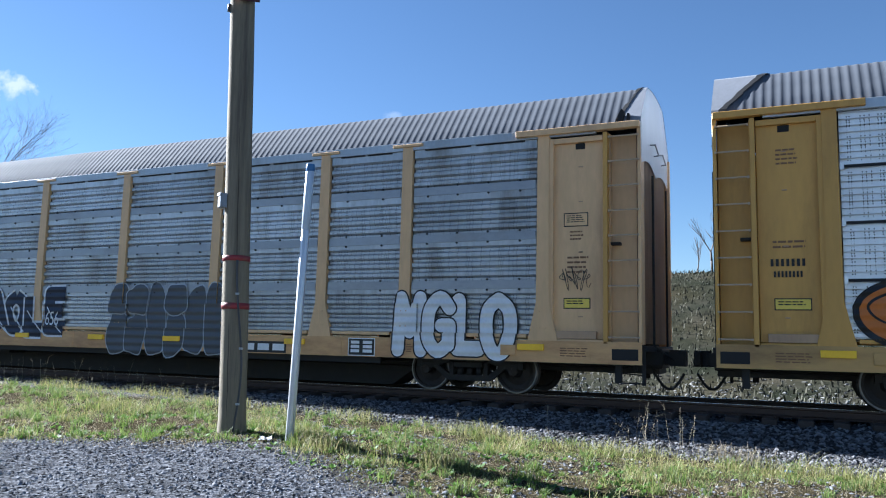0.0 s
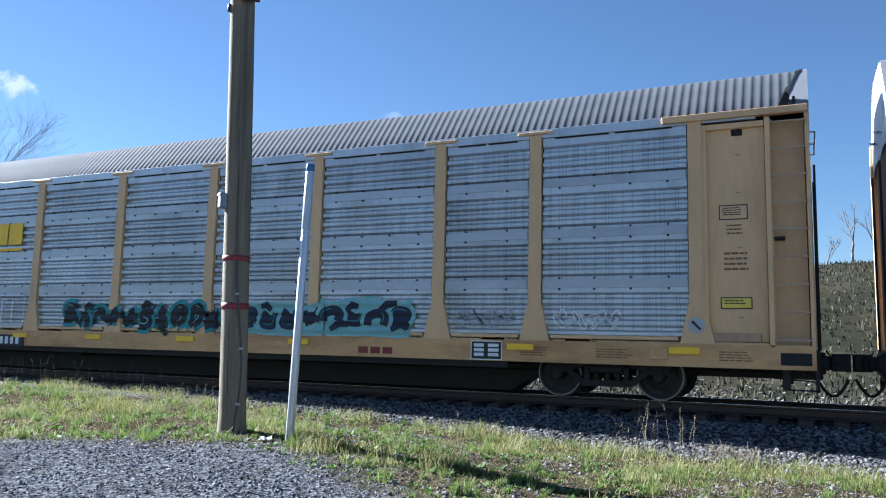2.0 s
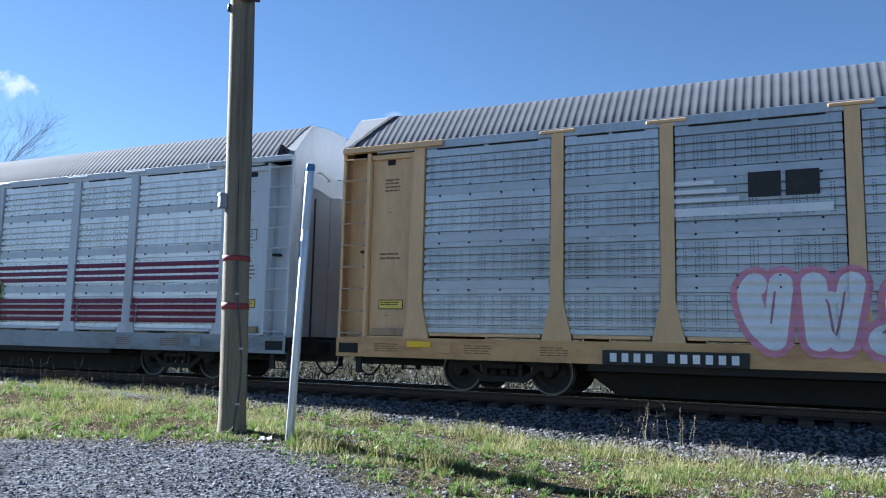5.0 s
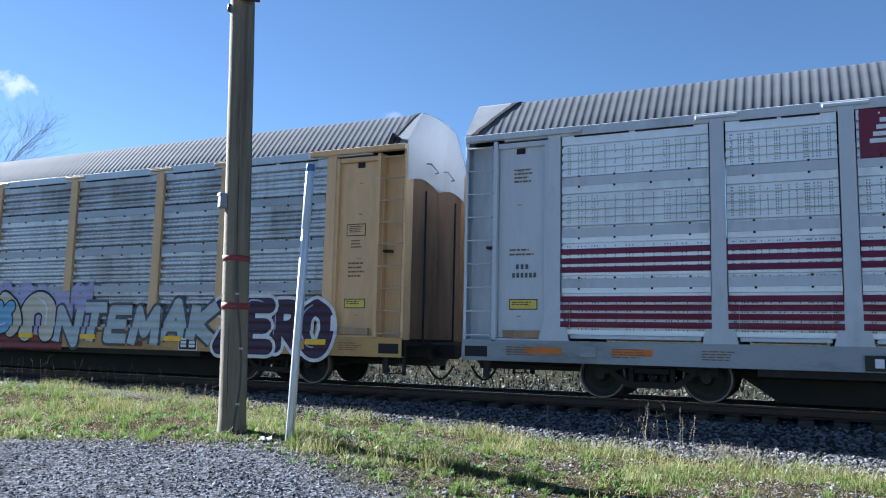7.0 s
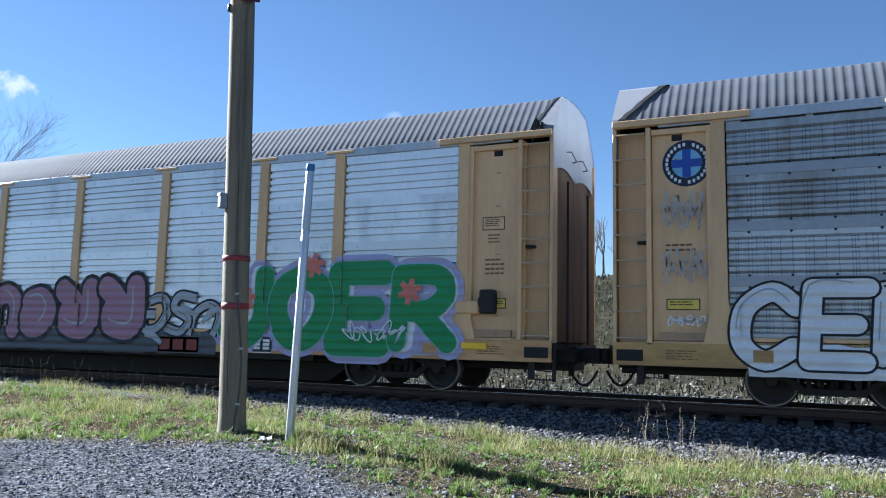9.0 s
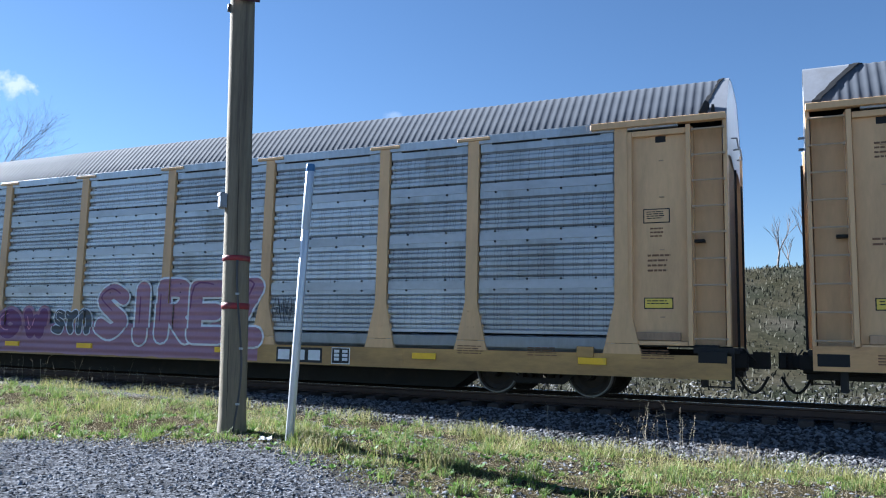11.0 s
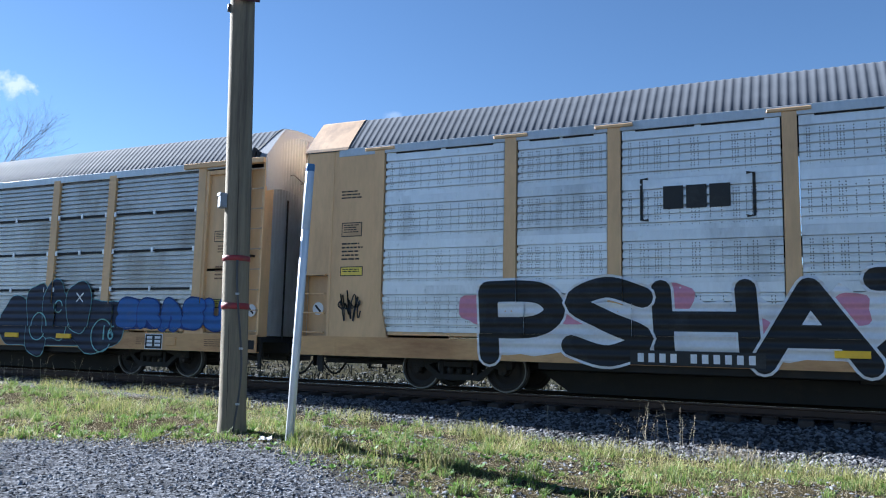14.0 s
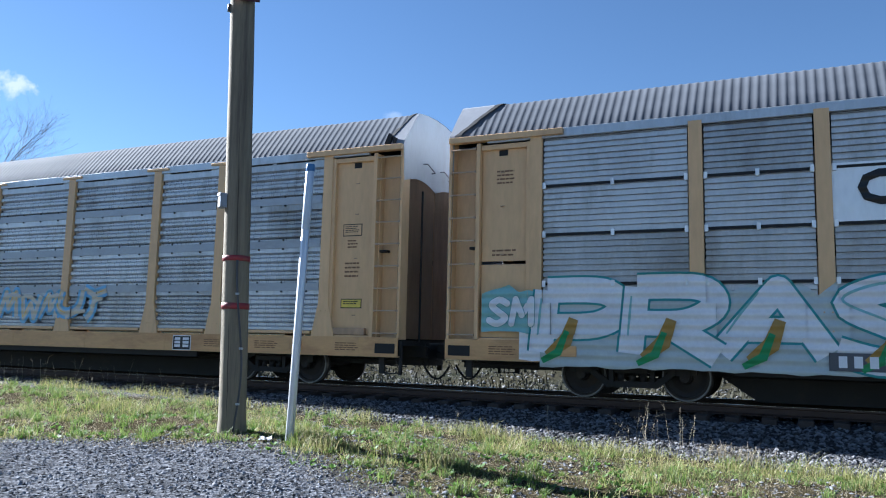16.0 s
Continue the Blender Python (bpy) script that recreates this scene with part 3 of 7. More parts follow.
def build_pole():
    x0, y0 = POLE_AT
    z0 = float(ground_height(x0, y0))
    top, lean = 7.2, Vector(POLE_LEAN)
    pole = thing("utility_pole", "weathered round wooden utility pole standing in the grass verge", "utility pole", pose(x0, y0, z0))
    at = lambda h: Vector((lean.x * h, lean.y * h, h))
    rad = lambda h: 0.179 - 0.002 * h
    hs = [-0.25 + i * 0.15 for i in range(int((top + 0.25) / 0.15) + 1)]
    bm = bmesh.new()
    ring_tube(bm, [at(h) for h in hs], [rad(h) + (0.012 if h < 0.1 else 0) for h in hs], 28, 0.012, 4)
    shaft = part("shaft", bm, M["pole"], pole)
    # drying cracks, as narrow sunk strips along the grain
    for i, (ang, h0, h1) in enumerate(((200, 1.6, 3.4), (235, 0.4, 2.2), (260, 2.6, 4.6), (285, 0.2, 1.5), (310, 1.9, 4.1), (222, 3.6, 5.0))):
        bm = bmesh.new()
        a = radians(ang)
        n = 12
        vs = []
        for k in range(n + 1):
            h = h0 + (h1 - h0) * k / n
            w = 0.022 * math.sin(math.pi * (k + 0.3) / (n + 0.6)) + 0.004
            c, rr = at(h), rad(h) * 1.004 + 0.002
            aa = a + 0.02 * math.sin(k * 1.3 + i)
            vs.append([bm.verts.new((c.x + rr * math.cos(aa + d * w), c.y + rr * math.sin(aa + d * w), h)) for d in (-1, 1)])
        for p, q in zip(vs, vs[1:]):
            bm.faces.new((p[0], p[1], q[1], q[0]))
        part("crack", bm, M["tie"], shaft, "dark drying crack along the grain")
    for h, ww in ((2.30, 0.075), (1.66, 0.085)):
        bm = bmesh.new()
        ring_tube(bm, [at(h - ww / 2), at(h - ww / 2 + 0.004), at(h + ww / 2 - 0.004), at(h + ww / 2)], [rad(h), rad(h) + 0.010, rad(h) + 0.010, rad(h)], 28, 0.01, 8)
        part("band", bm, M["red_tape"], pole, "faded red band round the pole")
    bm = bmesh.new()
    c = at(3.08)
    face = Vector((-0.62, -0.78, 0)).normalized()
    box(bm, -0.075, 0.075, -0.05, 0.05, -0.10, 0.10, 0.012)
    box(bm, -0.085, 0.085, -0.06, -0.045, 0.06, 0.11, 0.006)
    me = finish(bm, "meter_box", M["grey_box"])
    put("meter_box", me, M["grey_box"], pole, Matrix.Translation(c + face * (rad(3.2) + 0.03)) @ pose(0, 0, 0, 0, 0, -35), "small grey plastic box on the pole")
    # cable down the side with its clips
    bm = bmesh.new()
    pts = []
    for k in range(26):
        h = 0.02 + 2.25 * k / 25
        turn = radians(-32 - (18 * max(0, 0.9 - h) / 0.9))
        d = Vector((math.cos(turn + 0.25 * math.sin(h * 2.2)), math.sin(turn + 0.25 * math.sin(h * 2.2)), 0))
        pts.append(at(h) + d * (rad(h) + 0.012))
    ring_tube(bm, pts, [0.014] * len(pts), 6)
    part("cable", bm, M["cable"], pole, "dark cable running down the pole")
    for k in (4, 12, 20):
        bm = bmesh.new()
        p = pts[k]
        box(bm, p.x - 0.022, p.x + 0.022, p.y - 0.022, p.y + 0.016, p.z - 0.014, p.z + 0.014, 0.004)
        part("cable_clip", bm, M["litter"], pole, "white cable clip")
    # the lower edge of a sign board high on the pole
    bm = bmesh.new()
    c = at(5.93)
    box(bm, -0.23, 0.23, -0.02, 0.0, -0.05, 0.75, 0.006)
    put("sign_board", finish(bm, "sign_board", M["sign_dark"]), M["sign_dark"], pole, Matrix.Translation(c + Vector((0.50, -0.60, 0)).normalized() * (rad(5.3) + 0.03)) @ pose(0, 0, 0, 0, 0, 40), "dark red sign board high on the pole")
    bm = bmesh.new()
    c2 = at(5.80) + Vector((-0.62, -0.64, 0)).normalized() * (rad(5.2) + 0.02)
    cylinder(bm, c2 + Vector((0, 0, -0.03)), c2 + Vector((0, 0, 0.08)), 0.022, 0.018, 8)
    part("bolt", bm, M["cable"], pole)
    return pole


POLE_AT, POLE_LEAN = (-6.90, -6.86), (-0.0255, -0.012)
build_pole()


def build_marker():
    x0, y0 = -5.755, -7.175
    z0 = float(ground_height(x0, y0))
    post = thing("marker_post", "leaning pale galvanised marker post with a blue painted top", "marker post", pose(x0, y0, z0))
    lean = Vector(MARKER_LEAN)
    at = lambda h: lean * h + Vector((0, 0, h))
    r = 0.052

    def length(name, h0, h1, rad, mat, label):
        bm = bmesh.new()
        ring_tube(bm, [at(h0), at(h0 + 0.006), at(h1 - 0.006), at(h1)], [rad * 0.94, rad, rad, rad * 0.94], 16)
        part(name, bm, mat, post, label)
    length("tube", -0.2, 2.62, r, M["galv"], "")
    length("upper_tube", 2.60, 3.35, r * 1.03, M["blue_faint"], "worn blue painted upper tube")
    length("cap", 3.35, 3.44, r * 1.08, M["blue_cap"], "blue cap")
    return post


MARKER_LEAN = (0.047, -0.01, 0.0)
build_marker()


def litter(name, x, y, size, mat, seed, label):
    r = random.Random(seed)
    bm = bmesh.new()
    n = 5
    vs = [[bm.verts.new(((i / n - 0.5) * size * 1.5, (j / n - 0.5) * size, abs(r.gauss(0, 0.12)) * size + 0.02)) for j in range(n + 1)] for i in range(n + 1)]
    for i in range(n):
        for j in range(n):
            bm.faces.new((vs[i][j], vs[i + 1][j], vs[i + 1][j + 1], vs[i][j + 1]))
    bmesh.ops.solidify(bm, geom=bm.faces[:], thickness=0.004)
    ob = new(name, finish(bm, name, mat))
    ob.matrix_basis = pose(x, y, float(ground_height(x, y)), 0, 0, r.uniform(0, 360))
    return tagged(ob, label, "litter")


litter("plastic_bag", -6.02, -7.30, 0.15, M["litter"], 1, "crumpled white plastic scrap lying in the grass")
litter("bottle_scrap", -0.25, -4.15, 0.10, M["blue_cap"], 2, "small blue plastic scrap in the grass")

# ---- trees beyond the track ----
M["bark"] = material("grey_bark", (0.13, 0.105, 0.09), 0.9, vary=0.3, scale=2, bump=0.4)


def bare_tree(x, y, height, seed, name, label, spread=0.55, levels=5, group="", tilt=(0, 0)):
    """A leafless tree: a tapered trunk, and a crown of limbs that fork down to twigs."""
    r = random.Random(seed)
    base = float(ground_height(x, y))
    tree = thing(name, label, "tree", pose(x, y, base), group)
    trunk, crown = bmesh.new(), bmesh.new()

    def grow(bm, p, d, length, rad, level):
        steps = 3
        for i in range(steps):
            q = p + d * (length / steps)
            r1 = rad * (1 - 0.3 / steps)
            cylinder(bm, p, q, rad, r1, 7 if level == 0 else (5 if level < 3 else 3))
            p, rad = q, r1
            d = (d + Vector((r.gauss(0, 0.10), r.gauss(0, 0.10), 0.05))).normalized()
            if level > 0 and level < levels and r.random() < 0.7:
                side = (d + Vector((r.gauss(0, 1), r.gauss(0, 1), r.uniform(-0.1, 0.7))) * spread).normalized()
                grow(crown, p, side, length * r.uniform(0.45, 0.7), rad * 0.55, level + 1)
        if level < levels:
            for i in range(r.choice((2, 3, 3))):
                side = (d + Vector((r.gauss(0, 1), r.gauss(0, 1), r.uniform(-0.1, 0.4))) * spread).normalized()
                grow(crown, p, side, length * r.uniform(0.6, 0.82), rad * 0.62, level + 1)

    grow(trunk, Vector((0, 0, -0.3)), Vector((tilt[0], tilt[1], 1)).normalized(), height * 0.30, height * 0.016, 0)
    part("trunk", trunk, M["bark"], tree)
    part("crown", crown, M["bark"], tree)
    return tree


bare_tree(-47.2, 13.5, 17.0, 4, "bare_tree", "tall leafless tree with fine twigs beyond the track", 0.5, 6)
for i in range(44):
    r = random.Random(100 + i)
    bare_tree(-46 + i * 1.55 + r.uniform(-1, 1), r.uniform(47, 55), r.uniform(4.0, 7.5), 200 + i, "sapling", "thin leafless sapling on the crest of the bank", 0.3, 3, "saplings on the bank")
M["shrub"] = material("dry_shrub", (0.048, 0.046, 0.03), 0.9, vary=0.4, scale=0.6, bump=0.0)
r = np.random.RandomState(31)
k = 30000
x, y = -60 + 85 * r.rand(k), 9 + 42 * r.rand(k)
blades("bank_scrub", on_ground(x, y), 0.10 + 0.30 * r.rand(k) ** 3, 0.07, 0.9, M["shrub"], "rough dry grass and scrub on the bank beyond the track", 33)

# ---- the train: covered car carriers ----
POSTS = (12.01, 9.15, 7.18, 4.29, 1.43, -1.43, -4.29, -7.18, -9.15, -12.01)
SILL_Z0, SILL_Z1, PANEL_Z0, PANEL_Z1, CHORD = 0.63, 1.02, 1.14, 4.79, 4.86
ROWS = 4
ROW_H = (PANEL_Z1 - PANEL_Z0) / ROWS
NEAR, FAR = Matrix.Identity(4), pose(0, 0, 0, 0, 0, 180)
CACHE = {}


def once(key, maker):
    if key not in CACHE:
        CACHE[key] = maker()
    return CACHE[key]


def panel_profile(kind):
    h = ROW_H
    prof = []                     # (z, depth), from the bottom up; depth is measured towards the car's middle
    if kind == "ribbed":
        lap, n = 0.15, 4
        z = 0.0
        step = (h - lap) / n
        for i in range(n):
            prof += [(z, 0.0), (z + step * 0.30, 0.0), (z + step * 0.46, 0.056), (z + step * 0.72, 0.056), (z + step * 0.94, 0.0)]
            z += step
        prof += [(h - lap, 0.0), (h - 0.003, 0.0)]
    elif kind == "slatted":
        n = 8
        z = 0.026
        step = (h - 0.052) / n
        prof += [(0.0, 0.055), (0.025, 0.055)]
        for i in range(n):
            prof += [(z, 0.0), (z + step * 0.56, 0.0), (z + step * 0.64, 0.06), (z + step * 0.94, 0.06)]
            z += step
        prof += [(h - 0.026, 0.0), (h - 0.025, 0.055), (h - 0.001, 0.055)]
    else:                         # stamped: broad flats with narrow grooves
        lap, n = 0.17, 5
        z = 0.0
        step = (h - lap) / n
        for i in range(n):
            prof += [(z, 0.0), (z + step * 0.60, 0.0), (z + step * 0.68, 0.055), (z + step * 0.92, 0.055)]
            z += step
        prof += [(h - lap, 0.0), (h - 0.004, 0.0)]
    return prof


# where the columns of holes stand, from one side of a sheet to the other
COLUMNS = (-0.91, -0.88, -0.76, -0.715, -0.66, -0.565, -0.53, -0.49, -0.38, -0.24, -0.09, -0.05, 0.0, 0.14, 0.28, 0.425, 0.46, 0.495, 0.58, 0.65, 0.70, 0.85, 0.89)


def perforations_mesh(width, kind):
    """Columns of small punched holes, in uneven clusters, over the four sheets of a bay."""
    rng = random.Random(int(width * 100) + len(kind))
    prof = panel_profile(kind)
    zs, ds = [a for a, _ in prof], [b for _, b in prof]
    lap = 0.09 if kind == "slatted" else 0.19
    y = -(FACE - 0.045) - 0.0025
    verts, faces = [], []
    step = 0.047 if kind != "stamped" else 0.052
    for row in range(ROWS):
        z0 = row * ROW_H
        for col in COLUMNS:
            x = col * width / 2
            z = 0.10
            while z < ROW_H - lap:
                if rng.random() < 0.94:
                    w, hh = (0.008, 0.0105) if kind != "ribbed" else (0.0065, 0.0095)
                    i = len(verts)
                    for sx, sz in ((-1, -1), (1, -1), (1, 1), (-1, 1)):
                        d = float(np.interp(z + sz * hh, zs, ds))
                        verts.append((x + sx * w, y + d, z0 + z + sz * hh))
                    faces.append((i, i + 1, i + 2, i + 3))
                z += step
    return raw_mesh("perforation", verts, faces, M["dark"])


def bolt_row_mesh(width):
    y = -(FACE - 0.045)
    bm = bmesh.new()
    k = max(2, round(width / 0.68))
    for i in range(k):
        x = -width / 2 + (i + 0.5) * width / k
        for dz in (0.016, -0.18):
            cylinder(bm, (x, y - 0.005, dz), (x, y - 0.028, dz), 0.024, 0.018, 6)
    return finish(bm, "bolt_row", M["brown"])


def panel_mesh(width, kind):
    """One sheet of a bay: horizontal ribs pressed into it, a flat bolted lap along its top."""
    h, prof = ROW_H, panel_profile(kind)
    y = -(FACE - 0.045)
    bm = bmesh.new()
    cols = [[bm.verts.new((x, y + d, z)) for z, d in prof] for x in (-width / 2, width / 2)]
    back = [[bm.verts.new((x, y + 0.075, z)) for z in (prof[0][0], prof[-1][0])] for x in (-width / 2, width / 2)]
    for i in range(len(prof) - 1):
        bm.faces.new((cols[0][i], cols[1][i], cols[1][i + 1], cols[0][i + 1]))
    bm.faces.new((back[0][0], back[0][1], back[1][1], back[1][0]))
    if kind == "stamped":
        k = max(2, round(width / 0.62))
        for i in range(k):
            x = -width / 2 + (i + 0.5) * width / k
            for dz in (0.09,):
                box(bm, x - 0.014, x + 0.014, y - 0.024, y, h - dz - 0.014, h - dz + 0.014)
    me = finish(bm, "side_sheet")
    me.materials.clear()
    me.materials.append(M["zinc_mid"])
    return me


def lap_mesh(width):
    """The flat bolted strip between two sheets of a bay."""
    y = -(FACE - 0.045)
    bm = bmesh.new()
    box(bm, -width / 2 + 0.015, width / 2 - 0.015, y - 0.012, y - 0.001, -0.165, 0.004, 0.003)
    return finish(bm, "sheet_lap", M["lap"])


def foot_mesh(low):
    bm = bmesh.new()
    prism(bm, [(-0.34, SILL_Z1 - low - 0.02), (0.34, SILL_Z1 - low - 0.02), (0.285, SILL_Z1 - 0.025), (-0.285, SILL_Z1 - 0.025)], -FACE, -FACE + 0.10)
    return finish(bm, "post_foot", M["tan"])


def skirt_mesh(w, low):
    bm = bmesh.new()
    prism_y = -FACE + 0.045
    vs = [[bm.verts.new((x, y, z)) for y, z in ((prism_y + 0.05, SILL_Z1 - low + 0.005), (prism_y, SILL_Z1 - low + 0.07), (prism_y, PANEL_Z0 - 0.06), (prism_y + 0.03, PANEL_Z0 - 0.03), (prism_y + 0.03, PANEL_Z0))] for x in (-w / 2, w / 2)]
    for i in range(4):
        bm.faces.new((vs[0][i], vs[1][i], vs[1][i + 1], vs[0][i + 1]))
    bmesh.ops.solidify(bm, geom=bm.faces[:], thickness=0.01)
    return finish(bm, "skirt_sheet", M["zinc_mid"])


def post_mesh(cap=True):
    bm = bmesh.new()
    z1 = CHORD
    outline = [(-0.29, SILL_Z1 - 0.02), (0.29, SILL_Z1 - 0.02), (0.115, 1.72), (0.115, z1 - 0.002), (-0.115, z1 - 0.002), (-0.115, 1.72)]
    prism(bm, outline, -FACE, -FACE + 0.10)
    bmesh.ops.bevel(bm, geom=[e for e in bm.edges if e.calc_length() > 0.2], offset=0.008, segments=1, affect="EDGES")
    if cap:
        box(bm, -0.34, 0.34, -FACE - 0.02, -FACE + 0.06, z1, z1 + 0.06, 0.008)
    for z in (1.25, 1.55):
        for x in (-0.06, 0.06):
            box(bm, x - 0.012, x + 0.012, -FACE - 0.012, -FACE, z - 0.012, z + 0.012)
    return finish(bm, "post", M["tan"])


def roof_mesh(x0=-13.7, x1=13.7, ribbed=True):
    """Transverse corrugations bent over the roof's curve."""
    prof = ROOF
    pitch = 0.147
    xs = []
    n = int((x1 - x0) / pitch)
    for i in range(n):
        a = x0 + (x1 - x0) * i / n
        for f, h in ((0.0, 0.0), (0.30, 0.0008), (0.46, 0.004), (0.62, 0.0075), (0.76, 0.0075), (0.90, 0.0035)):
            xs.append((a + f * (x1 - x0) / n, h if ribbed else 0.0))
    xs.append((x1, 0.0))
    verts, faces = [], []
    for x, h in xs:
        for y, z, ny, nz in prof:
            verts.append((x, y + ny * h, z + nz * h))
    k = len(prof)
    for i in range(len(xs) - 1):
        for j in range(k - 1):
            a = i * k + j
            faces.append((a, a + k, a + k + 1, a + 1))
    return raw_mesh("roof", verts, faces, M["roof"], True)


def roof_profile():
    half = [(1.53, 4.93), (1.51, 4.99), (1.30, 5.25), (1.10, 5.49), (0.90, 5.72), (0.84, 5.755), (0.45, 5.81), (0.0, 5.83)]
    pts = [(-y, z) for y, z in half] + [(y, z) for y, z in half[-2::-1]]
    out = []
    for i, (y, z) in enumerate(pts):
        a, b = pts[max(0, i - 1)], pts[min(len(pts) - 1, i + 1)]
        t = Vector((b[0] - a[0], b[1] - a[1])).normalized()
        out.append((y, z, -t.y, t.x))
    return out


ROOF = roof_profile()


def wheelset_mesh():
    """Two flanged wheels with dished plates on their axle."""
    bm = bmesh.new()
    prof = [(0.0, 0.075), (0.10, 0.085), (0.11, 0.075), (0.125, 0.035), (0.26, 0.0), (0.345, 0.02), (0.35, 0.072), (0.415, 0.068), (0.42, -0.03), (0.448, -0.045), (0.448, -0.062), (0.35, -0.065), (0.33, -0.02), (0.12, -0.02), (0.0, -0.06)]
    sides = 32
    for s in (-1, 1):
        y0 = s * 0.79
        rings = [[bm.verts.new((r * math.cos(2 * math.pi * i / sides), y0 + s * d, r * math.sin(2 * math.pi * i / sides))) for i in range(sides)] if r > 0 else [bm.verts.new((0, y0 + s * d, 0))] for r, d in prof]
        for a, b in zip(rings, rings[1:]):
            for i in range(sides):
                j = (i + 1) % sides
                if len(a) == 1:
                    bm.faces.new((a[0], b[i], b[j]))
                elif len(b) == 1:
                    bm.faces.new((a[j], a[i], b[0]))
                else:
                    bm.faces.new((a[j], a[i], b[i], b[j]))
        # the bearing's end cap with three bolts
        cylinder(bm, (0, s * 0.86, 0), (0, s * 1.08, 0), 0.10, 0.085, 14)
        for k in range(3):
            a = k * 2.094
            cylinder(bm, (0.05 * math.cos(a), s * 1.08, 0.05 * math.sin(a)), (0.05 * math.cos(a), s * 1.10, 0.05 * math.sin(a)), 0.016, 0.016, 6)
    cylinder(bm, (0, -0.8, 0), (0, 0.8, 0), 0.085, 0.085, 12)
    return finish(bm, "wheelset", M["wheel"])


def rim_mesh(s):
    bm = bmesh.new()
    sides = 32
    y0 = s * 0.79
    rr = [[bm.verts.new((r * math.cos(2 * math.pi * i / sides), y0 + s * d, r * math.sin(2 * math.pi * i / sides))) for i in range(sides)] for r, d in ((0.392, 0.073), (0.417, 0.072), (0.424, 0.04), (0.424, -0.02))]
    for a, b in zip(rr, rr[1:]):
        for i in range(sides):
            j = (i + 1) % sides
            bm.faces.new((a[j], a[i], b[i], b[j]))
    return finish(bm, "tread", M["tread"])


def side_frame_mesh():
    """A cast three-piece bogie's side frame with its spring nest."""
    bm = bmesh.new()
    y0, y1 = -1.06, -0.93
    top = [(-1.12, 0.60), (-0.75, 0.62), (-0.35, 0.72), (0.35, 0.72), (0.75, 0.62), (1.12, 0.60), (1.12, 0.46), (0.80, 0.46), (0.42, 0.57), (-0.42, 0.57), (-0.80, 0.46), (-1.12, 0.46)]
    prism(bm, top, y0, y1)
    low = [(-0.80, 0.50), (-0.45, 0.22), (0.45, 0.22), (0.80, 0.50), (0.68, 0.52), (0.40, 0.33), (-0.40, 0.33), (-0.68, 0.52)]
    prism(bm, low, y0 + 0.01, y1 - 0.01)
    for x in (-0.40, 0.32):
        box(bm, x, x + 0.08, y0, y1, 0.28, 0.62)
    for x in (-0.2, 0.0, 0.2):
        cylinder(bm, (x, -0.99, 0.33), (x, -0.99, 0.47), 0.062, 0.062, 10)
    box(bm, -0.30, 0.30, -1.10, -0.90, 0.47, 0.58, 0.015)
    for x in (-0.89, 0.89):
        box(bm, x - 0.14, x + 0.14, y0 - 0.01, y1 + 0.02, 0.44, 0.58, 0.02)
    return finish(bm, "side_frame", M["black_steel"])


def ladder_meshes():
    bm = bmesh.new()
    cylinder(bm, (13.24, -FACE - 0.005, 0), (13.75, -FACE - 0.005, 0), 0.015, 0.015, 6)
    for x in (13.24, 13.75):
        box(bm, x - 0.016, x + 0.016, -FACE - 0.02, -FACE + 0.05, -0.018, 0.018)
    return finish(bm, "rung", M["tan"])


def simple(key, name, boxes, bevel=0.006):
    def make():
        bm = bmesh.new()
        for b in boxes:
            box(bm, *b, bevel)
        return finish(bm, name, M["tan"])
    return once(key, make)


def end_door_mesh(ribs):
    """Half of the radial end door: a tall curved sheet, with upright ribs where the car has them."""
    bm = bmesh.new()
    n = 14 if ribs else 6
    prof = []
    for i in range(n + 1):
        f = i / n
        y = -1.50 + 1.49 * f
        x = 13.72 + 0.06 * math.sin(f * math.pi / 2) ** 0.5
        prof.append((x, y))
        if ribs and i < n:
            y2 = -1.46 + 1.45 * (i + 0.5) / n
            x2 = 13.72 + 0.06 * math.sin((i + 0.5) / n * math.pi / 2) ** 0.5
            prof += [(x2 - 0.01 + 0.045, y2 - 0.02), (x2 + 0.045, y2 + 0.01)]
    zs = (1.0, 2.2, 3.3, 4.3, 4.95)
    rows = [[bm.verts.new((x, y, z)) for x, y in prof] for z in zs]
    top = [bm.verts.new((x, y, 4.95 + 0.74 * (1 - abs(y / 1.5) ** 2.2))) for x, y in prof]
    rows.append(top)
    for a, b in zip(rows, rows[1:]):
        for i in range(len(prof) - 1):
            bm.faces.new((a[i], a[i + 1], b[i + 1], b[i]))
    bmesh.ops.solidify(bm, geom=bm.faces[:], thickness=0.03)
    return finish(bm, "end_door", M["brown"])


def cap_edge(style, rear, y, z):
    """Where the smooth end sheet begins: torn off aslant on the old cars, square on the rounded ones."""
    if style == "round":
        return 12.78
    up = min(1.0, max(0.0, (1.53 - abs(y)) / 0.75))
    return 13.64 - 0.72 * up if rear else 13.38 + 0.36 * up


def fine_roof(grow, per=5):
    """The roof's curve in short steps, moved outwards by grow."""
    pts = [(y + ny * grow, z + nz * grow) for y, z, ny, nz in ROOF]
    out = []
    for (a, b), (c, d) in zip(pts, pts[1:]):
        out += [(a + (c - a) * k / per, b + (d - b) * k / per) for k in range(per)]
    return out + [pts[-1]]


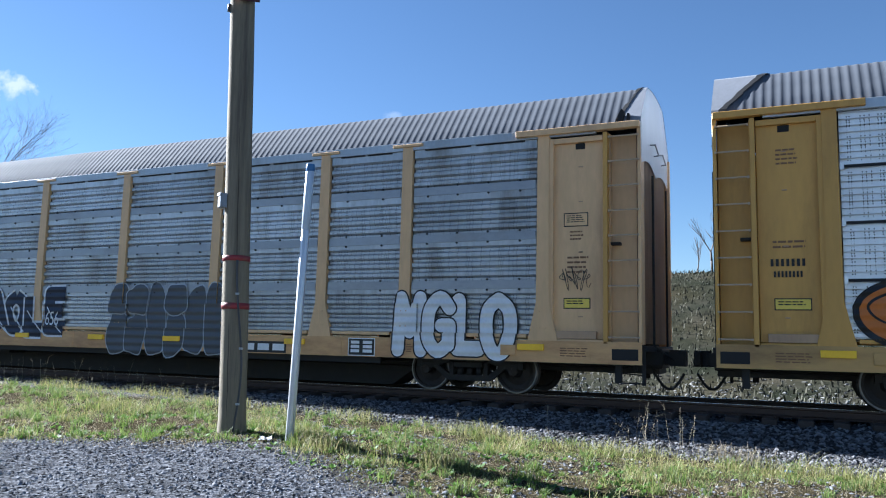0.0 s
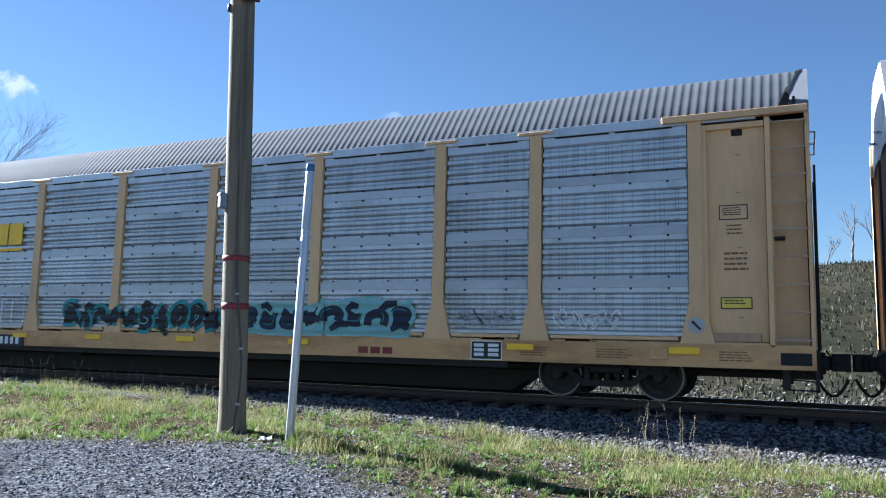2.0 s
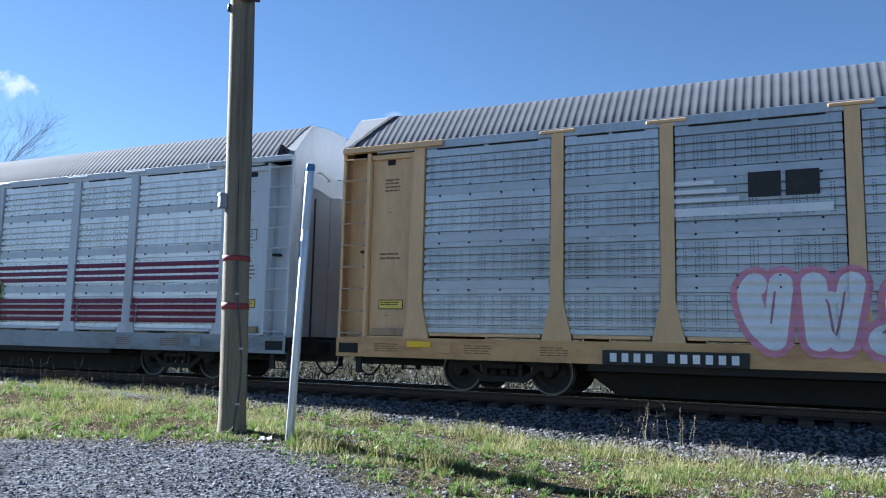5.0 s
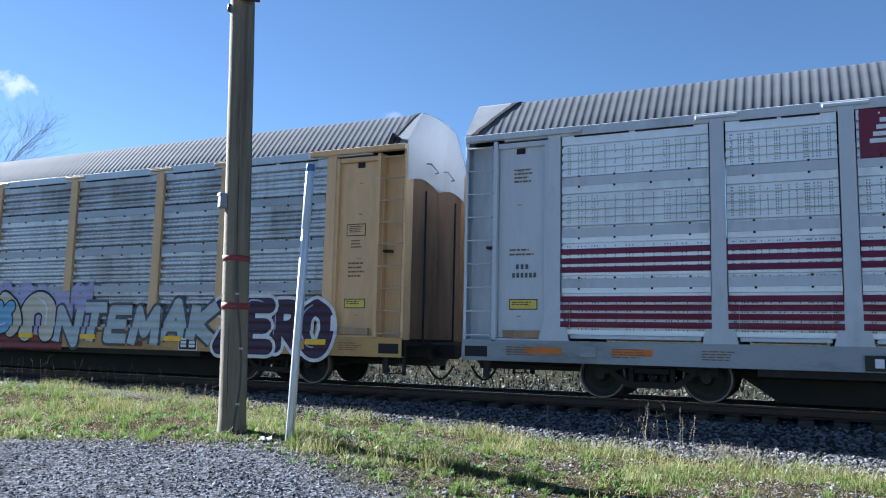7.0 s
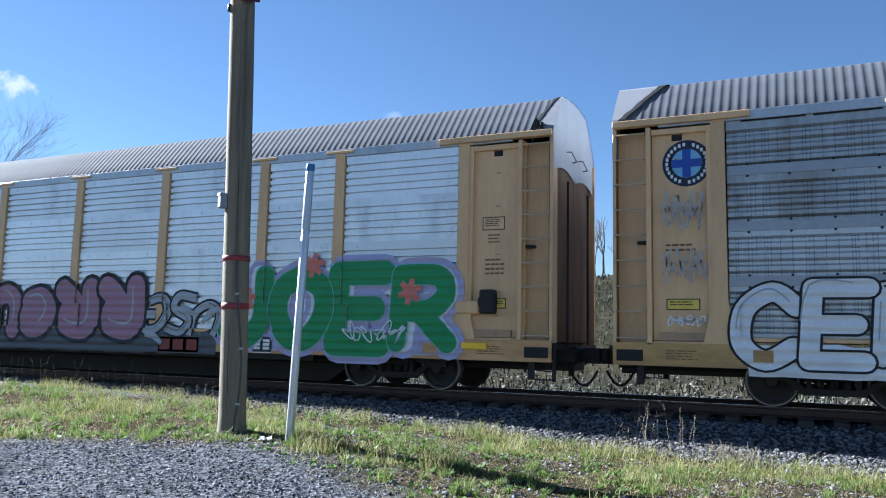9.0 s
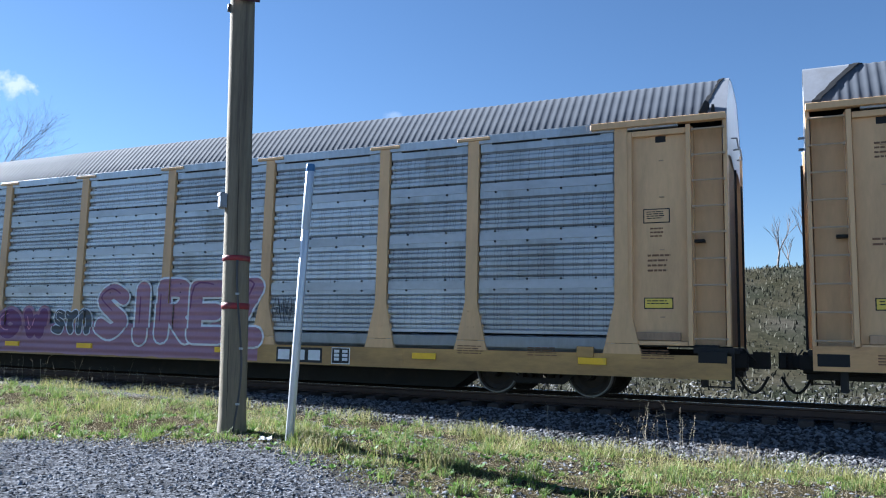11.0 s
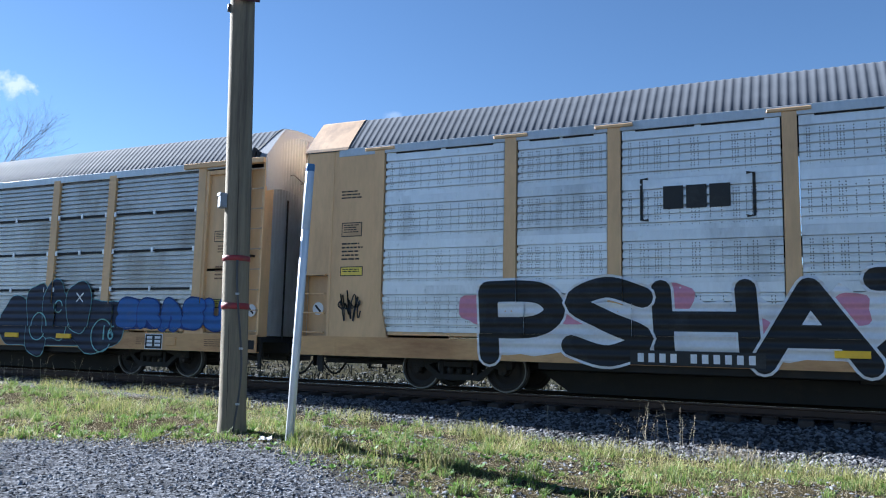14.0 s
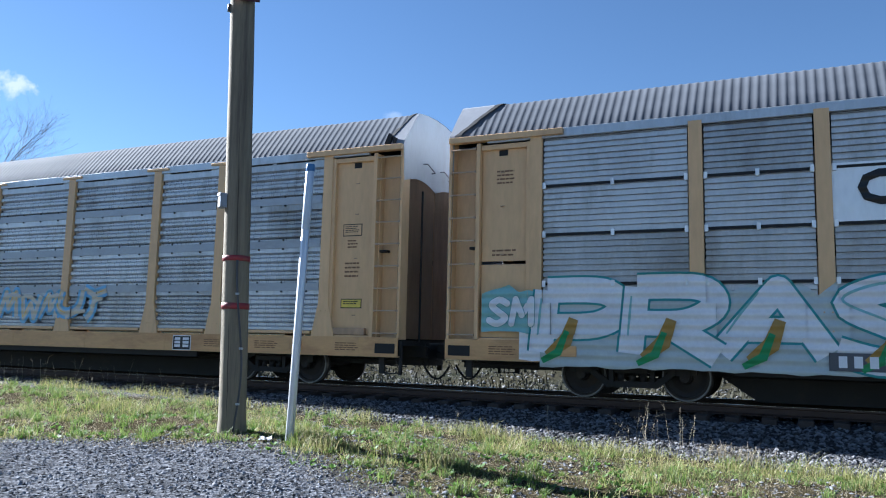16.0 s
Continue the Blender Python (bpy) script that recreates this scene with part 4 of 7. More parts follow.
def end_cap_mesh(style, rear):
    """The smooth sheet that closes the roof at a car's end, with its gable wall below."""
    prof = fine_roof(0.020)
    k = len(prof)
    verts, faces = [], []
    for y, z in prof:
        verts.append((cap_edge(style, rear, y, z), y, z))
    for y, z in prof:
        verts.append((13.85 if style == "round" else 13.81, y, z))
    for j in range(k - 1):
        faces.append((j, j + k, j + k + 1, j + 1))
    return raw_mesh("roof_end_sheet", verts, faces, M["roof_end"])


def gable_mesh(style):
    """The upright end wall under the roof, down to the tops of the end doors."""
    prof = fine_roof(0.018)
    k = len(prof)
    gx = 13.845 if style == "round" else 13.805
    verts = [(gx - 0.003, y, z) for y, z in prof]
    verts += [(gx, max(-1.47, min(1.47, y)), 4.42 if style == "round" else 4.20 + 0.14 * abs(math.sin(2.1 * y))) for y, z in prof]
    faces = [(j, j + k, j + k + 1, j + 1) for j in range(k - 1)]
    return raw_mesh("gable", verts, faces, M["roof_end"])


def torn_edge_mesh(style, rear):
    """The dark jagged edge where the corrugated sheet has torn away from the end sheet."""
    r = random.Random(17 if rear else 18)
    inner, outer = fine_roof(0.016), fine_roof(0.032)
    verts, faces = [], []
    wide = 0.03
    for (y, z), (y2, z2) in zip(inner, outer):
        wide = min(0.085, max(0.018, wide + r.uniform(-0.025, 0.025)))
        x = cap_edge(style, rear, y, z) + r.uniform(-0.015, 0.015)
        verts += [(x - wide, y2, z2), (x + wide * 0.6, y2, z2), (x + wide * 0.6, y, z)]
    for i in range(len(inner) - 1):
        a = 3 * i
        faces += [(a, a + 3, a + 4, a + 1), (a + 1, a + 4, a + 5, a + 2)]
    return raw_mesh("roof_notch", verts, faces, M["dark"])


def gable_notch_mesh():
    """A dark gap behind the curled corner of the roof sheet."""
    bm = bmesh.new()
    prism(bm, [(13.36, 4.97), (13.50, 4.97), (13.53, 5.13), (13.47, 5.20), (13.40, 5.06)], -1.57, -1.46)
    prism(bm, [(13.56, 4.98), (13.62, 4.98), (13.61, 5.10), (13.57, 5.10)], -1.57, -1.46)
    return finish(bm, "gable_gap", M["dark"])


def grab_iron_mesh():
    """A bent grab iron on the gable."""
    bm = bmesh.new()
    pts = [(13.80, -0.62, 4.72), (13.90, -0.60, 4.72), (13.90, -0.22, 4.60), (13.80, -0.20, 4.60)]
    for a, b in zip(pts, pts[1:]):
        cylinder(bm, a, b, 0.014, 0.014, 6)
    return finish(bm, "grab_iron", M["steel"])


def bars_mesh(w, h, rows, seed, fill=0.4):
    """Lines of lettering too small to read, as plain bars."""
    r = random.Random(seed)
    bm = bmesh.new()
    for i in range(rows):
        z1 = h - i * h / rows
        z0 = z1 - h / rows * fill
        x = 0.0
        end = w * r.uniform(0.75, 1.0)
        while x < end:
            x2 = min(end, x + w * r.uniform(0.12, 0.3))
            box(bm, x, x2, -0.002, 0.002, z0, z1)
            x = x2 + w * 0.04
    return finish(bm, "lettering", M["tan"])


def lettering(parent, x0, x1, z0, z1, y, rows, mat, side=NEAR, seed=1, fill=0.4, name="lettering"):
    me = bars_mesh(x1 - x0, z1 - z0, rows, seed, fill)
    return tagged(put(name, me, mat, parent, side @ Matrix.Translation((x0, -y - 0.004, z0))), kind="stuff")


def plate(parent, x0, x1, z0, z1, y, mat, side=NEAR, name="plate", label="", frame_mat=None, depth=0.004):
    bm = bmesh.new()
    if frame_mat:
        box(bm, x0 - 0.018, x1 + 0.018, -y - depth, -y + 0.01, z0 - 0.018, z1 + 0.018)
        put(name + "_border", finish(bm, name, frame_mat), frame_mat, parent, side)
        bm = bmesh.new()
        depth += 0.003
    box(bm, x0, x1, -y - depth, -y + 0.01, z0, z1)
    return put(name, finish(bm, name, mat), mat, parent, side, label)


def character_bars(parent, x0, x1, z0, z1, y, groups, mat, seed=2):
    """A running number shown as one upright bar for each character."""
    total = sum(groups) + 0.8 * (len(groups) - 1)
    w = (x1 - x0) / total
    bm = bmesh.new()
    box(bm, w * 0.16, w * 0.72, -0.008, 0.002, z0, z1)
    me = finish(bm, "character", mat)
    x = x0
    for g in groups:
        for i in range(g):
            put("character", me, mat, parent, Matrix.Translation((x, -y, 0)))
            x += w
        x += w * 0.8


# -- graffiti: flat paint that lies on sheets, posts and sill alike --
TEXTS = {}


def text_mesh(text, bold, shear=0.0, room=0.0):
    """A word in the built-in font, as points and faces, thickened by bold."""
    key = (text, bold, shear, room)
    if key not in TEXTS:
        cu = bpy.data.curves.new("lettering", "FONT")
        cu.body, cu.size, cu.shear, cu.resolution_u = text, 1.0, shear, 4
        cu.bevel_depth, cu.bevel_resolution, cu.space_character = bold, 2, 1.0 + 1.75 * room
        ob = bpy.data.objects.new("lettering", cu)
        scene.collection.objects.link(ob)
        bpy.context.view_layer.update()
        me = bpy.data.meshes.new_from_object(ob.evaluated_get(bpy.context.evaluated_depsgraph_get()))
        v = np.zeros(len(me.vertices) * 3)
        me.vertices.foreach_get("co", v)
        v = v.reshape(-1, 3)
        f = [tuple(p.vertices) for p in me.polygons]
        bpy.data.objects.remove(ob)
        bpy.data.meshes.remove(me)
        TEXTS[key] = (v, f)
    return TEXTS[key]


def lay(parent, name, verts, faces, mat, layer, label=""):
    """Points in the plane of a car's side (x, z, small rise) become paint, cut at the posts and sill and laid on each."""
    bm = bmesh.new()
    vs = [bm.verts.new((v[0], -v[2], v[1])) for v in verts]
    for f in faces:
        try:
            bm.faces.new([vs[i] for i in f])
        except ValueError:
            pass
    x0, x1 = min(v[0] for v in verts), max(v[0] for v in verts)
    cuts = [(p + d, (1, 0, 0)) for p in POSTS for d in (-0.30, -0.14, 0.14, 0.30) if x0 < p + d < x1]
    for c, no in cuts:
        bmesh.ops.bisect_plane(bm, geom=bm.verts[:] + bm.edges[:] + bm.faces[:], plane_co=(c, 0, 0), plane_no=no)
    bmesh.ops.bisect_plane(bm, geom=bm.verts[:] + bm.edges[:] + bm.faces[:], plane_co=(0, 0, SILL_Z1 + 0.11), plane_no=(0, 0, 1))
    bmesh.ops.bisect_plane(bm, geom=bm.verts[:] + bm.edges[:] + bm.faces[:], plane_co=(0, 0, 1.70), plane_no=(0, 0, 1))
    rise = 0.003 + 0.0035 * layer

    def base_of(f):
        c = f.calc_center_median()
        on_post = any(abs(c.x - p) < (0.14 if c.z > 1.70 else 0.30) for p in POSTS)
        return FACE + 0.012 if (c.z < SILL_Z1 + 0.11 or abs(c.x) > 12.2) else (FACE if on_post else FACE - 0.034)
    bm.faces.ensure_lookup_table()
    depth = [base_of(f) for f in bm.faces]
    bm.faces.index_update()
    steps = [e for e in bm.edges if len({depth[f.index] for f in e.link_faces}) > 1]
    bmesh.ops.split_edges(bm, edges=steps)
    for v in bm.verts:
        if v.link_faces:
            v.co.y -= base_of(v.link_faces[0]) + rise
    me = bpy.data.meshes.new(name)
    bmesh.ops.recalc_face_normals(bm, faces=bm.faces)
    bm.to_mesh(me)
    bm.free()
    me.materials.append(mat)
    return put(name, me, mat, parent, None, label)


def islands(count, faces):
    """The separate pieces of a mesh, as lists of faces."""
    up = list(range(count))

    def find(i):
        while up[i] != i:
            up[i] = up[up[i]]
            i = up[i]
        return i
    for f in faces:
        a = find(f[0])
        for i in f[1:]:
            up[find(i)] = a
    out = {}
    for f in faces:
        out.setdefault(find(f[0]), []).append(f)
    return list(out.values())


def word(parent, text, area, layers, shear=0.0, label="", start=1):
    """Fat lettering: the widest layer first, each narrower one on top of it."""
    x0, x1, z0, z1 = area
    room = layers[0][0]
    ref, _ = text_mesh(text, room, shear, room)
    lo, hi = ref.min(0), ref.max(0)
    for k, (bold, mat) in enumerate(layers):
        v, f = text_mesh(text, bold, shear, room)
        # letters keep their centres: each layer has its own spacing, so scale it to its share of the area
        lo2, hi2 = v.min(0), v.max(0)
        pad = (layers[0][0] - bold)
        sx, sz = (x1 - x0) / (hi[0] - lo[0]), (z1 - z0) / (hi[1] - lo[1])
        ax0, ax1 = x0 + pad * sx, x1 - pad * sx
        az0, az1 = z0 + pad * sz, z1 - pad * sz
        out = [(ax0 + (p[0] - lo2[0]) / (hi2[0] - lo2[0]) * (ax1 - ax0), az0 + (p[1] - lo2[1]) / (hi2[1] - lo2[1]) * (az1 - az0), p[2] * 0.01) for p in v]
        spans = []
        for group in islands(len(out), f):
            used = sorted({i for g in group for i in g})
            a, b = min(out[i][0] for i in used), max(out[i][0] for i in used)
            for s in spans:
                if min(b, s[1]) - max(a, s[0]) > 0.6 * min(b - a, s[1] - s[0]):
                    s[0], s[1] = min(a, s[0]), max(b, s[1])
                    s[2] += group
                    break
            else:
                spans.append([a, b, list(group)])
        for a, b, group in spans:
            used = sorted({i for g in group for i in g})
            back = {i: j for j, i in enumerate(used)}
            lay(parent, "graffiti_letter", [out[i] for i in used], [tuple(back[i] for i in g) for g in group], P[mat], start + k, label)


def blob_outline(cx, cz, w, h, r, grow, n=26, q=0.42):
    ph = [r.uniform(0, 6.28) for _ in range(4)]
    am = [r.uniform(0.02, 0.09) for _ in range(3)]
    pts = []
    for i in range(n):
        a = 2 * math.pi * i / n
        f = 1 + am[0] * math.sin(2 * a + ph[0]) + am[1] * math.sin(3 * a + ph[1]) + am[2] * math.sin(5 * a + ph[2])
        c, s = math.cos(a), math.sin(a)
        pts.append((cx + (w / 2 + grow) * f * math.copysign(abs(c) ** q, c), cz + (h / 2 + grow) * f * math.copysign(abs(s) ** q, s)))
    return pts


def stroke(points, width, shaped=False):
    """A brush line through points; a shaped one swells in the middle and ends in a slanted tip."""
    verts, faces = [], []
    pts = [Vector(p) for p in points]
    for i, p in enumerate(pts):
        d = (pts[min(i + 1, len(pts) - 1)] - pts[max(i - 1, 0)]).normalized()
        t = i / max(1, len(pts) - 1)
        nrm = Vector((-d.y, d.x)) * width / 2 * ((0.45 + 0.65 * math.sin(math.pi * (0.08 + 0.84 * t)) ** 0.6) if shaped else 1.0)
        verts += [(p.x + nrm.x, p.y + nrm.y, 0.0), (p.x - nrm.x, p.y - nrm.y, 0.0)]
        if i:
            a = 2 * i
            faces.append((a - 2, a - 1, a + 1, a))
    return verts, faces


def merged(pieces):
    verts, faces = [], []
    for v, f in pieces:
        k = len(verts)
        verts += list(v)
        faces += [tuple(i + k for i in g) for g in f]
    return verts, faces


def polygon(pts, rise=0.0):
    cx, cz = sum(p[0] for p in pts) / len(pts), sum(p[1] for p in pts) / len(pts)
    n = len(pts)
    return [(p[0], p[1], rise) for p in pts] + [(cx, cz, rise)], [(i, (i + 1) % n, n) for i in range(n)]


# the lines of drawn letters in a unit square; True where the line is a curve
GLYPHS = {
    "A": ((False, ((0, 0), (0.5, 1), (1, 0))), (False, ((0.25, 0.36), (0.75, 0.36)))),
    "C": ((True, ((0.95, 0.78), (0.55, 1), (0.1, 0.75), (0.08, 0.25), (0.5, 0), (0.95, 0.2))),),
    "E": ((False, ((0.95, 1), (0.08, 1), (0.08, 0), (0.95, 0))), (False, ((0.08, 0.5), (0.8, 0.5)))),
    "F": ((False, ((0.95, 1), (0.1, 1), (0.1, 0))), (False, ((0.1, 0.52), (0.8, 0.52)))),
    "G": ((True, ((0.95, 0.8), (0.55, 1), (0.1, 0.75), (0.08, 0.25), (0.5, 0), (0.95, 0.15))), (False, ((0.95, 0.12), (0.95, 0.48), (0.6, 0.48)))),
    "H": ((False, ((0.05, 0), (0.05, 1))), (False, ((0.95, 0), (0.95, 1))), (False, ((0.05, 0.5), (0.95, 0.5)))),
    "I": ((False, ((0.5, 0), (0.5, 1))),),
    "J": ((True, ((0.85, 1), (0.85, 0.3), (0.5, 0), (0.1, 0.15))),),
    "K": ((False, ((0.08, 0), (0.08, 1))), (False, ((0.95, 1), (0.15, 0.45), (0.95, 0)))),
    "L": ((False, ((0.1, 1), (0.1, 0), (0.95, 0))),),
    "M": ((False, ((0, 0), (0.1, 1), (0.5, 0.35), (0.9, 1), (1, 0))),),
    "N": ((False, ((0.05, 0), (0.05, 1), (0.95, 0), (0.95, 1))),),
    "O": ((True, ((0.5, 1), (0.1, 0.8), (0.03, 0.4), (0.3, 0.02), (0.72, 0.02), (0.97, 0.4), (0.9, 0.8), (0.5, 1))),),
    "P": ((False, ((0.1, 0), (0.1, 1))), (True, ((0.1, 1), (0.75, 0.98), (0.95, 0.7), (0.7, 0.45), (0.1, 0.42)))),
    "R": ((False, ((0.1, 0), (0.1, 1))), (True, ((0.1, 1), (0.75, 0.98), (0.92, 0.72), (0.65, 0.48), (0.12, 0.46))), (False, ((0.45, 0.45), (1, 0)))),
    "S": ((True, ((0.92, 0.85), (0.5, 1), (0.12, 0.78), (0.5, 0.5), (0.9, 0.25), (0.5, 0), (0.06, 0.14))),),
    "T": ((False, ((0, 1), (1, 1))), (False, ((0.5, 1), (0.5, 0)))),
    "U": ((True, ((0.06, 1), (0.06, 0.35), (0.5, 0), (0.94, 0.35), (0.94, 1))),),
    "V": ((False, ((0, 1), (0.5, 0), (1, 1))),),
    "W": ((False, ((0, 1), (0.22, 0), (0.5, 0.75), (0.78, 0), (1, 1))),),
    "X": ((False, ((0, 0), (1, 1))), (False, ((0, 1), (1, 0)))),
    "Z": ((False, ((0.05, 1), (0.95, 1), (0.05, 0), (0.98, 0))),),
}
# loose shapes for lettering that cannot be read: arches, bowls, hooks, stems and coils
SHAPES = (
    ((True, ((0.05, 0), (0.05, 0.7), (0.5, 1), (0.95, 0.7), (0.95, 0))),),
    ((True, ((0.9, 0.9), (0.4, 1), (0.08, 0.6), (0.3, 0.1), (0.8, 0.05), (0.95, 0.45), (0.5, 0.5))),),
    ((False, ((0.1, 1), (0.3, 0))), (True, ((0.3, 0), (0.7, 0.3), (0.9, 0.8), (0.75, 1)))),
    ((True, ((0.1, 0.9), (0.7, 1), (0.85, 0.65), (0.2, 0.35), (0.3, 0), (0.95, 0.08))),),
    ((True, ((0.1, 0), (0.12, 0.95), (0.8, 0.9), (0.75, 0.5), (0.2, 0.5))), (True, ((0.5, 0.5), (0.75, 0.2), (1, 0.02)))),
    ((False, ((0, 0.95), (0.5, 0.8), (1, 1))), (True, ((0.5, 0.8), (0.42, 0.3), (0.6, 0)))),
    ((True, ((0.5, 1), (0.1, 0.7), (0.15, 0.2), (0.55, 0), (0.92, 0.3), (0.85, 0.75), (0.5, 1))),),
    ((False, ((0.05, 0), (0.35, 1), (0.55, 0.35), (0.85, 1), (0.95, 0))),),
)


def smooth_line(pts, per=6):
    """Points along a soft curve through the given ones."""
    p = [Vector(pts[0])] + [Vector(q) for q in pts] + [Vector(pts[-1])]
    out = []
    for i in range(1, len(p) - 2):
        a, b, c, d = p[i - 1:i + 3]
        for k in range(per):
            t = k / per
            out.append(0.5 * ((2 * b) + (c - a) * t + (2 * a - 5 * b + 4 * c - d) * t * t + (3 * b - a - 3 * c + d) * t ** 3))
    return out + [p[-2]]


def disc(c, rad, rise, n=12):
    return polygon([(c[0] + rad * math.cos(2 * math.pi * i / n), c[1] + rad * math.sin(2 * math.pi * i / n)) for i in range(n)], rise)


def brush(lines, width, rounded=True):
    """Broad strokes along lines, with round joints, as one shape of paint."""
    pieces = []
    for curved, pts in lines:
        run = smooth_line(pts) if curved else [Vector(q) for q in pts]
        if curved:
            v, f = stroke([(q.x, q.y) for q in run], width)
            pieces.append(([(a, b, 0.00025 * len(pieces) + 0.00003 * n) for n, (a, b, _) in enumerate(v)], f))
        else:
            for a, b in zip(run, run[1:]):
                v, f = stroke([(a.x, a.y), (b.x, b.y)], width)
                pieces.append(([(c, d, 0.00025 * len(pieces)) for c, d, _ in v], f))
        ends = [run[0], run[-1]] if rounded else []
        for q in ends + ([] if curved else run[1:-1]):
            pieces.append(disc(q, width / 2, 0.00025 * len(pieces)))
    return merged(pieces)


def drawn(parent, skeletons, area, width, edge, mats, seed=1, label="", start=1, slant=0.0, rounded=True, uneven=0.06, overlap=0.0, glint=True):
    """A row of drawn letters: each an outline, a fill and a thin glint; every second one lies over its neighbours."""
    x0, x1, z0, z1 = area
    r = random.Random(seed)
    inset = width / 2 + edge
    step = (x1 - x0) / len(skeletons)
    for i, sk in enumerate(skeletons):
        a = x0 + i * step + inset - overlap
        b = x0 + (i + 1) * step - inset + overlap
        if b - a < 0.25 * step:
            mid = (a + b) / 2
            a, b = mid - 0.125 * step, mid + 0.125 * step
        lo = z0 + inset + r.uniform(0, uneven) * (z1 - z0)
        hi = z1 - inset - r.uniform(0, uneven) * (z1 - z0)
        w = width * r.uniform(0.9, 1.12)
        lines = [(c, [(a + (b - a) * p[0] + slant * (p[1] - 0.5) * (hi - lo), lo + (hi - lo) * p[1]) for p in pts]) for c, pts in sk]
        k = start + (3 if i % 2 else 0)
        lay(parent, "graffiti_outline", *brush(lines, w + 2 * edge, rounded), P[mats[0]], k, label)
        lay(parent, "graffiti_letter", *brush(lines, w, rounded), P[mats[1]], k + 1, label)
        if glint and len(mats) > 2:
            c, pts = lines[0]
            run = smooth_line(pts) if c else [Vector(q) for q in smooth_line(pts, 4)]
            d = w * 0.26
            piece = [(q.x - d * 0.7, q.y + d * 0.7) for q in run[1:max(4, int(len(run) * 0.55))]]
            lay(parent, "graffiti_line", *stroke(piece, max(0.018, w * 0.10), True), P[mats[2]], k + 2)


def letters(parent, text, area, width, edge, mats, **more):
    drawn(parent, [GLYPHS[c] for c in text], area, width, edge, mats, **more)


def loose_shapes(count, r):
    out = []
    for i in range(count):
        sk = r.choice(SHAPES)
        fx, fz = r.random() < 0.5, r.random() < 0.5
        out.append(tuple((c, tuple(((1 - p[0]) if fx else p[0], (1 - p[1]) if fz else p[1]) for p in pts)) for c, pts in sk))
    return out


def bubbles(parent, area, count, outline, fill, detail, seed, edge=0.06, label="", start=1, q=0.42, inner=True):
    """Fat swollen lettering that cannot be read."""
    r = random.Random(seed)
    step = (area[1] - area[0]) / count
    width = min(0.42 * step, 0.34 * (area[3] - area[2]))
    drawn(parent, loose_shapes(count, r), area, width, edge, (outline, fill, detail), seed, label, start, 0.0, True, 0.08, width * 0.30, inner)


def wild(parent, area, count, mats, seed, width=0.16, edge=0.05, label="", start=1):
    """Angular interlocked lettering that cannot be read: slanting strokes that reach into one another, with barbs."""
    r = random.Random(seed)
    x0, x1, z0, z1 = area
    step = (x1 - x0) / count
    drawn(parent, loose_shapes(count, r), area, width, edge, mats, seed, label, start, r.uniform(0.15, 0.35), False, 0.2, step * 0.22, True)
    for i in range(count):
        a = (x0 + (i + r.uniform(0.1, 0.5)) * step, z0 + r.uniform(0.2, 0.8) * (z1 - z0))
        b = (a[0] + r.uniform(0.5, 0.9) * step, a[1] + r.uniform(-0.35, 0.35) * (z1 - z0))
        b = (min(b[0], x1), min(max(b[1], z0), z1))
        lay(parent, "graffiti_line", *stroke([a, ((a[0] + b[0]) / 2, (a[1] + b[1]) / 2 + 0.08), b], width * 0.8, True), P[mats[1]], start + 5)


def scribble(parent, area, mat, seed, width=0.022, label="", loops=9, start=1):
    """A quick tag: one thin looping line."""
    x0, x1, z0, z1 = area
    r = random.Random(seed)
    pts = []
    n = loops * 10
    for i in range(n):
        t = i / (n - 1)
        pts.append((x0 + (x1 - x0) * (t * 0.85 + 0.075) + 0.07 * (x1 - x0) * math.sin(t * loops * 6.28 * 1.1 + 1), (z0 + z1) / 2 + (z1 - z0) * 0.47 * math.sin(t * loops * 6.28 + 0.8 * math.sin(t * 9 + seed)) * (0.55 + 0.45 * math.sin(t * 23 + seed))))
    v, f = stroke(pts, width)
    lay(parent, "graffiti_tag", v, f, P[mat], start, label)


def backing(parent, area, mat, seed, label="", start=0, ragged=0.08):
    """An uneven painted ground behind lettering."""
    x0, x1, z0, z1 = area
    r = random.Random(seed)
    n = max(6, int((x1 - x0) / 0.25))
    top = [(x0 + (x1 - x0) * i / n, z1 + r.uniform(-ragged, ragged)) for i in range(n + 1)]
    verts = [(x, z, 0.0) for x, z in top] + [(x, z0 + r.uniform(0, ragged * 0.4), 0.0) for x, z in top]
    faces = [(i, i + 1, n + 2 + i, n + 1 + i) for i in range(n)]
    lay(parent, "graffiti_ground", verts, faces, P[mat], start, label)


def flat_shape(parent, name, pts, mat, layer, label=""):
    v, f = polygon(pts)
    lay(parent, name, v, f, mat, layer, label)


def reflector(parent, x, side=NEAR, z=0.90, w=0.5):
    bm = bmesh.new()
    box(bm, x - w / 2, x + w / 2, -FACE - 0.056, -FACE - 0.005, z - 0.06, z + 0.055, 0.004)
    put("reflector", finish(bm, "reflector", F["yellow"]), F["yellow"], parent, side, "yellow reflective strip")


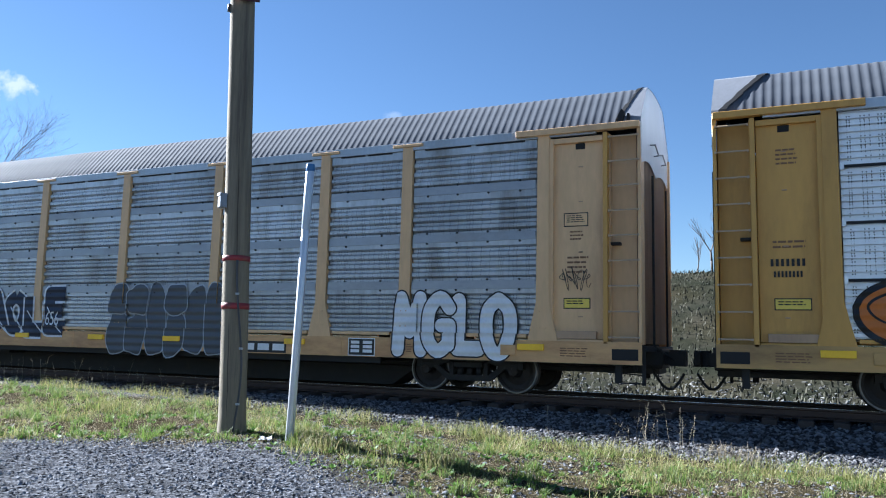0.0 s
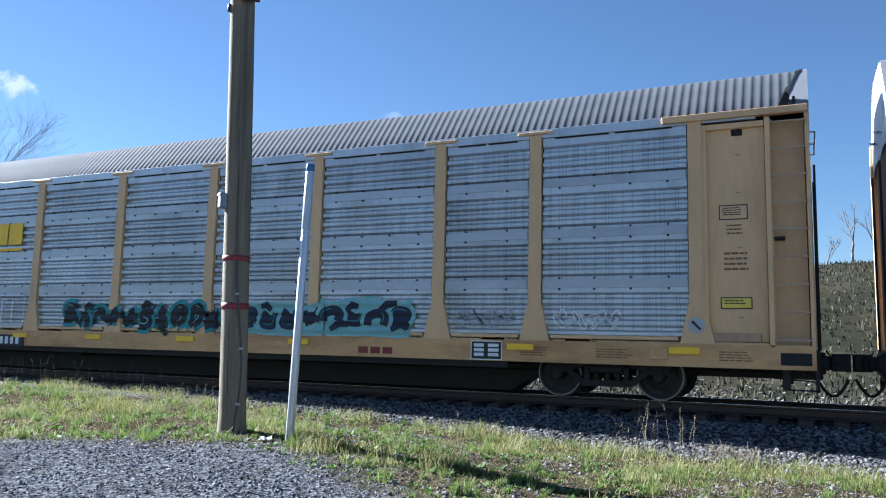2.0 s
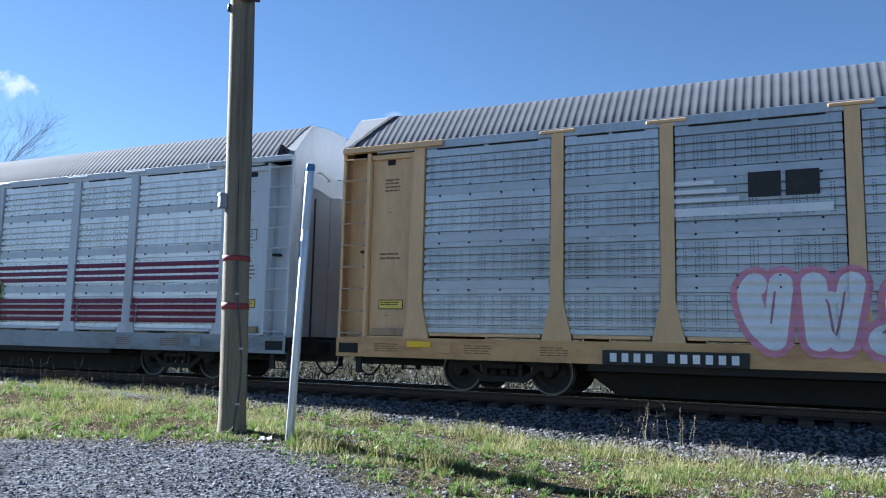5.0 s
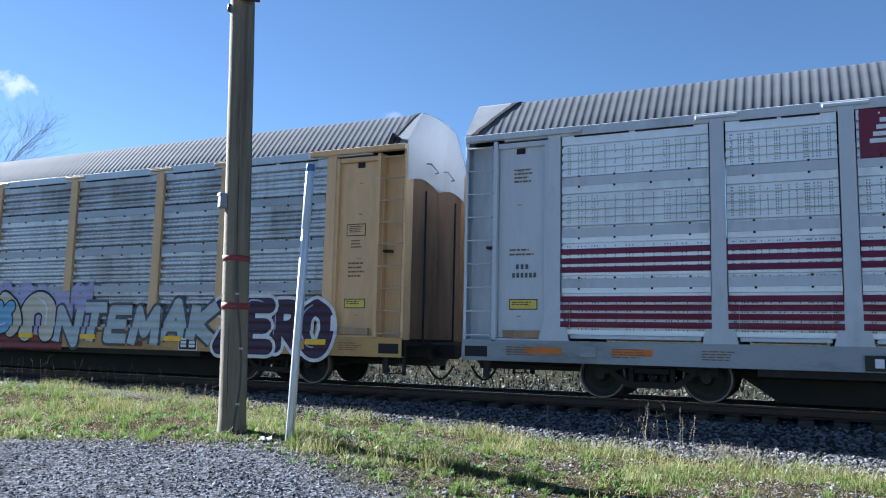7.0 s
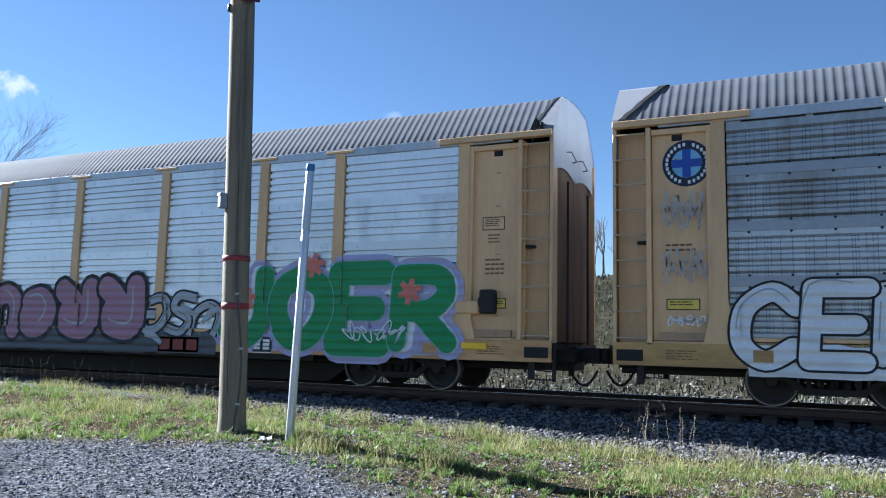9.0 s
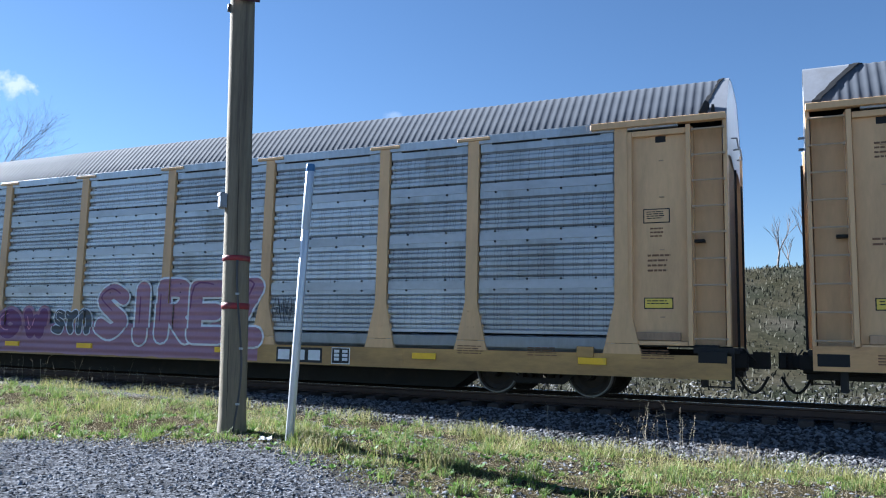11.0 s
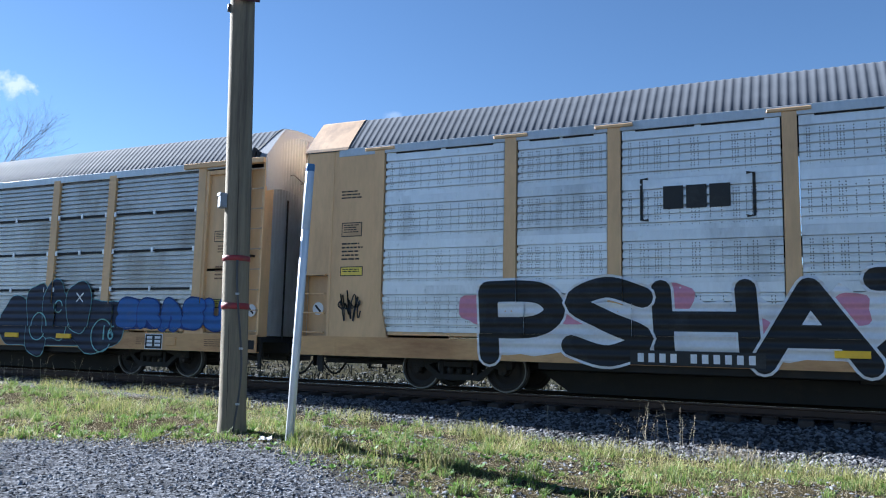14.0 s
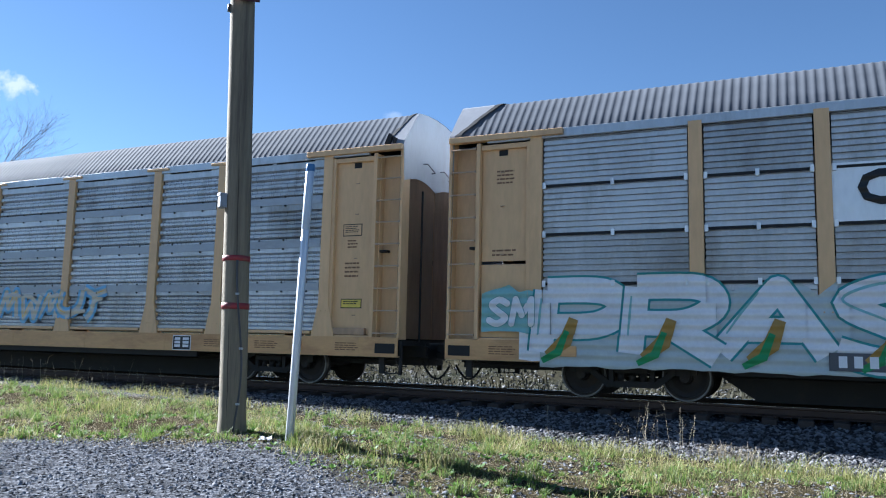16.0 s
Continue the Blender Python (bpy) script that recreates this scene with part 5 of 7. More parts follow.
# -- a whole car --
def build_car(spec):
    """A covered car carrier: sill, posts, ribbed sheets, roof, end sections with ladders, end doors, bogies and couplers."""
    car = thing("autorack_railcar", spec["label"], "railcar", None, "railcars of the passing train")
    frame_mat, sill_mat, sheet_mat, kind = M[spec["frame"]], M[spec["sill"]], M[spec["sheet"]], spec["kind"]
    low = spec.get("low", 0.0)                 # how far the sheets reach below the usual line
    sill = once("sill", lambda: sill_mesh())
    chord = simple("chord", "top_chord", [(-13.0, 13.0, -FACE + 0.012, -FACE + 0.09, CHORD - 0.07, CHORD + 0.10)])
    for side in (NEAR, FAR):
        put("side_sill", sill, sill_mat, car, side @ Matrix.Translation((0, 0, -low)))
        put("top_chord", chord, M["zinc_mid"] if spec["frame"] != "white_frame" else frame_mat, car, side)
        for x in POSTS:
            cap = kind != "slatted"
            post = put("post", once(("post", cap), lambda: post_mesh(cap)), frame_mat, car, side @ Matrix.Translation((x, 0, 0)))
            if low:
                put("post_foot", once("foot", lambda: foot_mesh(low)), frame_mat, post)
        for a, b in zip(POSTS, POSTS[1:]):
            w = round(a - b - 0.28, 2)
            cx = (a + b) / 2
            me = once(("panel", w, kind), lambda: panel_mesh(w, kind))
            for row in range(ROWS):
                mat = sheet_mat
                if side is NEAR and (round(cx, 1), row) in spec.get("odd", {}):
                    mat = M[spec["odd"][(round(cx, 1), row)]]
                put("side_sheet", me, mat, car, side @ Matrix.Translation((cx, 0, PANEL_Z0 + row * ROW_H)))
            if kind == "ribbed" or spec.get("laps"):
                lap = once(("lap", w), lambda: lap_mesh(w))
                for row in (1, 2, 3):
                    at_lap = side @ Matrix.Translation((cx, 0, PANEL_Z0 + row * ROW_H + (0.085, 0.09, 0.13)[row - 1]))
                    strip = put("sheet_lap", lap, M[spec.get("laps", "lap_dark" if spec["sheet"] == "zinc_dark" else "lap")], car, at_lap, "flat bolted strip")
                    if side is NEAR:
                        tagged(put("bolt_row", once(("bolts", w), lambda: bolt_row_mesh(w)), M["black_steel"], strip), kind="stuff")
            if side is NEAR and spec.get("punched", True):
                holes = put("perforation", once(("holes", w, kind), lambda: perforations_mesh(w, kind)), M["dark"], car, Matrix.Translation((cx, 0, PANEL_Z0)))
                tagged(holes, "rows of small dark punched holes", kind="stuff")
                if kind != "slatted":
                    # two thin dark strips over the sheet's top edge, just below the chord
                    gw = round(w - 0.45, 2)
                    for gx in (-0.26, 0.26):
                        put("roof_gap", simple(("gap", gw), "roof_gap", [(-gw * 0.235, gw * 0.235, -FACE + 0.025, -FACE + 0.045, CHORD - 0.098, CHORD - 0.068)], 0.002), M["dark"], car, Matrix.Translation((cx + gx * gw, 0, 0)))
            lw = round(a - b - 0.62, 2)
            ledge = once(("ledge", lw), lambda: ledge_mesh(lw))
            if low:
                put("skirt_sheet", once(("skirt", w), lambda: skirt_mesh(w, low)), sheet_mat, car, side @ Matrix.Translation((cx, 0, 0)))
            else:
                put("ledge", ledge, frame_mat, car, side @ Matrix.Translation((cx, 0, 0)))
            if kind == "slatted" and side is NEAR:
                for row in (1, 2, 3):
                    put("sheet_gap", simple(("sheet_gap", w), "sheet_gap", [(-w / 2 + 0.02, w / 2 - 0.02, -FACE + 0.030, -FACE + 0.05, -0.024, 0.024)], 0.002), M["dark"], car, Matrix.Translation((cx, 0, PANEL_Z0 + row * ROW_H)))
                    for x in (a - 0.16, b + 0.16, cx):
                        put("clip", simple("clip", "clip", [(-0.032, 0.032, -FACE + 0.005, -FACE + 0.045, -0.06, 0.06)]), M["zinc_white"], car, Matrix.Translation((x, 0, PANEL_Z0 + row * ROW_H)))
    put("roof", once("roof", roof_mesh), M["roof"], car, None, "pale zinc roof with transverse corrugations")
    put("deck", simple("deck", "deck", [(-13.6, 13.6, -1.45, 1.45, 0.95, 1.0), (-13.4, 13.4, -1.4, 1.4, 2.75, 2.80)]), M["black_steel"], car)
    put("centre_sill", once("centre_sill", centre_sill_mesh), M["black_steel"], car)
    for end in (NEAR, FAR):
        style = spec["ends"][0 if end is NEAR else 1]
        rear = end is FAR
        # brown on a rounded cap stands in for shade over its tan paint
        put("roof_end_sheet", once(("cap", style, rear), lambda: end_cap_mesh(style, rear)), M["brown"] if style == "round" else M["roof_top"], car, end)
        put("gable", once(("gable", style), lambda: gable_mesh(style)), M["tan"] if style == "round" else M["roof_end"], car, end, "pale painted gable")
        if style != "round":
            put("torn_edge", once(("torn", rear), lambda: torn_edge_mesh(style, rear)), M["dark"], car, end, "dark torn edge of the roof sheet")
            if not rear:
                put("gable_gap", once("gable_gap", gable_notch_mesh), M["dark"], car, end)
            iron = once("grab_iron", grab_iron_mesh)
            put("grab_iron", iron, M["steel"], car, end)
            put("grab_iron", iron, M["steel"], car, end @ Matrix.Translation((0, 0.85, 0)))
        # two halves of the end door
        ribbed = style != "plain"
        dm = once(("door", ribbed), lambda: end_door_mesh(ribbed))
        mir = once(("door_m", ribbed), lambda: mirrored(dm))
        put("end_door", dm, M[spec.get("door", "brown")], car, end)
        put("end_door", mir, M[spec.get("door", "brown")], car, end)
        put("end_upright", simple("upright", "end_upright", [(13.85, 13.89, -0.77, -0.74, 0.95, 4.1), (13.85, 13.89, 0.74, 0.77, 0.95, 4.1)]), M["black_steel"], car, end)
        for dy in (-1.47, 1.47):
            put("gable_return", simple("greturn", "gable_return", [(13.735, 13.812, -0.03, 0.03, 4.30, 4.96)], 0.003), M["roof_end"], car, end @ Matrix.Translation((0, dy, 0)))
        put("coupler", once("coupler", coupler_mesh), M["black_steel"], car, end)
        put("brake_hose", once("hose", hose_mesh), M["black_steel"], car, end)
        put("end_platform", simple("platform", "end_platform", [(13.2, 13.86, -1.5, 1.5, 0.86, 0.96), (13.3, 13.42, -1.40, -1.34, 0.30, 0.9), (13.78, 13.84, -1.46, -1.40, 0.28, 0.9), (13.42, 13.84, -1.46, -1.42, 0.30, 0.325), (13.3, 13.42, 1.34, 1.40, 0.30, 0.9)], 0.004), M["black_steel"], car, end)
        end_section(car, end, style, frame_mat, spec)
        put("end_wall_far", simple("endfar", "end_wall_far", [(-0.875, 0.875, 1.40, 1.46, 0.98, 4.85)]), frame_mat, car, Matrix.Translation((12.975 if end is NEAR else -12.975, 0, 0)))
        put("bogie_bolster", simple("bolster", "bogie_bolster", [(-0.22, 0.22, -1.0, 1.0, 0.46, 0.68), (-0.5, 0.5, -0.25, 0.25, 0.40, 0.70), (-1.0, 1.0, -0.7, -0.62, 0.5, 0.58)]), M["black_steel"], car, end @ Matrix.Translation((10.36, 0, 0)))
        sf = once("side_frame", side_frame_mesh)
        put("side_frame", sf, M["black_steel"], car, end @ Matrix.Translation((10.36, 0, 0)))
        put("side_frame", sf, M["black_steel"], car, end @ Matrix.Translation((10.36, 0, 0)) @ FAR)
        for dx in (-0.92, 0.92):
            x = (10.36 + dx) * (1 if end is NEAR else -1)
            ws = put("wheelset", once("wheelset", wheelset_mesh), M["wheel"], car, pose(x, 0, 0.424))
            for half in (-1, 1):
                put("tread", once(("tread", half), lambda: rim_mesh(half)), M["tread"], ws, None, "polished wheel rim")
            WHEELS.append((car, ws, x))
    for fn in spec["art"]:
        fn(car)
    return car


WHEELS = []


def mirrored(me):
    out = me.copy()
    out.transform(Matrix.Diagonal((1, -1, 1, 1)))
    out.flip_normals()
    return out


def sill_mesh():
    bm = bmesh.new()
    prof = [(-FACE - 0.010, SILL_Z0), (-FACE - 0.010, SILL_Z1), (-FACE + 0.06, SILL_Z1), (-FACE + 0.06, SILL_Z1 - 0.03), (-FACE + 0.01, SILL_Z1 - 0.03), (-FACE + 0.01, SILL_Z0 + 0.02), (-FACE + 0.11, SILL_Z0 + 0.02), (-FACE + 0.11, SILL_Z0)]
    rings = [[bm.verts.new((x, y, z)) for y, z in prof] for x in (-13.80, 13.80)]
    for i in range(len(prof)):
        j = (i + 1) % len(prof)
        bm.faces.new((rings[0][i], rings[0][j], rings[1][j], rings[1][i]))
    bm.faces.new(rings[0])
    bm.faces.new(rings[1][::-1])
    for x in np.arange(-12.9, 13, 2.58):
        box(bm, x - 0.01, x + 0.01, -FACE - 0.014, -FACE, SILL_Z0, SILL_Z1 - 0.005)
    return finish(bm, "side_sill", M["tan"])


def ledge_mesh(w):
    bm = bmesh.new()
    box(bm, -w / 2, w / 2, -FACE - 0.002, -FACE + 0.06, SILL_Z1 + 0.045, SILL_Z1 + 0.112, 0.006)
    return finish(bm, "ledge", M["tan"])


def centre_sill_mesh():
    bm = bmesh.new()
    box(bm, -13.9, 13.9, -0.38, 0.38, 0.45, 0.92, 0.01)
    # belly added below the sill's true depth, to block the bright ground beyond
    prism(bm, [(-8.9, 0.44), (-8.3, 0.03), (8.3, 0.03), (8.9, 0.44)], -0.36, 0.36)
    for x in np.arange(-8.2, 8.3, 1.37):
        prism(bm, [(x - 0.05, 0.62), (x + 0.05, 0.62), (x + 0.05, 0.93), (x - 0.05, 0.93)], -1.45, 1.45)
    box(bm, -8.6, 8.6, -1.44, -1.34, 0.50, 0.66, 0.01)
    box(bm, -8.6, 8.6, 1.34, 1.44, 0.50, 0.66, 0.01)
    cylinder(bm, (2.2, -0.95, 0.62), (3.6, -0.95, 0.62), 0.17, 0.17, 12)
    box(bm, -3.4, -2.9, -1.1, -0.6, 0.42, 0.78, 0.02)
    for y in (-0.6, 0.52):
        cylinder(bm, (-13.4, y, 0.55), (13.4, y, 0.55), 0.025, 0.025, 6)
    return finish(bm, "centre_sill", M["black_steel"])


def coupler_mesh():
    bm = bmesh.new()
    box(bm, 13.4, 14.12, -0.10, 0.10, 0.62, 0.86, 0.02)
    prism(bm, [(14.05, 0.60), (14.34, 0.60), (14.34, 0.90), (14.05, 0.90)], -0.20, 0.06)
    box(bm, 14.2, 14.33, 0.06, 0.20, 0.62, 0.88, 0.02)
    box(bm, 13.6, 13.95, -0.42, 0.42, 0.55, 0.92, 0.02)
    cylinder(bm, (13.95, -1.1, 0.95), (14.12, -0.25, 0.72), 0.014, 0.014, 6)
    for y in (-0.62, 0.62):
        box(bm, 13.2, 14.0, y - 0.05, y + 0.05, 0.62, 0.86, 0.01)
    return finish(bm, "coupler", M["black_steel"])


def hose_mesh():
    bm = bmesh.new()
    pts = [Vector((13.75 + 0.55 * t, -0.42 + 0.3 * t, 0.60 - 0.42 * math.sin(math.pi * min(1, t * 0.9)))) for t in [i / 8 for i in range(9)]]
    for a, b in zip(pts, pts[1:]):
        cylinder(bm, a, b, 0.026, 0.026, 6)
    for y in (-1.25, -1.05):
        cylinder(bm, (13.55, y, 0.86), (13.62, y, 0.50), 0.016, 0.016, 6)
    cylinder(bm, (13.0, -1.25, 0.50), (13.75, -1.05, 0.44), 0.014, 0.014, 6)
    return finish(bm, "brake_hose", M["black_steel"])


def end_section(car, end, style, frame_mat, spec):
    """The tan section by a car's end: recessed side door, upright, ladder, and the beam over them."""
    sgn = 1 if end is NEAR else -1
    y = FACE
    seed = int(spec["seed"] * 7 + (3 if sgn > 0 else 5))
    # the far end's near side is a mirror image along the car
    m = Matrix.Identity(4) if sgn > 0 else Matrix.Diagonal((-1, 1, 1, 1))

    def piece(key, name, boxes, mat, parent=car, label="", bevel=0.006):
        bxs = [(min(sgn * a, sgn * b), max(sgn * a, sgn * b), c, d, e, f) for a, b, c, d, e, f in boxes]
        return put(name, simple((key, sgn), name, bxs, bevel), mat, parent, None, label)

    def lines(x0, x1, z0, z1, yy, rows, mat, k, name="lettering"):
        a, b = min(sgn * x0, sgn * x1), max(sgn * x0, sgn * x1)
        lettering(car, a, b, z0, z1, yy, rows, mat, NEAR, seed + k, name=name)

    def sign(x0, x1, z0, z1, yy, mat, border, k, rows=2, label=""):
        a, b = min(sgn * x0, sgn * x1), max(sgn * x0, sgn * x1)
        plate(car, a, b, z0, z1, yy, mat, NEAR, "sign_plate", label, border)
        lettering(car, a + 0.04, b - 0.04, z0 + 0.04, z1 - 0.03, yy + 0.006, rows, F["ink"], NEAR, seed + k)

    door_y = y - 0.10
    if style == "round":
        piece("r_wall", "end_panel", [(12.12, 13.12, -y + 0.02, -y + 0.08, 1.0, 4.92), (13.14, 13.79, -y + 0.02, -y + 0.08, 2.30, 4.92), (13.14, 13.79, -y + 0.20, -y + 0.26, 1.0, 2.30)], frame_mat)
        piece("r_rib", "end_panel_seam", [(13.10, 13.16, -y + 0.005, -y + 0.05, 1.0, 4.92), (13.75, 13.81, -y + 0.01, -y + 0.2, 1.0, 4.92)], frame_mat)
        rung = ladder_once(sgn)
        for i in range(4):
            put("rung", rung, frame_mat, car, Matrix.Translation((0, 0, 1.10 + i * 0.40)))
        sign(12.35, 12.85, 2.28, 2.44, y - 0.02, F["sign_yellow"], F["ink"], 1, 2, "yellow warning plate")
        sign(12.4, 12.85, 3.10, 3.36, y - 0.02, frame_mat, F["ink"], 2, 4)
        lines(12.35, 12.85, 2.55, 2.95, y - 0.02, 5, F["ink"], 3)
        lines(12.4, 12.9, 3.85, 4.05, y - 0.02, 3, F["ink"], 4)
        return
    # side door and its frame
    split = style == "ribbed"
    piece("door" + style, "side_door", [(12.16, 13.12, -door_y, -door_y + 0.05, 1.06, 2.44 if split else 4.70)] + ([(12.16, 13.12, -door_y, -door_y + 0.05, 2.50, 4.70)] if split else []), frame_mat, label="tan side door with small stencilled lettering")
    piece("jamb", "door_jamb", [(12.12, 12.20, -y + 0.02, -y + 0.12, 1.0, 4.76), (12.2, 13.12, -y + 0.03, -y + 0.12, 4.66, 4.76), (12.2, 13.12, -y + 0.02, -y + 0.12, 0.98, 1.05)], frame_mat)
    if not split:
        piece("doorstep", "door_step", [(12.2, 13.0, -y + 0.02, -y + 0.14, 1.06, 1.20)], M["brown"])
    piece("upright2", "door_upright", [(13.13, 13.21, -y - 0.01, -y + 0.14, 0.98, 4.80)], M["yellow"] if spec["seed"] == 2 and sgn > 0 else frame_mat, label="upright beside the ladder")
    piece("lwall", "ladder_recess", [(13.2, 13.77, -y + 0.30, -y + 0.34, 0.98, 4.80)], frame_mat)
    piece("lwall_side", "recess_side", [(13.2, 13.23, -y + 0.14, -y + 0.30, 0.98, 4.80)], frame_mat)
    piece("lwall_corner", "corner_post", [(13.74, 13.80, -y + 0.02, -y + 0.34, 0.98, 4.93)], frame_mat)
    piece("beam", "roof_beam", [(11.48, 13.79, -y - 0.06, -y + 0.08, CHORD - 0.03, CHORD + 0.085)], frame_mat)
    rung = ladder_once(sgn)
    for i in range(9):
        put("rung", rung, M["rung"] if spec["frame"] != "white_frame" else frame_mat, car, Matrix.Translation((0, 0, 1.10 + i * 0.45)))
    piece("opening", "sill_opening", [(13.28, 13.74, -y - 0.014, -y + 0.02, 0.70, 0.90)], M["dark"], label="dark opening in the end of the sill")
    # writing on the door
    if sgn > 0:
        sign(12.40, 12.82, 3.12, 3.34, door_y, frame_mat, F["ink"], 1, 4)
        lines(12.5, 12.75, 2.82, 3.02, door_y, 3, M["stencil"], 2)
        lines(12.45, 12.85, 2.2, 2.55, door_y, 4, M["stencil"], 3)
        sign(12.40, 12.86, 1.62, 1.78, door_y, F["sign_yellow"], F["ink"], 4, 2, "yellow warning plate")
    else:
        lines(12.45, 12.82, 3.95, 4.25, door_y, 4, M["stencil"], 2)
        lines(12.4, 12.9, 2.55, 2.72, door_y, 2, M["stencil"], 3)
        sign(12.36, 12.88, 1.60, 1.76, door_y, F["sign_yellow"], F["ink"], 4, 2, "yellow warning plate")
    piece("notch", "door_notch", [(12.60, 12.78, -door_y - 0.006, -door_y + 0.02, 4.54, 4.655)], M["dark"], label="dark notch at the top of the door")
    piece("jack", "jacking_pad", [(11.22, 11.52, -y - 0.045, -y + 0.02, 0.74, 0.93)], M[spec["sill"]], label="tan jacking pad on the sill")
    for n, (sa, sb) in enumerate(((10.3, 10.95), (12.35, 12.9), (8.9, 9.45))):
        lines(sa, sb, 0.72, 0.90, y + 0.011, 4, M["stencil"], 20 + n, "sill_stencil")
    for dz in (4.2, 3.55, 2.62, 1.45):
        piece("hinge%d" % (dz * 100), "hinge", [(12.66, 12.74, -door_y - 0.015, -door_y, dz, dz + 0.02)], M["brown"], bevel=0.002)


def ladder_once(sgn):
    base = once("rung", ladder_meshes)
    return base if sgn > 0 else once("rung_l", lambda: mirrored_x(base))


def mirrored_x(me):
    out = me.copy()
    out.transform(Matrix.Diagonal((-1, 1, 1, 1)))
    out.flip_normals()
    return out


# -- marks and paint of each car --
DZ = -0.12


def at(a):
    """An area of a car's side: along the car, then height."""
    return (a[0], a[1], a[2] + DZ, a[3] + DZ)


def number_plate_bars(car, a, groups=(4, 6), seed=2, mat="ink"):
    x0, x1, z0, z1 = at(a)
    plate(car, x0, x1, max(z0, 0.45), z1, FACE + 0.042, F[mat], NEAR, "number_panel", "black panel with white characters")
    character_bars(car, x0 + 0.1, x1 - 0.1, max(z0, 0.45) + 0.05, z1 - 0.05, FACE + 0.046, groups, F["white"], seed)


def owner_mark(car, a, mat="logo_red", back=None):
    x0, x1, z0, z1 = at(a)
    if back:
        plate(car, x0, x1, z0, z1, FACE + 0.011, F[back], NEAR, "mark_panel")
    w = (x1 - x0) / 3
    bm = bmesh.new()
    for i in range(3):
        box(bm, x0 + (i + 0.12) * w, x0 + (i + 0.88) * w, -FACE - 0.020, -FACE, z0 + 0.05, z1 - 0.05)
    put("owner_mark", finish(bm, "owner_mark", F[mat]), F[mat], car)


def stencil_plate(car, a):
    x0, x1, z0, z1 = at(a)
    plate(car, x0, x1, z0, z1, FACE + 0.011, F["ink"], NEAR, "stencil_plate", "black stencil plate edged white", F["white"])
    for i in range(3):
        for j in range(2):
            bm = bmesh.new()
            box(bm, x0 + 0.05 + j * (x1 - x0) * 0.48, x0 + (x1 - x0) * (0.42 + j * 0.5), -FACE - 0.024, -FACE, z0 + 0.05 + i * (z1 - z0 - 0.06) / 3, z0 + 0.11 + i * (z1 - z0 - 0.06) / 3)
            put("stencil_line", finish(bm, "stencil_line", F["white"]), F["white"], car)


def round_sign(car, x, z, y, ground="silver"):
    """A small round plate with a bar across it."""
    bm = bmesh.new()
    cylinder(bm, (x, -y + 0.02, z), (x, -y - 0.005, z), 0.135, 0.135, 24)
    sign = put("round_sign", finish(bm, "round_sign", F[ground]), F[ground], car, None, "small round plate with a slanting bar")
    bm = bmesh.new()
    prism(bm, [(x - 0.085, z + 0.055), (x - 0.055, z + 0.085), (x + 0.085, z - 0.055), (x + 0.055, z - 0.085)], -y - 0.009, -y)
    put("sign_bar", finish(bm, "sign_bar", F["ink"]), F["ink"], sign)


def common_marks(car, xs=(11.8, 6.6, 3.2, 0.8, -1.8, -4.6, -11.9)):
    for x in xs:
        reflector(car, x)


def shield(car):
    x0, x1, z0, z1 = at((-8.81, -7.48, 3.36, 4.88))
    px0, px1, pz0, pz1 = at((-9.03, -7.30, 3.17, 4.96))
    plate(car, px0, px1, pz0, pz1, FACE - 0.035, M["tan"], NEAR, "emblem_panel", "tan panel that carries the emblem")
    bm = bmesh.new()
    cx, w, h = (x0 + x1) / 2, (x1 - x0) / 2, z1 - z0

    def outline(grow):
        right = [(0.0, 1.0), (0.25, 0.95), (0.55, 0.97), (0.78, 0.99), (1.0, 0.80), (0.88, 0.66), (0.93, 0.45), (1.0, 0.28), (0.88, 0.14), (0.6, 0.06), (0.25, 0.04), (0.0, 0.0)]
        pts = right + [(-a, b) for a, b in right[-2:0:-1]]
        return [(cx + a * (w + grow), z0 + b * h + (b - 0.5) * 2 * grow) for a, b in pts]
    y = -FACE + 0.03
    prism(bm, outline(0.03), y - 0.010, y)
    put("emblem_border", finish(bm, "emblem_border", F["white"]), F["white"], car)
    bm = bmesh.new()
    prism(bm, outline(0.0), y - 0.014, y)
    em = put("emblem", finish(bm, "emblem", F["white"]), F["white"], car, None, "shield in blue, red and white")
    bm = bmesh.new()
    rim = [(0.0, 0.985), (0.25, 0.935), (0.55, 0.955), (0.76, 0.975), (0.97, 0.80), (0.86, 0.66), (0.88, 0.605)]
    prism(bm, [(cx + a * w, z0 + b * h) for a, b in rim] + [(cx - a * w, z0 + b * h) for a, b in rim[:0:-1]], y - 0.018, y)
    put("emblem_chief", finish(bm, "emblem_chief", F["logo_blue"]), F["logo_blue"], em)
    for i in range(6):
        bm = bmesh.new()
        a = cx - 0.86 * w + i * 0.31 * w
        lo = z0 + (0.14 if i in (0, 5) else 0.07) * h
        box(bm, a, a + 0.16 * w, y - 0.018, y, lo, z0 + 0.60 * h)
        put("emblem_stripe", finish(bm, "emblem_stripe", F["logo_red"]), F["logo_red"], em)
    bm = bmesh.new()
    for z, n, ww in ((0.83, 5, 0.62), (0.69, 7, 0.78)):
        for i in range(n):
            a = cx - ww * w + 2 * ww * w * i / n
            box(bm, a + 0.015, a + 2 * ww * w / n - 0.025, y - 0.022, y, z0 + (z - 0.05) * h, z0 + (z + 0.05) * h)
    put("emblem_lettering", finish(bm, "emblem_lettering", F["white"]), F["white"], em)


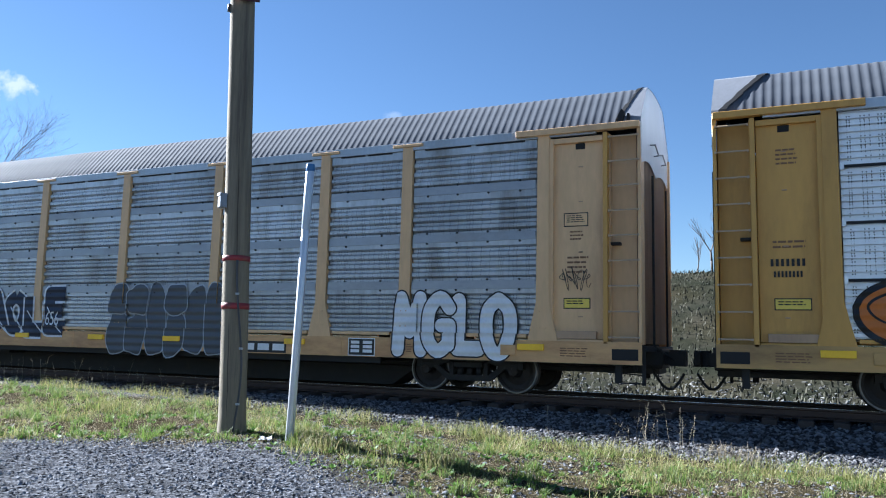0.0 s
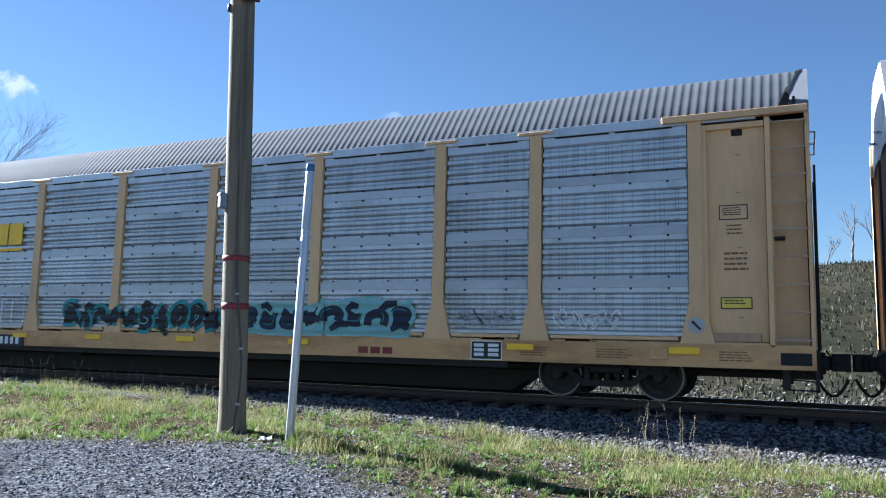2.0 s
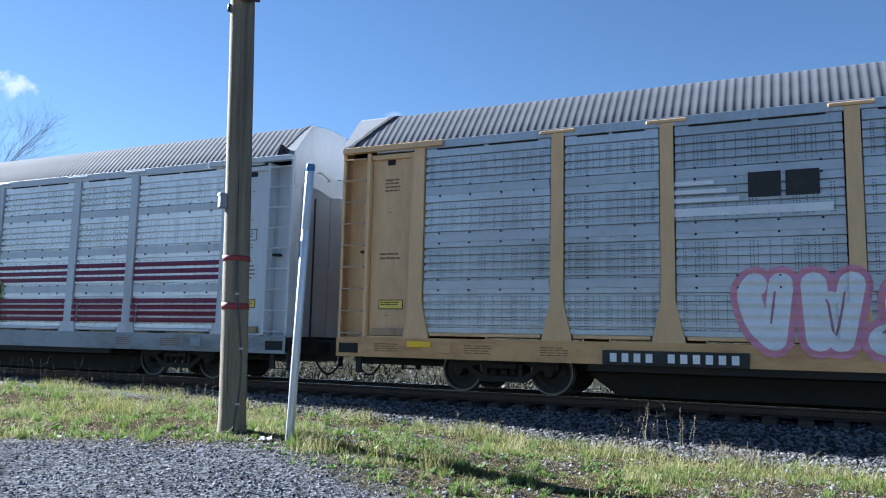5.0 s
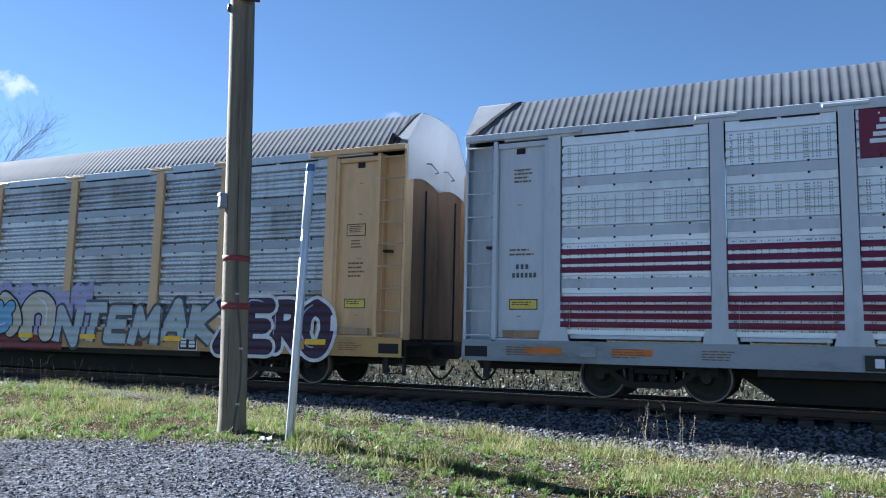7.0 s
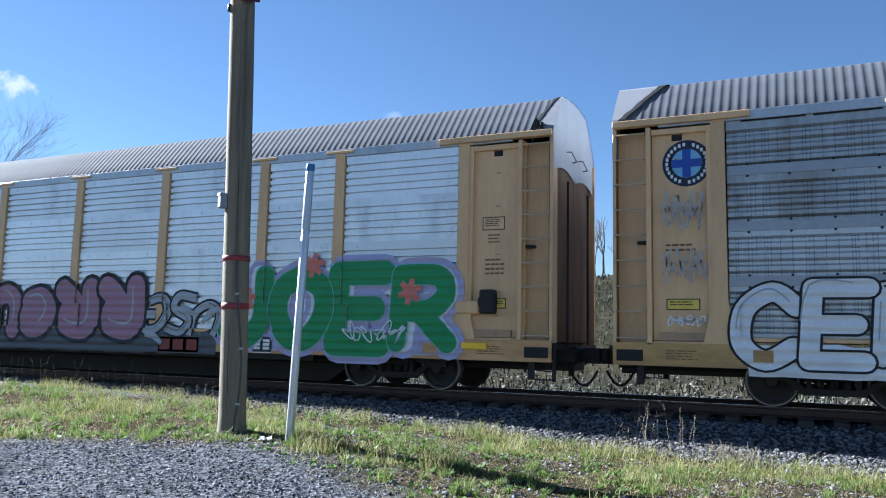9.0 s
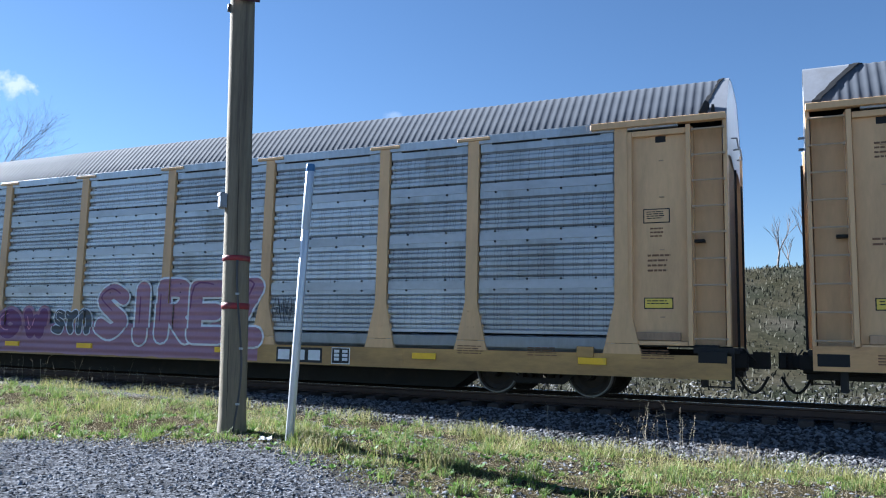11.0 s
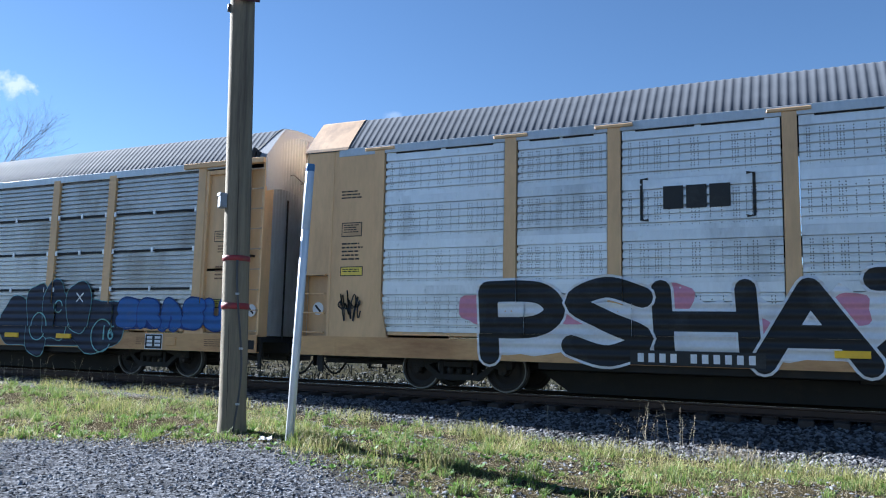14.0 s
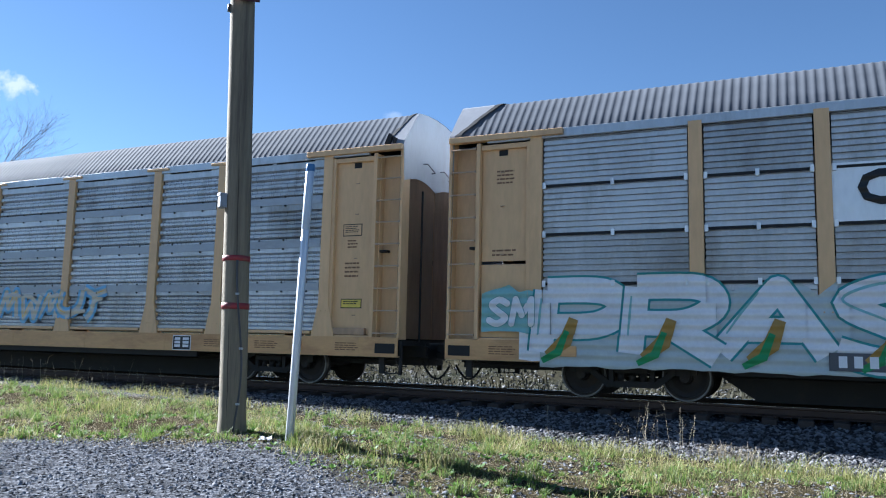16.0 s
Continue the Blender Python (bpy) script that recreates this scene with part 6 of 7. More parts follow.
def block_mark(car, a, n, mat, underline=False, border=None, depth=0.0):
    """A firm's mark as plain blocks in its colour."""
    x0, x1, z0, z1 = at(a)
    w = (x1 - x0) / n
    y = -FACE + 0.030
    bm = bmesh.new()
    zb = z0 + (0.22 * (z1 - z0) if underline else 0)
    for i in range(n):
        box(bm, x0 + (i + 0.06) * w, x0 + (i + 0.94) * w, y - 0.012, y + 0.01, zb, z1)
    if underline:
        box(bm, x0, x1, y - 0.012, y + 0.01, z0, z0 + 0.10 * (z1 - z0))
    put("firm_mark", finish(bm, "firm_mark", F[mat]), F[mat], car)


def bubble_column(car, x0, x1, z0, z1, start):
    """A tall dark swelling shape with a thin pale outline."""
    r = random.Random(int(x0 * 100 + z0 * 10))
    cx, cz = (x0 + x1) / 2, (z0 + z1) / 2
    st = r.getstate()
    lay(car, "graffiti_outline", *polygon(blob_outline(cx, cz, x1 - x0 - 0.05, z1 - z0 - 0.05, r, 0.026, 30, 0.7)), P["silver"], start, "dark grey bubble lettering outlined in white")
    r.setstate(st)
    lay(car, "graffiti", *polygon(blob_outline(cx, cz, x1 - x0 - 0.05, z1 - z0 - 0.05, r, 0.0, 30, 0.7)), P["smoke"], start + 1)


def art_b(car):
    letters(car, "MGLO", at((9.0, 11.46, 0.72, 2.10)), 0.27, 0.03, ("black", "white"), overlap=0.11, label="white bubble lettering outlined in black", seed=4)
    for i, (lean, tops) in enumerate(((0, 1), (0, 1), (0.05, 0), (0, 1), (0.04, 0), (0, 0))):
        xa = 1.15 + 0.595 * i
        top = at((0, 0, 0.62, 2.28))
        mid = top[2] + 0.55 * (top[3] - top[2])
        if tops:
            bubble_column(car, xa - 0.03, xa + 0.64, top[2], mid + 0.10, 1 + (i % 2) * 2)
            bubble_column(car, xa - 0.05, xa + 0.66, mid, top[3], 5 + (i % 2) * 2)
        else:
            bubble_column(car, xa - 0.03, xa + 0.64, top[2], top[3] - lean, 1 + (i % 2) * 2)
    letters(car, "NAOLE", at((-4.08, -0.30, 0.92, 2.30)), 0.36, 0.055, ("white", "navy", "white"), overlap=0.17, label="black block lettering edged in white", rounded=False, glint=False, slant=-0.05)
    for i in range(5):
        xa = -3.75 + 0.68 * i
        lay(car, "graffiti_line", *stroke([(xa, 1.62 - 0.1 * (i % 2)), (xa + 0.35, 1.18), (xa + 0.62, 0.98)], 0.03), P["white"], 7)
    word(car, "656", at((-1.05, -0.58, 1.28, 1.62)), ((0.0, "white"),), start=8)
    wild(car, at((-11.59, -8.48, 0.98, 2.15)), 7, ("white", "black", "silver"), 5, 0.14, 0.06, "black and white wildstyle lettering")
    shield(car)
    number_plate_bars(car, (-6.85, -4.47, 0.75, 1.03))
    owner_mark(car, (5.20, 6.38, 0.77, 1.01), "white", "ink")
    stencil_plate(car, (7.93, 8.52, 0.78, 1.10))
    common_marks(car)
    scribble(car, (12.3, 12.95, 1.9, 2.4), "black", 3, 0.012)
    scribble(car, (-12.95, -12.4, 1.85, 2.35), "black", 4, 0.014)


def art_c(car):
    wild(car, at((-3.16, 1.9, 1.08, 1.94)), 10, ("teal", "black", "pale_teal"), 15, 0.20, 0.09, "black and teal wildstyle lettering")
    backing(car, at((1.9, 6.6, 1.12, 1.86)), "pale_teal", 18, "teal haze behind the lettering", 0, 0.14)
    wild(car, at((1.82, 6.64, 1.12, 1.90)), 9, ("pale_teal", "navy", "teal"), 16, 0.19, 0.09, "teal wildstyle lettering")
    x0, x1, z0, z1 = at((-6.87, -4.62, 1.23, 2.04))
    v, f = merged([stroke([(x0, z0), (x1, z0), (x1, z1), (x0, z1), (x0, z0 + 0.02)], 0.05)] + [stroke([(x0 + (0.2 + 0.4 * i), z0 + 0.1), (x0 + 0.2 + 0.4 * i, z1 - 0.1), (x0 + 0.4 + 0.4 * i, z1 - 0.12)], 0.045) for i in range(5)])
    lay(car, "graffiti", v, f, P["white"], 1, "boxed pale block lettering")
    wild(car, at((-11.3, -8.2, 1.20, 2.04)), 6, ("white", "sky_blue", "white"), 17, 0.17, 0.016, "faded light blue tag")
    scribble(car, at((9.43, 10.81, 1.34, 1.74)), "white", 5, 0.03)
    scribble(car, at((7.5, 8.8, 1.34, 1.74)), "silver", 6, 0.03)
    block_mark(car, (-6.58, -4.88, 3.21, 3.94), 3, "yellow", True)
    owner_mark(car, (5.42, 6.26, 0.77, 1.0), "brick")
    stencil_plate(car, (7.93, 8.52, 0.78, 1.10))
    number_plate_bars(car, (-6.81, -4.46, 0.74, 1.02), seed=4)
    round_sign(car, 12.0, 1.32, FACE)
    round_sign(car, -12.0, 1.32, FACE)
    plate(car, -12.97, -12.22, 3.30, 3.87, FACE - 0.10, F["sign_yellow"], NEAR, "yellow_notice", "yellow notice on the side door", F["ink"])
    lettering(car, -12.85, -12.35, 3.38, 3.80, FACE - 0.09, 3, F["ink"], NEAR, 5)
    common_marks(car, (11.8, 8.9, 4.0, 0.9, -2.0, -4.6, -8.5, -11.9))


def art_d(car):
    backing(car, at((-1.25, 5.8, 0.76, 2.32)), "black", 4, "black ground behind the lettering")
    bubbles(car, at((-6.14, -1.2, 0.79, 2.46)), 5, "pink", "white", "rose", 22, 0.11, "pink and white lettering", 2)
    bubbles(car, at((-0.6, 0.7, 1.2, 2.1)), 2, "maroon", "rose", "maroon", 23, 0.06, "", 2)
    bubbles(car, at((0.82, 4.48, 1.16, 2.47)), 4, "pink", "cream", "pink", 24, 0.10, "pink and cream lettering", 2)
    backing(car, at((5.3, 8.7, 0.98, 2.40)), "red", 27, "dark red ground of the lettering", 1, 0.05)
    bubbles(car, at((5.3, 8.85, 0.95, 2.55)), 3, "pink", "red", "red", 25, 0.035, "dark red lettering edged in pink", 2)
    for i, line in enumerate(("LOVE", "U NO", "GROWN")):
        word(car, line, at((7.75, 8.55, 1.55 - 0.26 * i, 1.76 - 0.26 * i)), ((0.0, "white"),), start=9)
    scribble(car, at((4.8, 5.3, 1.5, 2.0)), "white", 8, 0.03, start=4)
    letters(car, "FOLK", at((9.30, 11.5, 1.12, 2.05)), 0.15, 0.035, ("black", "silver"), overlap=0.05, label="lettering in thin black outline", rounded=False)
    word(car, "NO", at((11.35, 11.82, 1.75, 2.05)), ((0.0, "black"),), start=8)
    x0, x1, z0, z1 = at((-7.11, -4.6, 3.30, 4.01))
    plate(car, x0, x1, z0, z0 + 0.14, FACE - 0.034, F["white"], NEAR, "mark_panel")
    for i in range(3):
        plate(car, x0, x0 + 1.1 - 0.2 * i, z0 + 0.24 + 0.15 * i, z0 + 0.31 + 0.15 * i, FACE - 0.032, F["white"], NEAR, "mark_stripe")
    block_mark(car, (-5.9, -4.75, 3.58, 4.0), 2, "ink")
    number_plate_bars(car, (-8.3, -5.9, 0.75, 1.0), seed=6)
    owner_mark(car, (6.9, 7.7, 0.77, 0.98), "brick")
    round_sign(car, 13.52, 1.55, FACE - 0.10, "white")
    scribble(car, (12.35, 12.85, 1.3, 1.9), "red", 10, 0.03)
    stencil_plate(car, (10.0, 10.5, 0.78, 1.06))
    common_marks(car, (11.4, 8.7, 6.0, 2.8, 0.2, -2.4, -11.9))


def art_e(car):
    for z in (2.63, 2.46, 2.30, 1.77, 1.62, 1.47, 1.32):
        for a, b in zip(POSTS, POSTS[1:]):
            v, f = stroke([(b + 0.13, z), ((a + b) / 2, z), (a - 0.13, z)], 0.105)
            lay(car, "stripe", v, f, P["maroon"], 0, "maroon stripe")
    for n, (letter, xa, xb) in enumerate((("G", -3.50, -1.40), ("C", -1.75, 0.40), ("M", 0.05, 2.75), ("S", 2.55, 4.80))):
        k = 2 + 3 * (n % 2)
        lay(car, "graffiti_ground", *polygon(blob_outline((xa + xb) / 2, 1.56, xb - xa - 0.75, 1.0, random.Random(3 + n), 0, 26, 0.7)), P["lime"], 1, "lime green inside the letter")
        letters(car, letter, (xa, xb, 0.52, 2.60), 0.60, 0.055, ("lime", "navy"), start=k, label="huge navy letter outlined in lime green", uneven=0.0)
    word(car, "CREW", at((-1.15, -0.4, 0.80, 1.06)), ((0.0, "silver"),), start=6)
    x0, x1, z0, z1 = at((-7.06, -4.38, 4.10, 5.0))
    plate(car, x0 + 0.06, x1 - 0.02, z0, z1 - 0.04, FACE - 0.03, F["maroon"], NEAR, "name_panel", "maroon name panel with white lettering")
    character_bars(car, x0 + 0.85, x1 - 0.3, z0 + 0.42, z0 + 0.62, FACE - 0.026, (9,), F["white"])
    character_bars(car, x0 + 1.1, x1 - 0.75, z0 + 0.22, z0 + 0.30, FACE - 0.026, (11,), F["silver"])
    bm = bmesh.new()
    for i in range(4):
        box(bm, x0 + 0.2 + 0.05 * i, x0 + 0.62 - 0.02 * i, -FACE + 0.018, -FACE + 0.03, z0 + 0.24 + 0.11 * i, z0 + 0.31 + 0.11 * i)
    put("name_mark", finish(bm, "name_mark", F["white"]), F["white"], car)
    number_plate_bars(car, (-7.06, -4.45, 0.77, 1.01), seed=7)
    for x in (-12.2, -10.6, -3.9):
        plate(car, x - 0.35, x + 0.35, 0.78, 0.90, FACE + 0.011, F["orange"], NEAR, "reflector", "orange reflective strip")
    character_bars(car, -12.78, -12.50, 2.34, 2.43, FACE - 0.094, (3,), F["smoke"])
    character_bars(car, -12.85, -12.35, 2.18, 2.27, FACE - 0.094, (6,), F["smoke"])


def art_f(car):
    letters(car, "ZERO", at((9.15, 12.14, 0.62, 2.06)), 0.34, 0.075, ("white", "plum", "lavender"), overlap=0.18, label="dark plum bubble lettering with a white outline")
    letters(car, "NTEMAK", at((4.01, 9.2, 0.66, 2.02)), 0.25, 0.07, ("smoke", "pale_grey", "lavender"), overlap=0.12, label="pale angular lettering edged in dark grey", rounded=False, slant=0.16, uneven=0.15)
    backing(car, at((-4.17, 4.3, 0.66, 1.15)), "brick", 33, "dull red ground under the lettering")
    backing(car, at((-4.0, 5.2, 1.0, 2.25)), "lavender", 40, "lavender haze behind the lettering", 1, 0.22)
    bubbles(car, at((-4.1, 3.9, 0.80, 2.22)), 7, "black", "cream", "white", 34, 0.055, "cream lettering with lavender haze and black lines", 2)
    bubbles(car, at((-2.2, -0.9, 0.95, 2.0)), 2, "black", "sky_blue", "white", 35, 0.04, "", 5)
    bubbles(car, at((1.0, 2.4, 0.95, 2.0)), 2, "black", "sky_blue", "white", 36, 0.04, "", 5)
    backing(car, at((-11.6, -7.2, 0.62, 1.15)), "white", 39, "white ground under the lettering", 0, 0.06)
    letters(car, "CEKTN", at((-11.80, -6.75, 0.68, 2.32)), 0.29, 0.04, ("black", "white", "silver"), overlap=0.13, label="white bubble lettering outlined in black", slant=0.08, uneven=0.1)
    wild(car, at((-6.61, -4.06, 1.15, 1.79)), 4, ("lavender", "silver", "smoke"), 38, 0.10, 0.05, "lavender tag")
    cx, cz = -12.53, 4.13
    for rad, mat, k in ((0.41, "teal", 0), (0.255, "sky_blue", 1)):
        bm = bmesh.new()
        cylinder(bm, (cx, -FACE + 0.12, cz), (cx, -FACE + 0.094 - 0.004 * k, cz), rad, rad, 36)
        put("emblem", finish(bm, "emblem", F["navy" if k == 0 else mat]), F["navy" if k == 0 else mat], car, None, "round emblem with a blue cross")
    bm = bmesh.new()
    box(bm, cx - 0.07, cx + 0.07, -FACE + 0.084, -FACE + 0.10, cz - 0.25, cz + 0.25)
    box(bm, cx - 0.25, cx - 0.07, -FACE + 0.084, -FACE + 0.10, cz - 0.07, cz + 0.07)
    box(bm, cx + 0.07, cx + 0.25, -FACE + 0.084, -FACE + 0.10, cz - 0.07, cz + 0.07)
    put("emblem_cross", finish(bm, "emblem_cross", F["logo_blue"]), F["logo_blue"], car)
    bm = bmesh.new()
    for i in range(26):
        a = 2 * math.pi * i / 26
        if i % 13 in (6,):
            continue
        c, s = cx + 0.335 * math.cos(a), cz + 0.335 * math.sin(a)
        box(bm, c - 0.022, c + 0.022, -FACE + 0.088, -FACE + 0.10, s - 0.03, s + 0.03)
    put("emblem_lettering", finish(bm, "emblem_lettering", F["white"]), F["white"], car)
    scribble(car, (-13.0, -12.2, 2.9, 3.7), "silver", 11, 0.022)
    scribble(car, (-13.0, -12.1, 2.0, 2.7), "silver", 12, 0.022)
    scribble(car, (-12.9, -12.2, 1.3, 1.5), "white", 13, 0.022)
    number_plate_bars(car, (-7.87, -5.11, 0.72, 1.05), seed=8)
    owner_mark(car, (6.2, 7.0, 0.77, 1.0), "brick")
    stencil_plate(car, (8.1, 8.6, 0.78, 1.08))
    common_marks(car, (11.8, 7.9, 5.2, 3.0, 0.2, -2.5, -5.6, -8.2))


def art_g(car):
    backing(car, at((6.4, 11.9, 0.80, 1.45)), "lavender", 41, "lavender ground under the lettering")
    letters(car, "JOER", at((6.05, 12.0, 0.62, 2.86)), 0.46, 0.13, ("lavender", "white"), overlap=0.16, slant=0.05, seed=5)
    letters(car, "JOER", at((6.18, 11.87, 0.75, 2.73)), 0.44, 0.02, ("pale_teal", "green"), overlap=0.14, slant=0.05, seed=5, start=7, label="green lettering outlined in white and lavender")
    scribble(car, at((9.3, 10.9, 1.0, 1.5)), "white", 42, 0.03, start=13)
    for x, z in ((6.9, 1.9), (8.6, 2.62), (10.9, 2.05)):
        for n, turn in enumerate((0.3, 1.35, 2.4)):
            c, d = 0.26 * math.cos(turn), 0.26 * math.sin(turn)
            lay(car, "graffiti_star", *stroke([(x - c, z + DZ - d), (x, z + DZ), (x + c, z + DZ + d)], 0.15, True), P["coral"], 13 + 0.4 * n, "soft coral star")
    backing(car, at((-4.3, 6.1, 0.66, 1.2)), "smoke", 43, "dark grey ground under the lettering")
    bubbles(car, at((-4.14, 0.9, 0.80, 2.45)), 4, "black", "rose", "silver", 44, 0.10, "dusky pink lettering outlined in black", 2)
    bubbles(car, at((0.9, 3.9, 0.80, 2.65)), 2, "black", "rose", "silver", 45, 0.10, "", 2)
    wild(car, at((3.9, 6.1, 0.80, 2.2)), 3, ("black", "silver", "smoke"), 46, 0.18, 0.05, "", 2)
    owner_mark(car, (4.40, 5.6, 0.72, 1.06), "brick", "orange")
    stencil_plate(car, (7.1, 7.6, 0.78, 1.08))
    bm = bmesh.new()
    cylinder(bm, (12.55, -FACE - 0.02, 1.72), (12.55, -FACE - 0.10, 1.72), 0.20, 0.17, 16)
    box(bm, 12.42, 12.70, -FACE - 0.14, -FACE + 0.12, 1.50, 1.95, 0.03)
    part("brake_gear", bm, M["black_steel"], car, "black brake gear housing on the side door")
    bm = bmesh.new()
    box(bm, 11.9, 12.38, -FACE - 0.05, -FACE + 0.06, 1.50, 1.74, 0.02)
    part("step_bracket", bm, M["tan"], car)
    common_marks(car, (12.3,))


def art_h(car):
    backing(car, at((-7.1, 4.2, 0.57, 1.35)), "rose", 51, "dusky pink ground under the lettering")
    bubbles(car, at((-7.08, -2.4, 0.80, 1.79)), 5, "rose", "purple", "pink", 52, 0.08, "mauve lettering", 2)
    letters(car, "SIREZ", at((-0.7, 4.2, 0.80, 2.46)), 0.40, 0.05, ("white", "rose", "purple"), overlap=0.17, label="mauve bubble lettering with a pale outline", uneven=0.06, seed=2, start=2)
    bubbles(car, at((-2.2, -0.9, 1.0, 1.75)), 3, "white", "smoke", "white", 53, 0.03, "", 2)
    number_plate_bars(car, (-6.85, -4.16, 0.57, 0.84), seed=9)
    owner_mark(car, (4.70, 5.85, 0.59, 0.90), "white", "ink")
    stencil_plate(car, (6.1, 6.5, 0.60, 0.90))
    scribble(car, at((4.5, 5.1, 1.4, 2.0)), "smoke", 14, 0.02)
    scribble(car, (-12.95, -12.2, 1.3, 1.75), "black", 15, 0.035)
    character_bars(car, -12.75, -12.35, 2.25, 2.42, FACE - 0.094, (4,), F["ink"])
    character_bars(car, -12.75, -12.35, 2.0, 2.16, FACE - 0.094, (4,), F["ink"])
    for x in (11.5, 8.2, 3.3, -1.0, -3.6, -11.9):
        reflector(car, x, NEAR, 0.68)


def art_i(car):
    backing(car, at((-9.4, -1.9, 0.85, 1.9)), "white", 61, "white ground behind the lettering", 0, 0.25)
    for x, z, rad in ((-9.8, 1.6, 0.35), (-7.9, 1.55, 0.3), (-6.2, 1.75, 0.35), (-4.9, 1.2, 0.3), (-3.5, 1.6, 0.3), (-2.4, 1.9, 0.25)):
        lay(car, "graffiti_cloud", *polygon(blob_outline(x, z, rad * 2, rad * 1.7, random.Random(int(x * 10)), 0, 22, 0.8)), P["pink"], 1, "pink spray cloud")
    letters(car, "PSHAZ", at((-9.75, -1.6, 0.62, 2.42)), 0.37, 0.045, ("white", "black"), overlap=0.17, slant=-0.06, label="black lettering edged in white on pink", start=2, uneven=0.1)
    backing(car, at((1.0, 11.8, 0.72, 1.95)), "white", 62, "white ground behind the lettering", ragged=0.2)
    for x, rx, rz, z in ((1.75, 0.36, 0.60, 1.55), (3.05, 0.36, 0.62, 1.58)):
        lay(car, "graffiti_outline", *polygon(blob_outline(x, z + DZ, rx * 2, rz * 2, random.Random(6), 0.05, 26, 0.85)), P["white"], 2)
        lay(car, "graffiti", *polygon(blob_outline(x, z + DZ, rx * 2, rz * 2, random.Random(6), 0.0, 26, 0.85)), P["black"], 3, "black round letter with a white eye")
        lay(car, "graffiti_eye", *stroke([(x, z + DZ - 0.25), (x, z + DZ + 0.18)], 0.11), P["white"], 4)
        lay(car, "graffiti_eye", *stroke([(x - 0.13, z + DZ + 0.2), (x + 0.13, z + DZ + 0.2)], 0.07), P["white"], 5)
    bubbles(car, at((3.8, 6.3, 0.70, 2.45)), 2, "white", "black", "white", 63, 0.07, "black lettering edged in white", 2)
    letters(car, "OIS", at((6.6, 11.9, 0.72, 2.42)), 0.40, 0.08, ("white", "black", "white"), overlap=0.20, label="black and white lettering", start=2, seed=7)
    for x, z, rad in ((0.9, 1.7, 0.3), (3.75, 1.9, 0.22), (6.4, 1.5, 0.3), (9.6, 1.9, 0.35), (11.4, 1.2, 0.3)):
        lay(car, "graffiti_cloud", *polygon(blob_outline(x, z, rad * 2, rad * 1.6, random.Random(int(x * 10)), 0, 22, 0.8)), P["pink"], 1, "pink spray cloud")
    block_mark(car, (-6.35, -5.2, 3.45, 3.85), 3, "ink")
    x0, x1, z0, z1 = at((-6.7, -4.85, 3.27, 4.0))
    v, f = merged([stroke([(x0 + 0.12, z0), (x0, z0), (x0, z1), (x0 + 0.12, z1)], 0.05), stroke([(x1 - 0.12, z0), (x1, z0), (x1, z1), (x1 - 0.12, z1)], 0.05)])
    lay(car, "firm_mark", v, f, P["ink"], 0)
    number_plate_bars(car, (-6.9, -4.74, 0.76, 1.01), seed=10)
    round_sign(car, -13.5, 1.6, FACE - 0.20, "white")
    scribble(car, (-12.9, -12.3, 1.3, 2.0), "black", 66, 0.03)
    owner_mark(car, (4.1, 5.3, 0.77, 1.0), "brick")
    stencil_plate(car, (5.6, 6.1, 0.78, 1.06))
    common_marks(car, (11.9, 3.1, 6.9, -3.5))
    wild(car, (12.2, 12.9, 1.1, 1.75), 2, ("lavender", "rose", "pink"), 65, 0.10, 0.04)


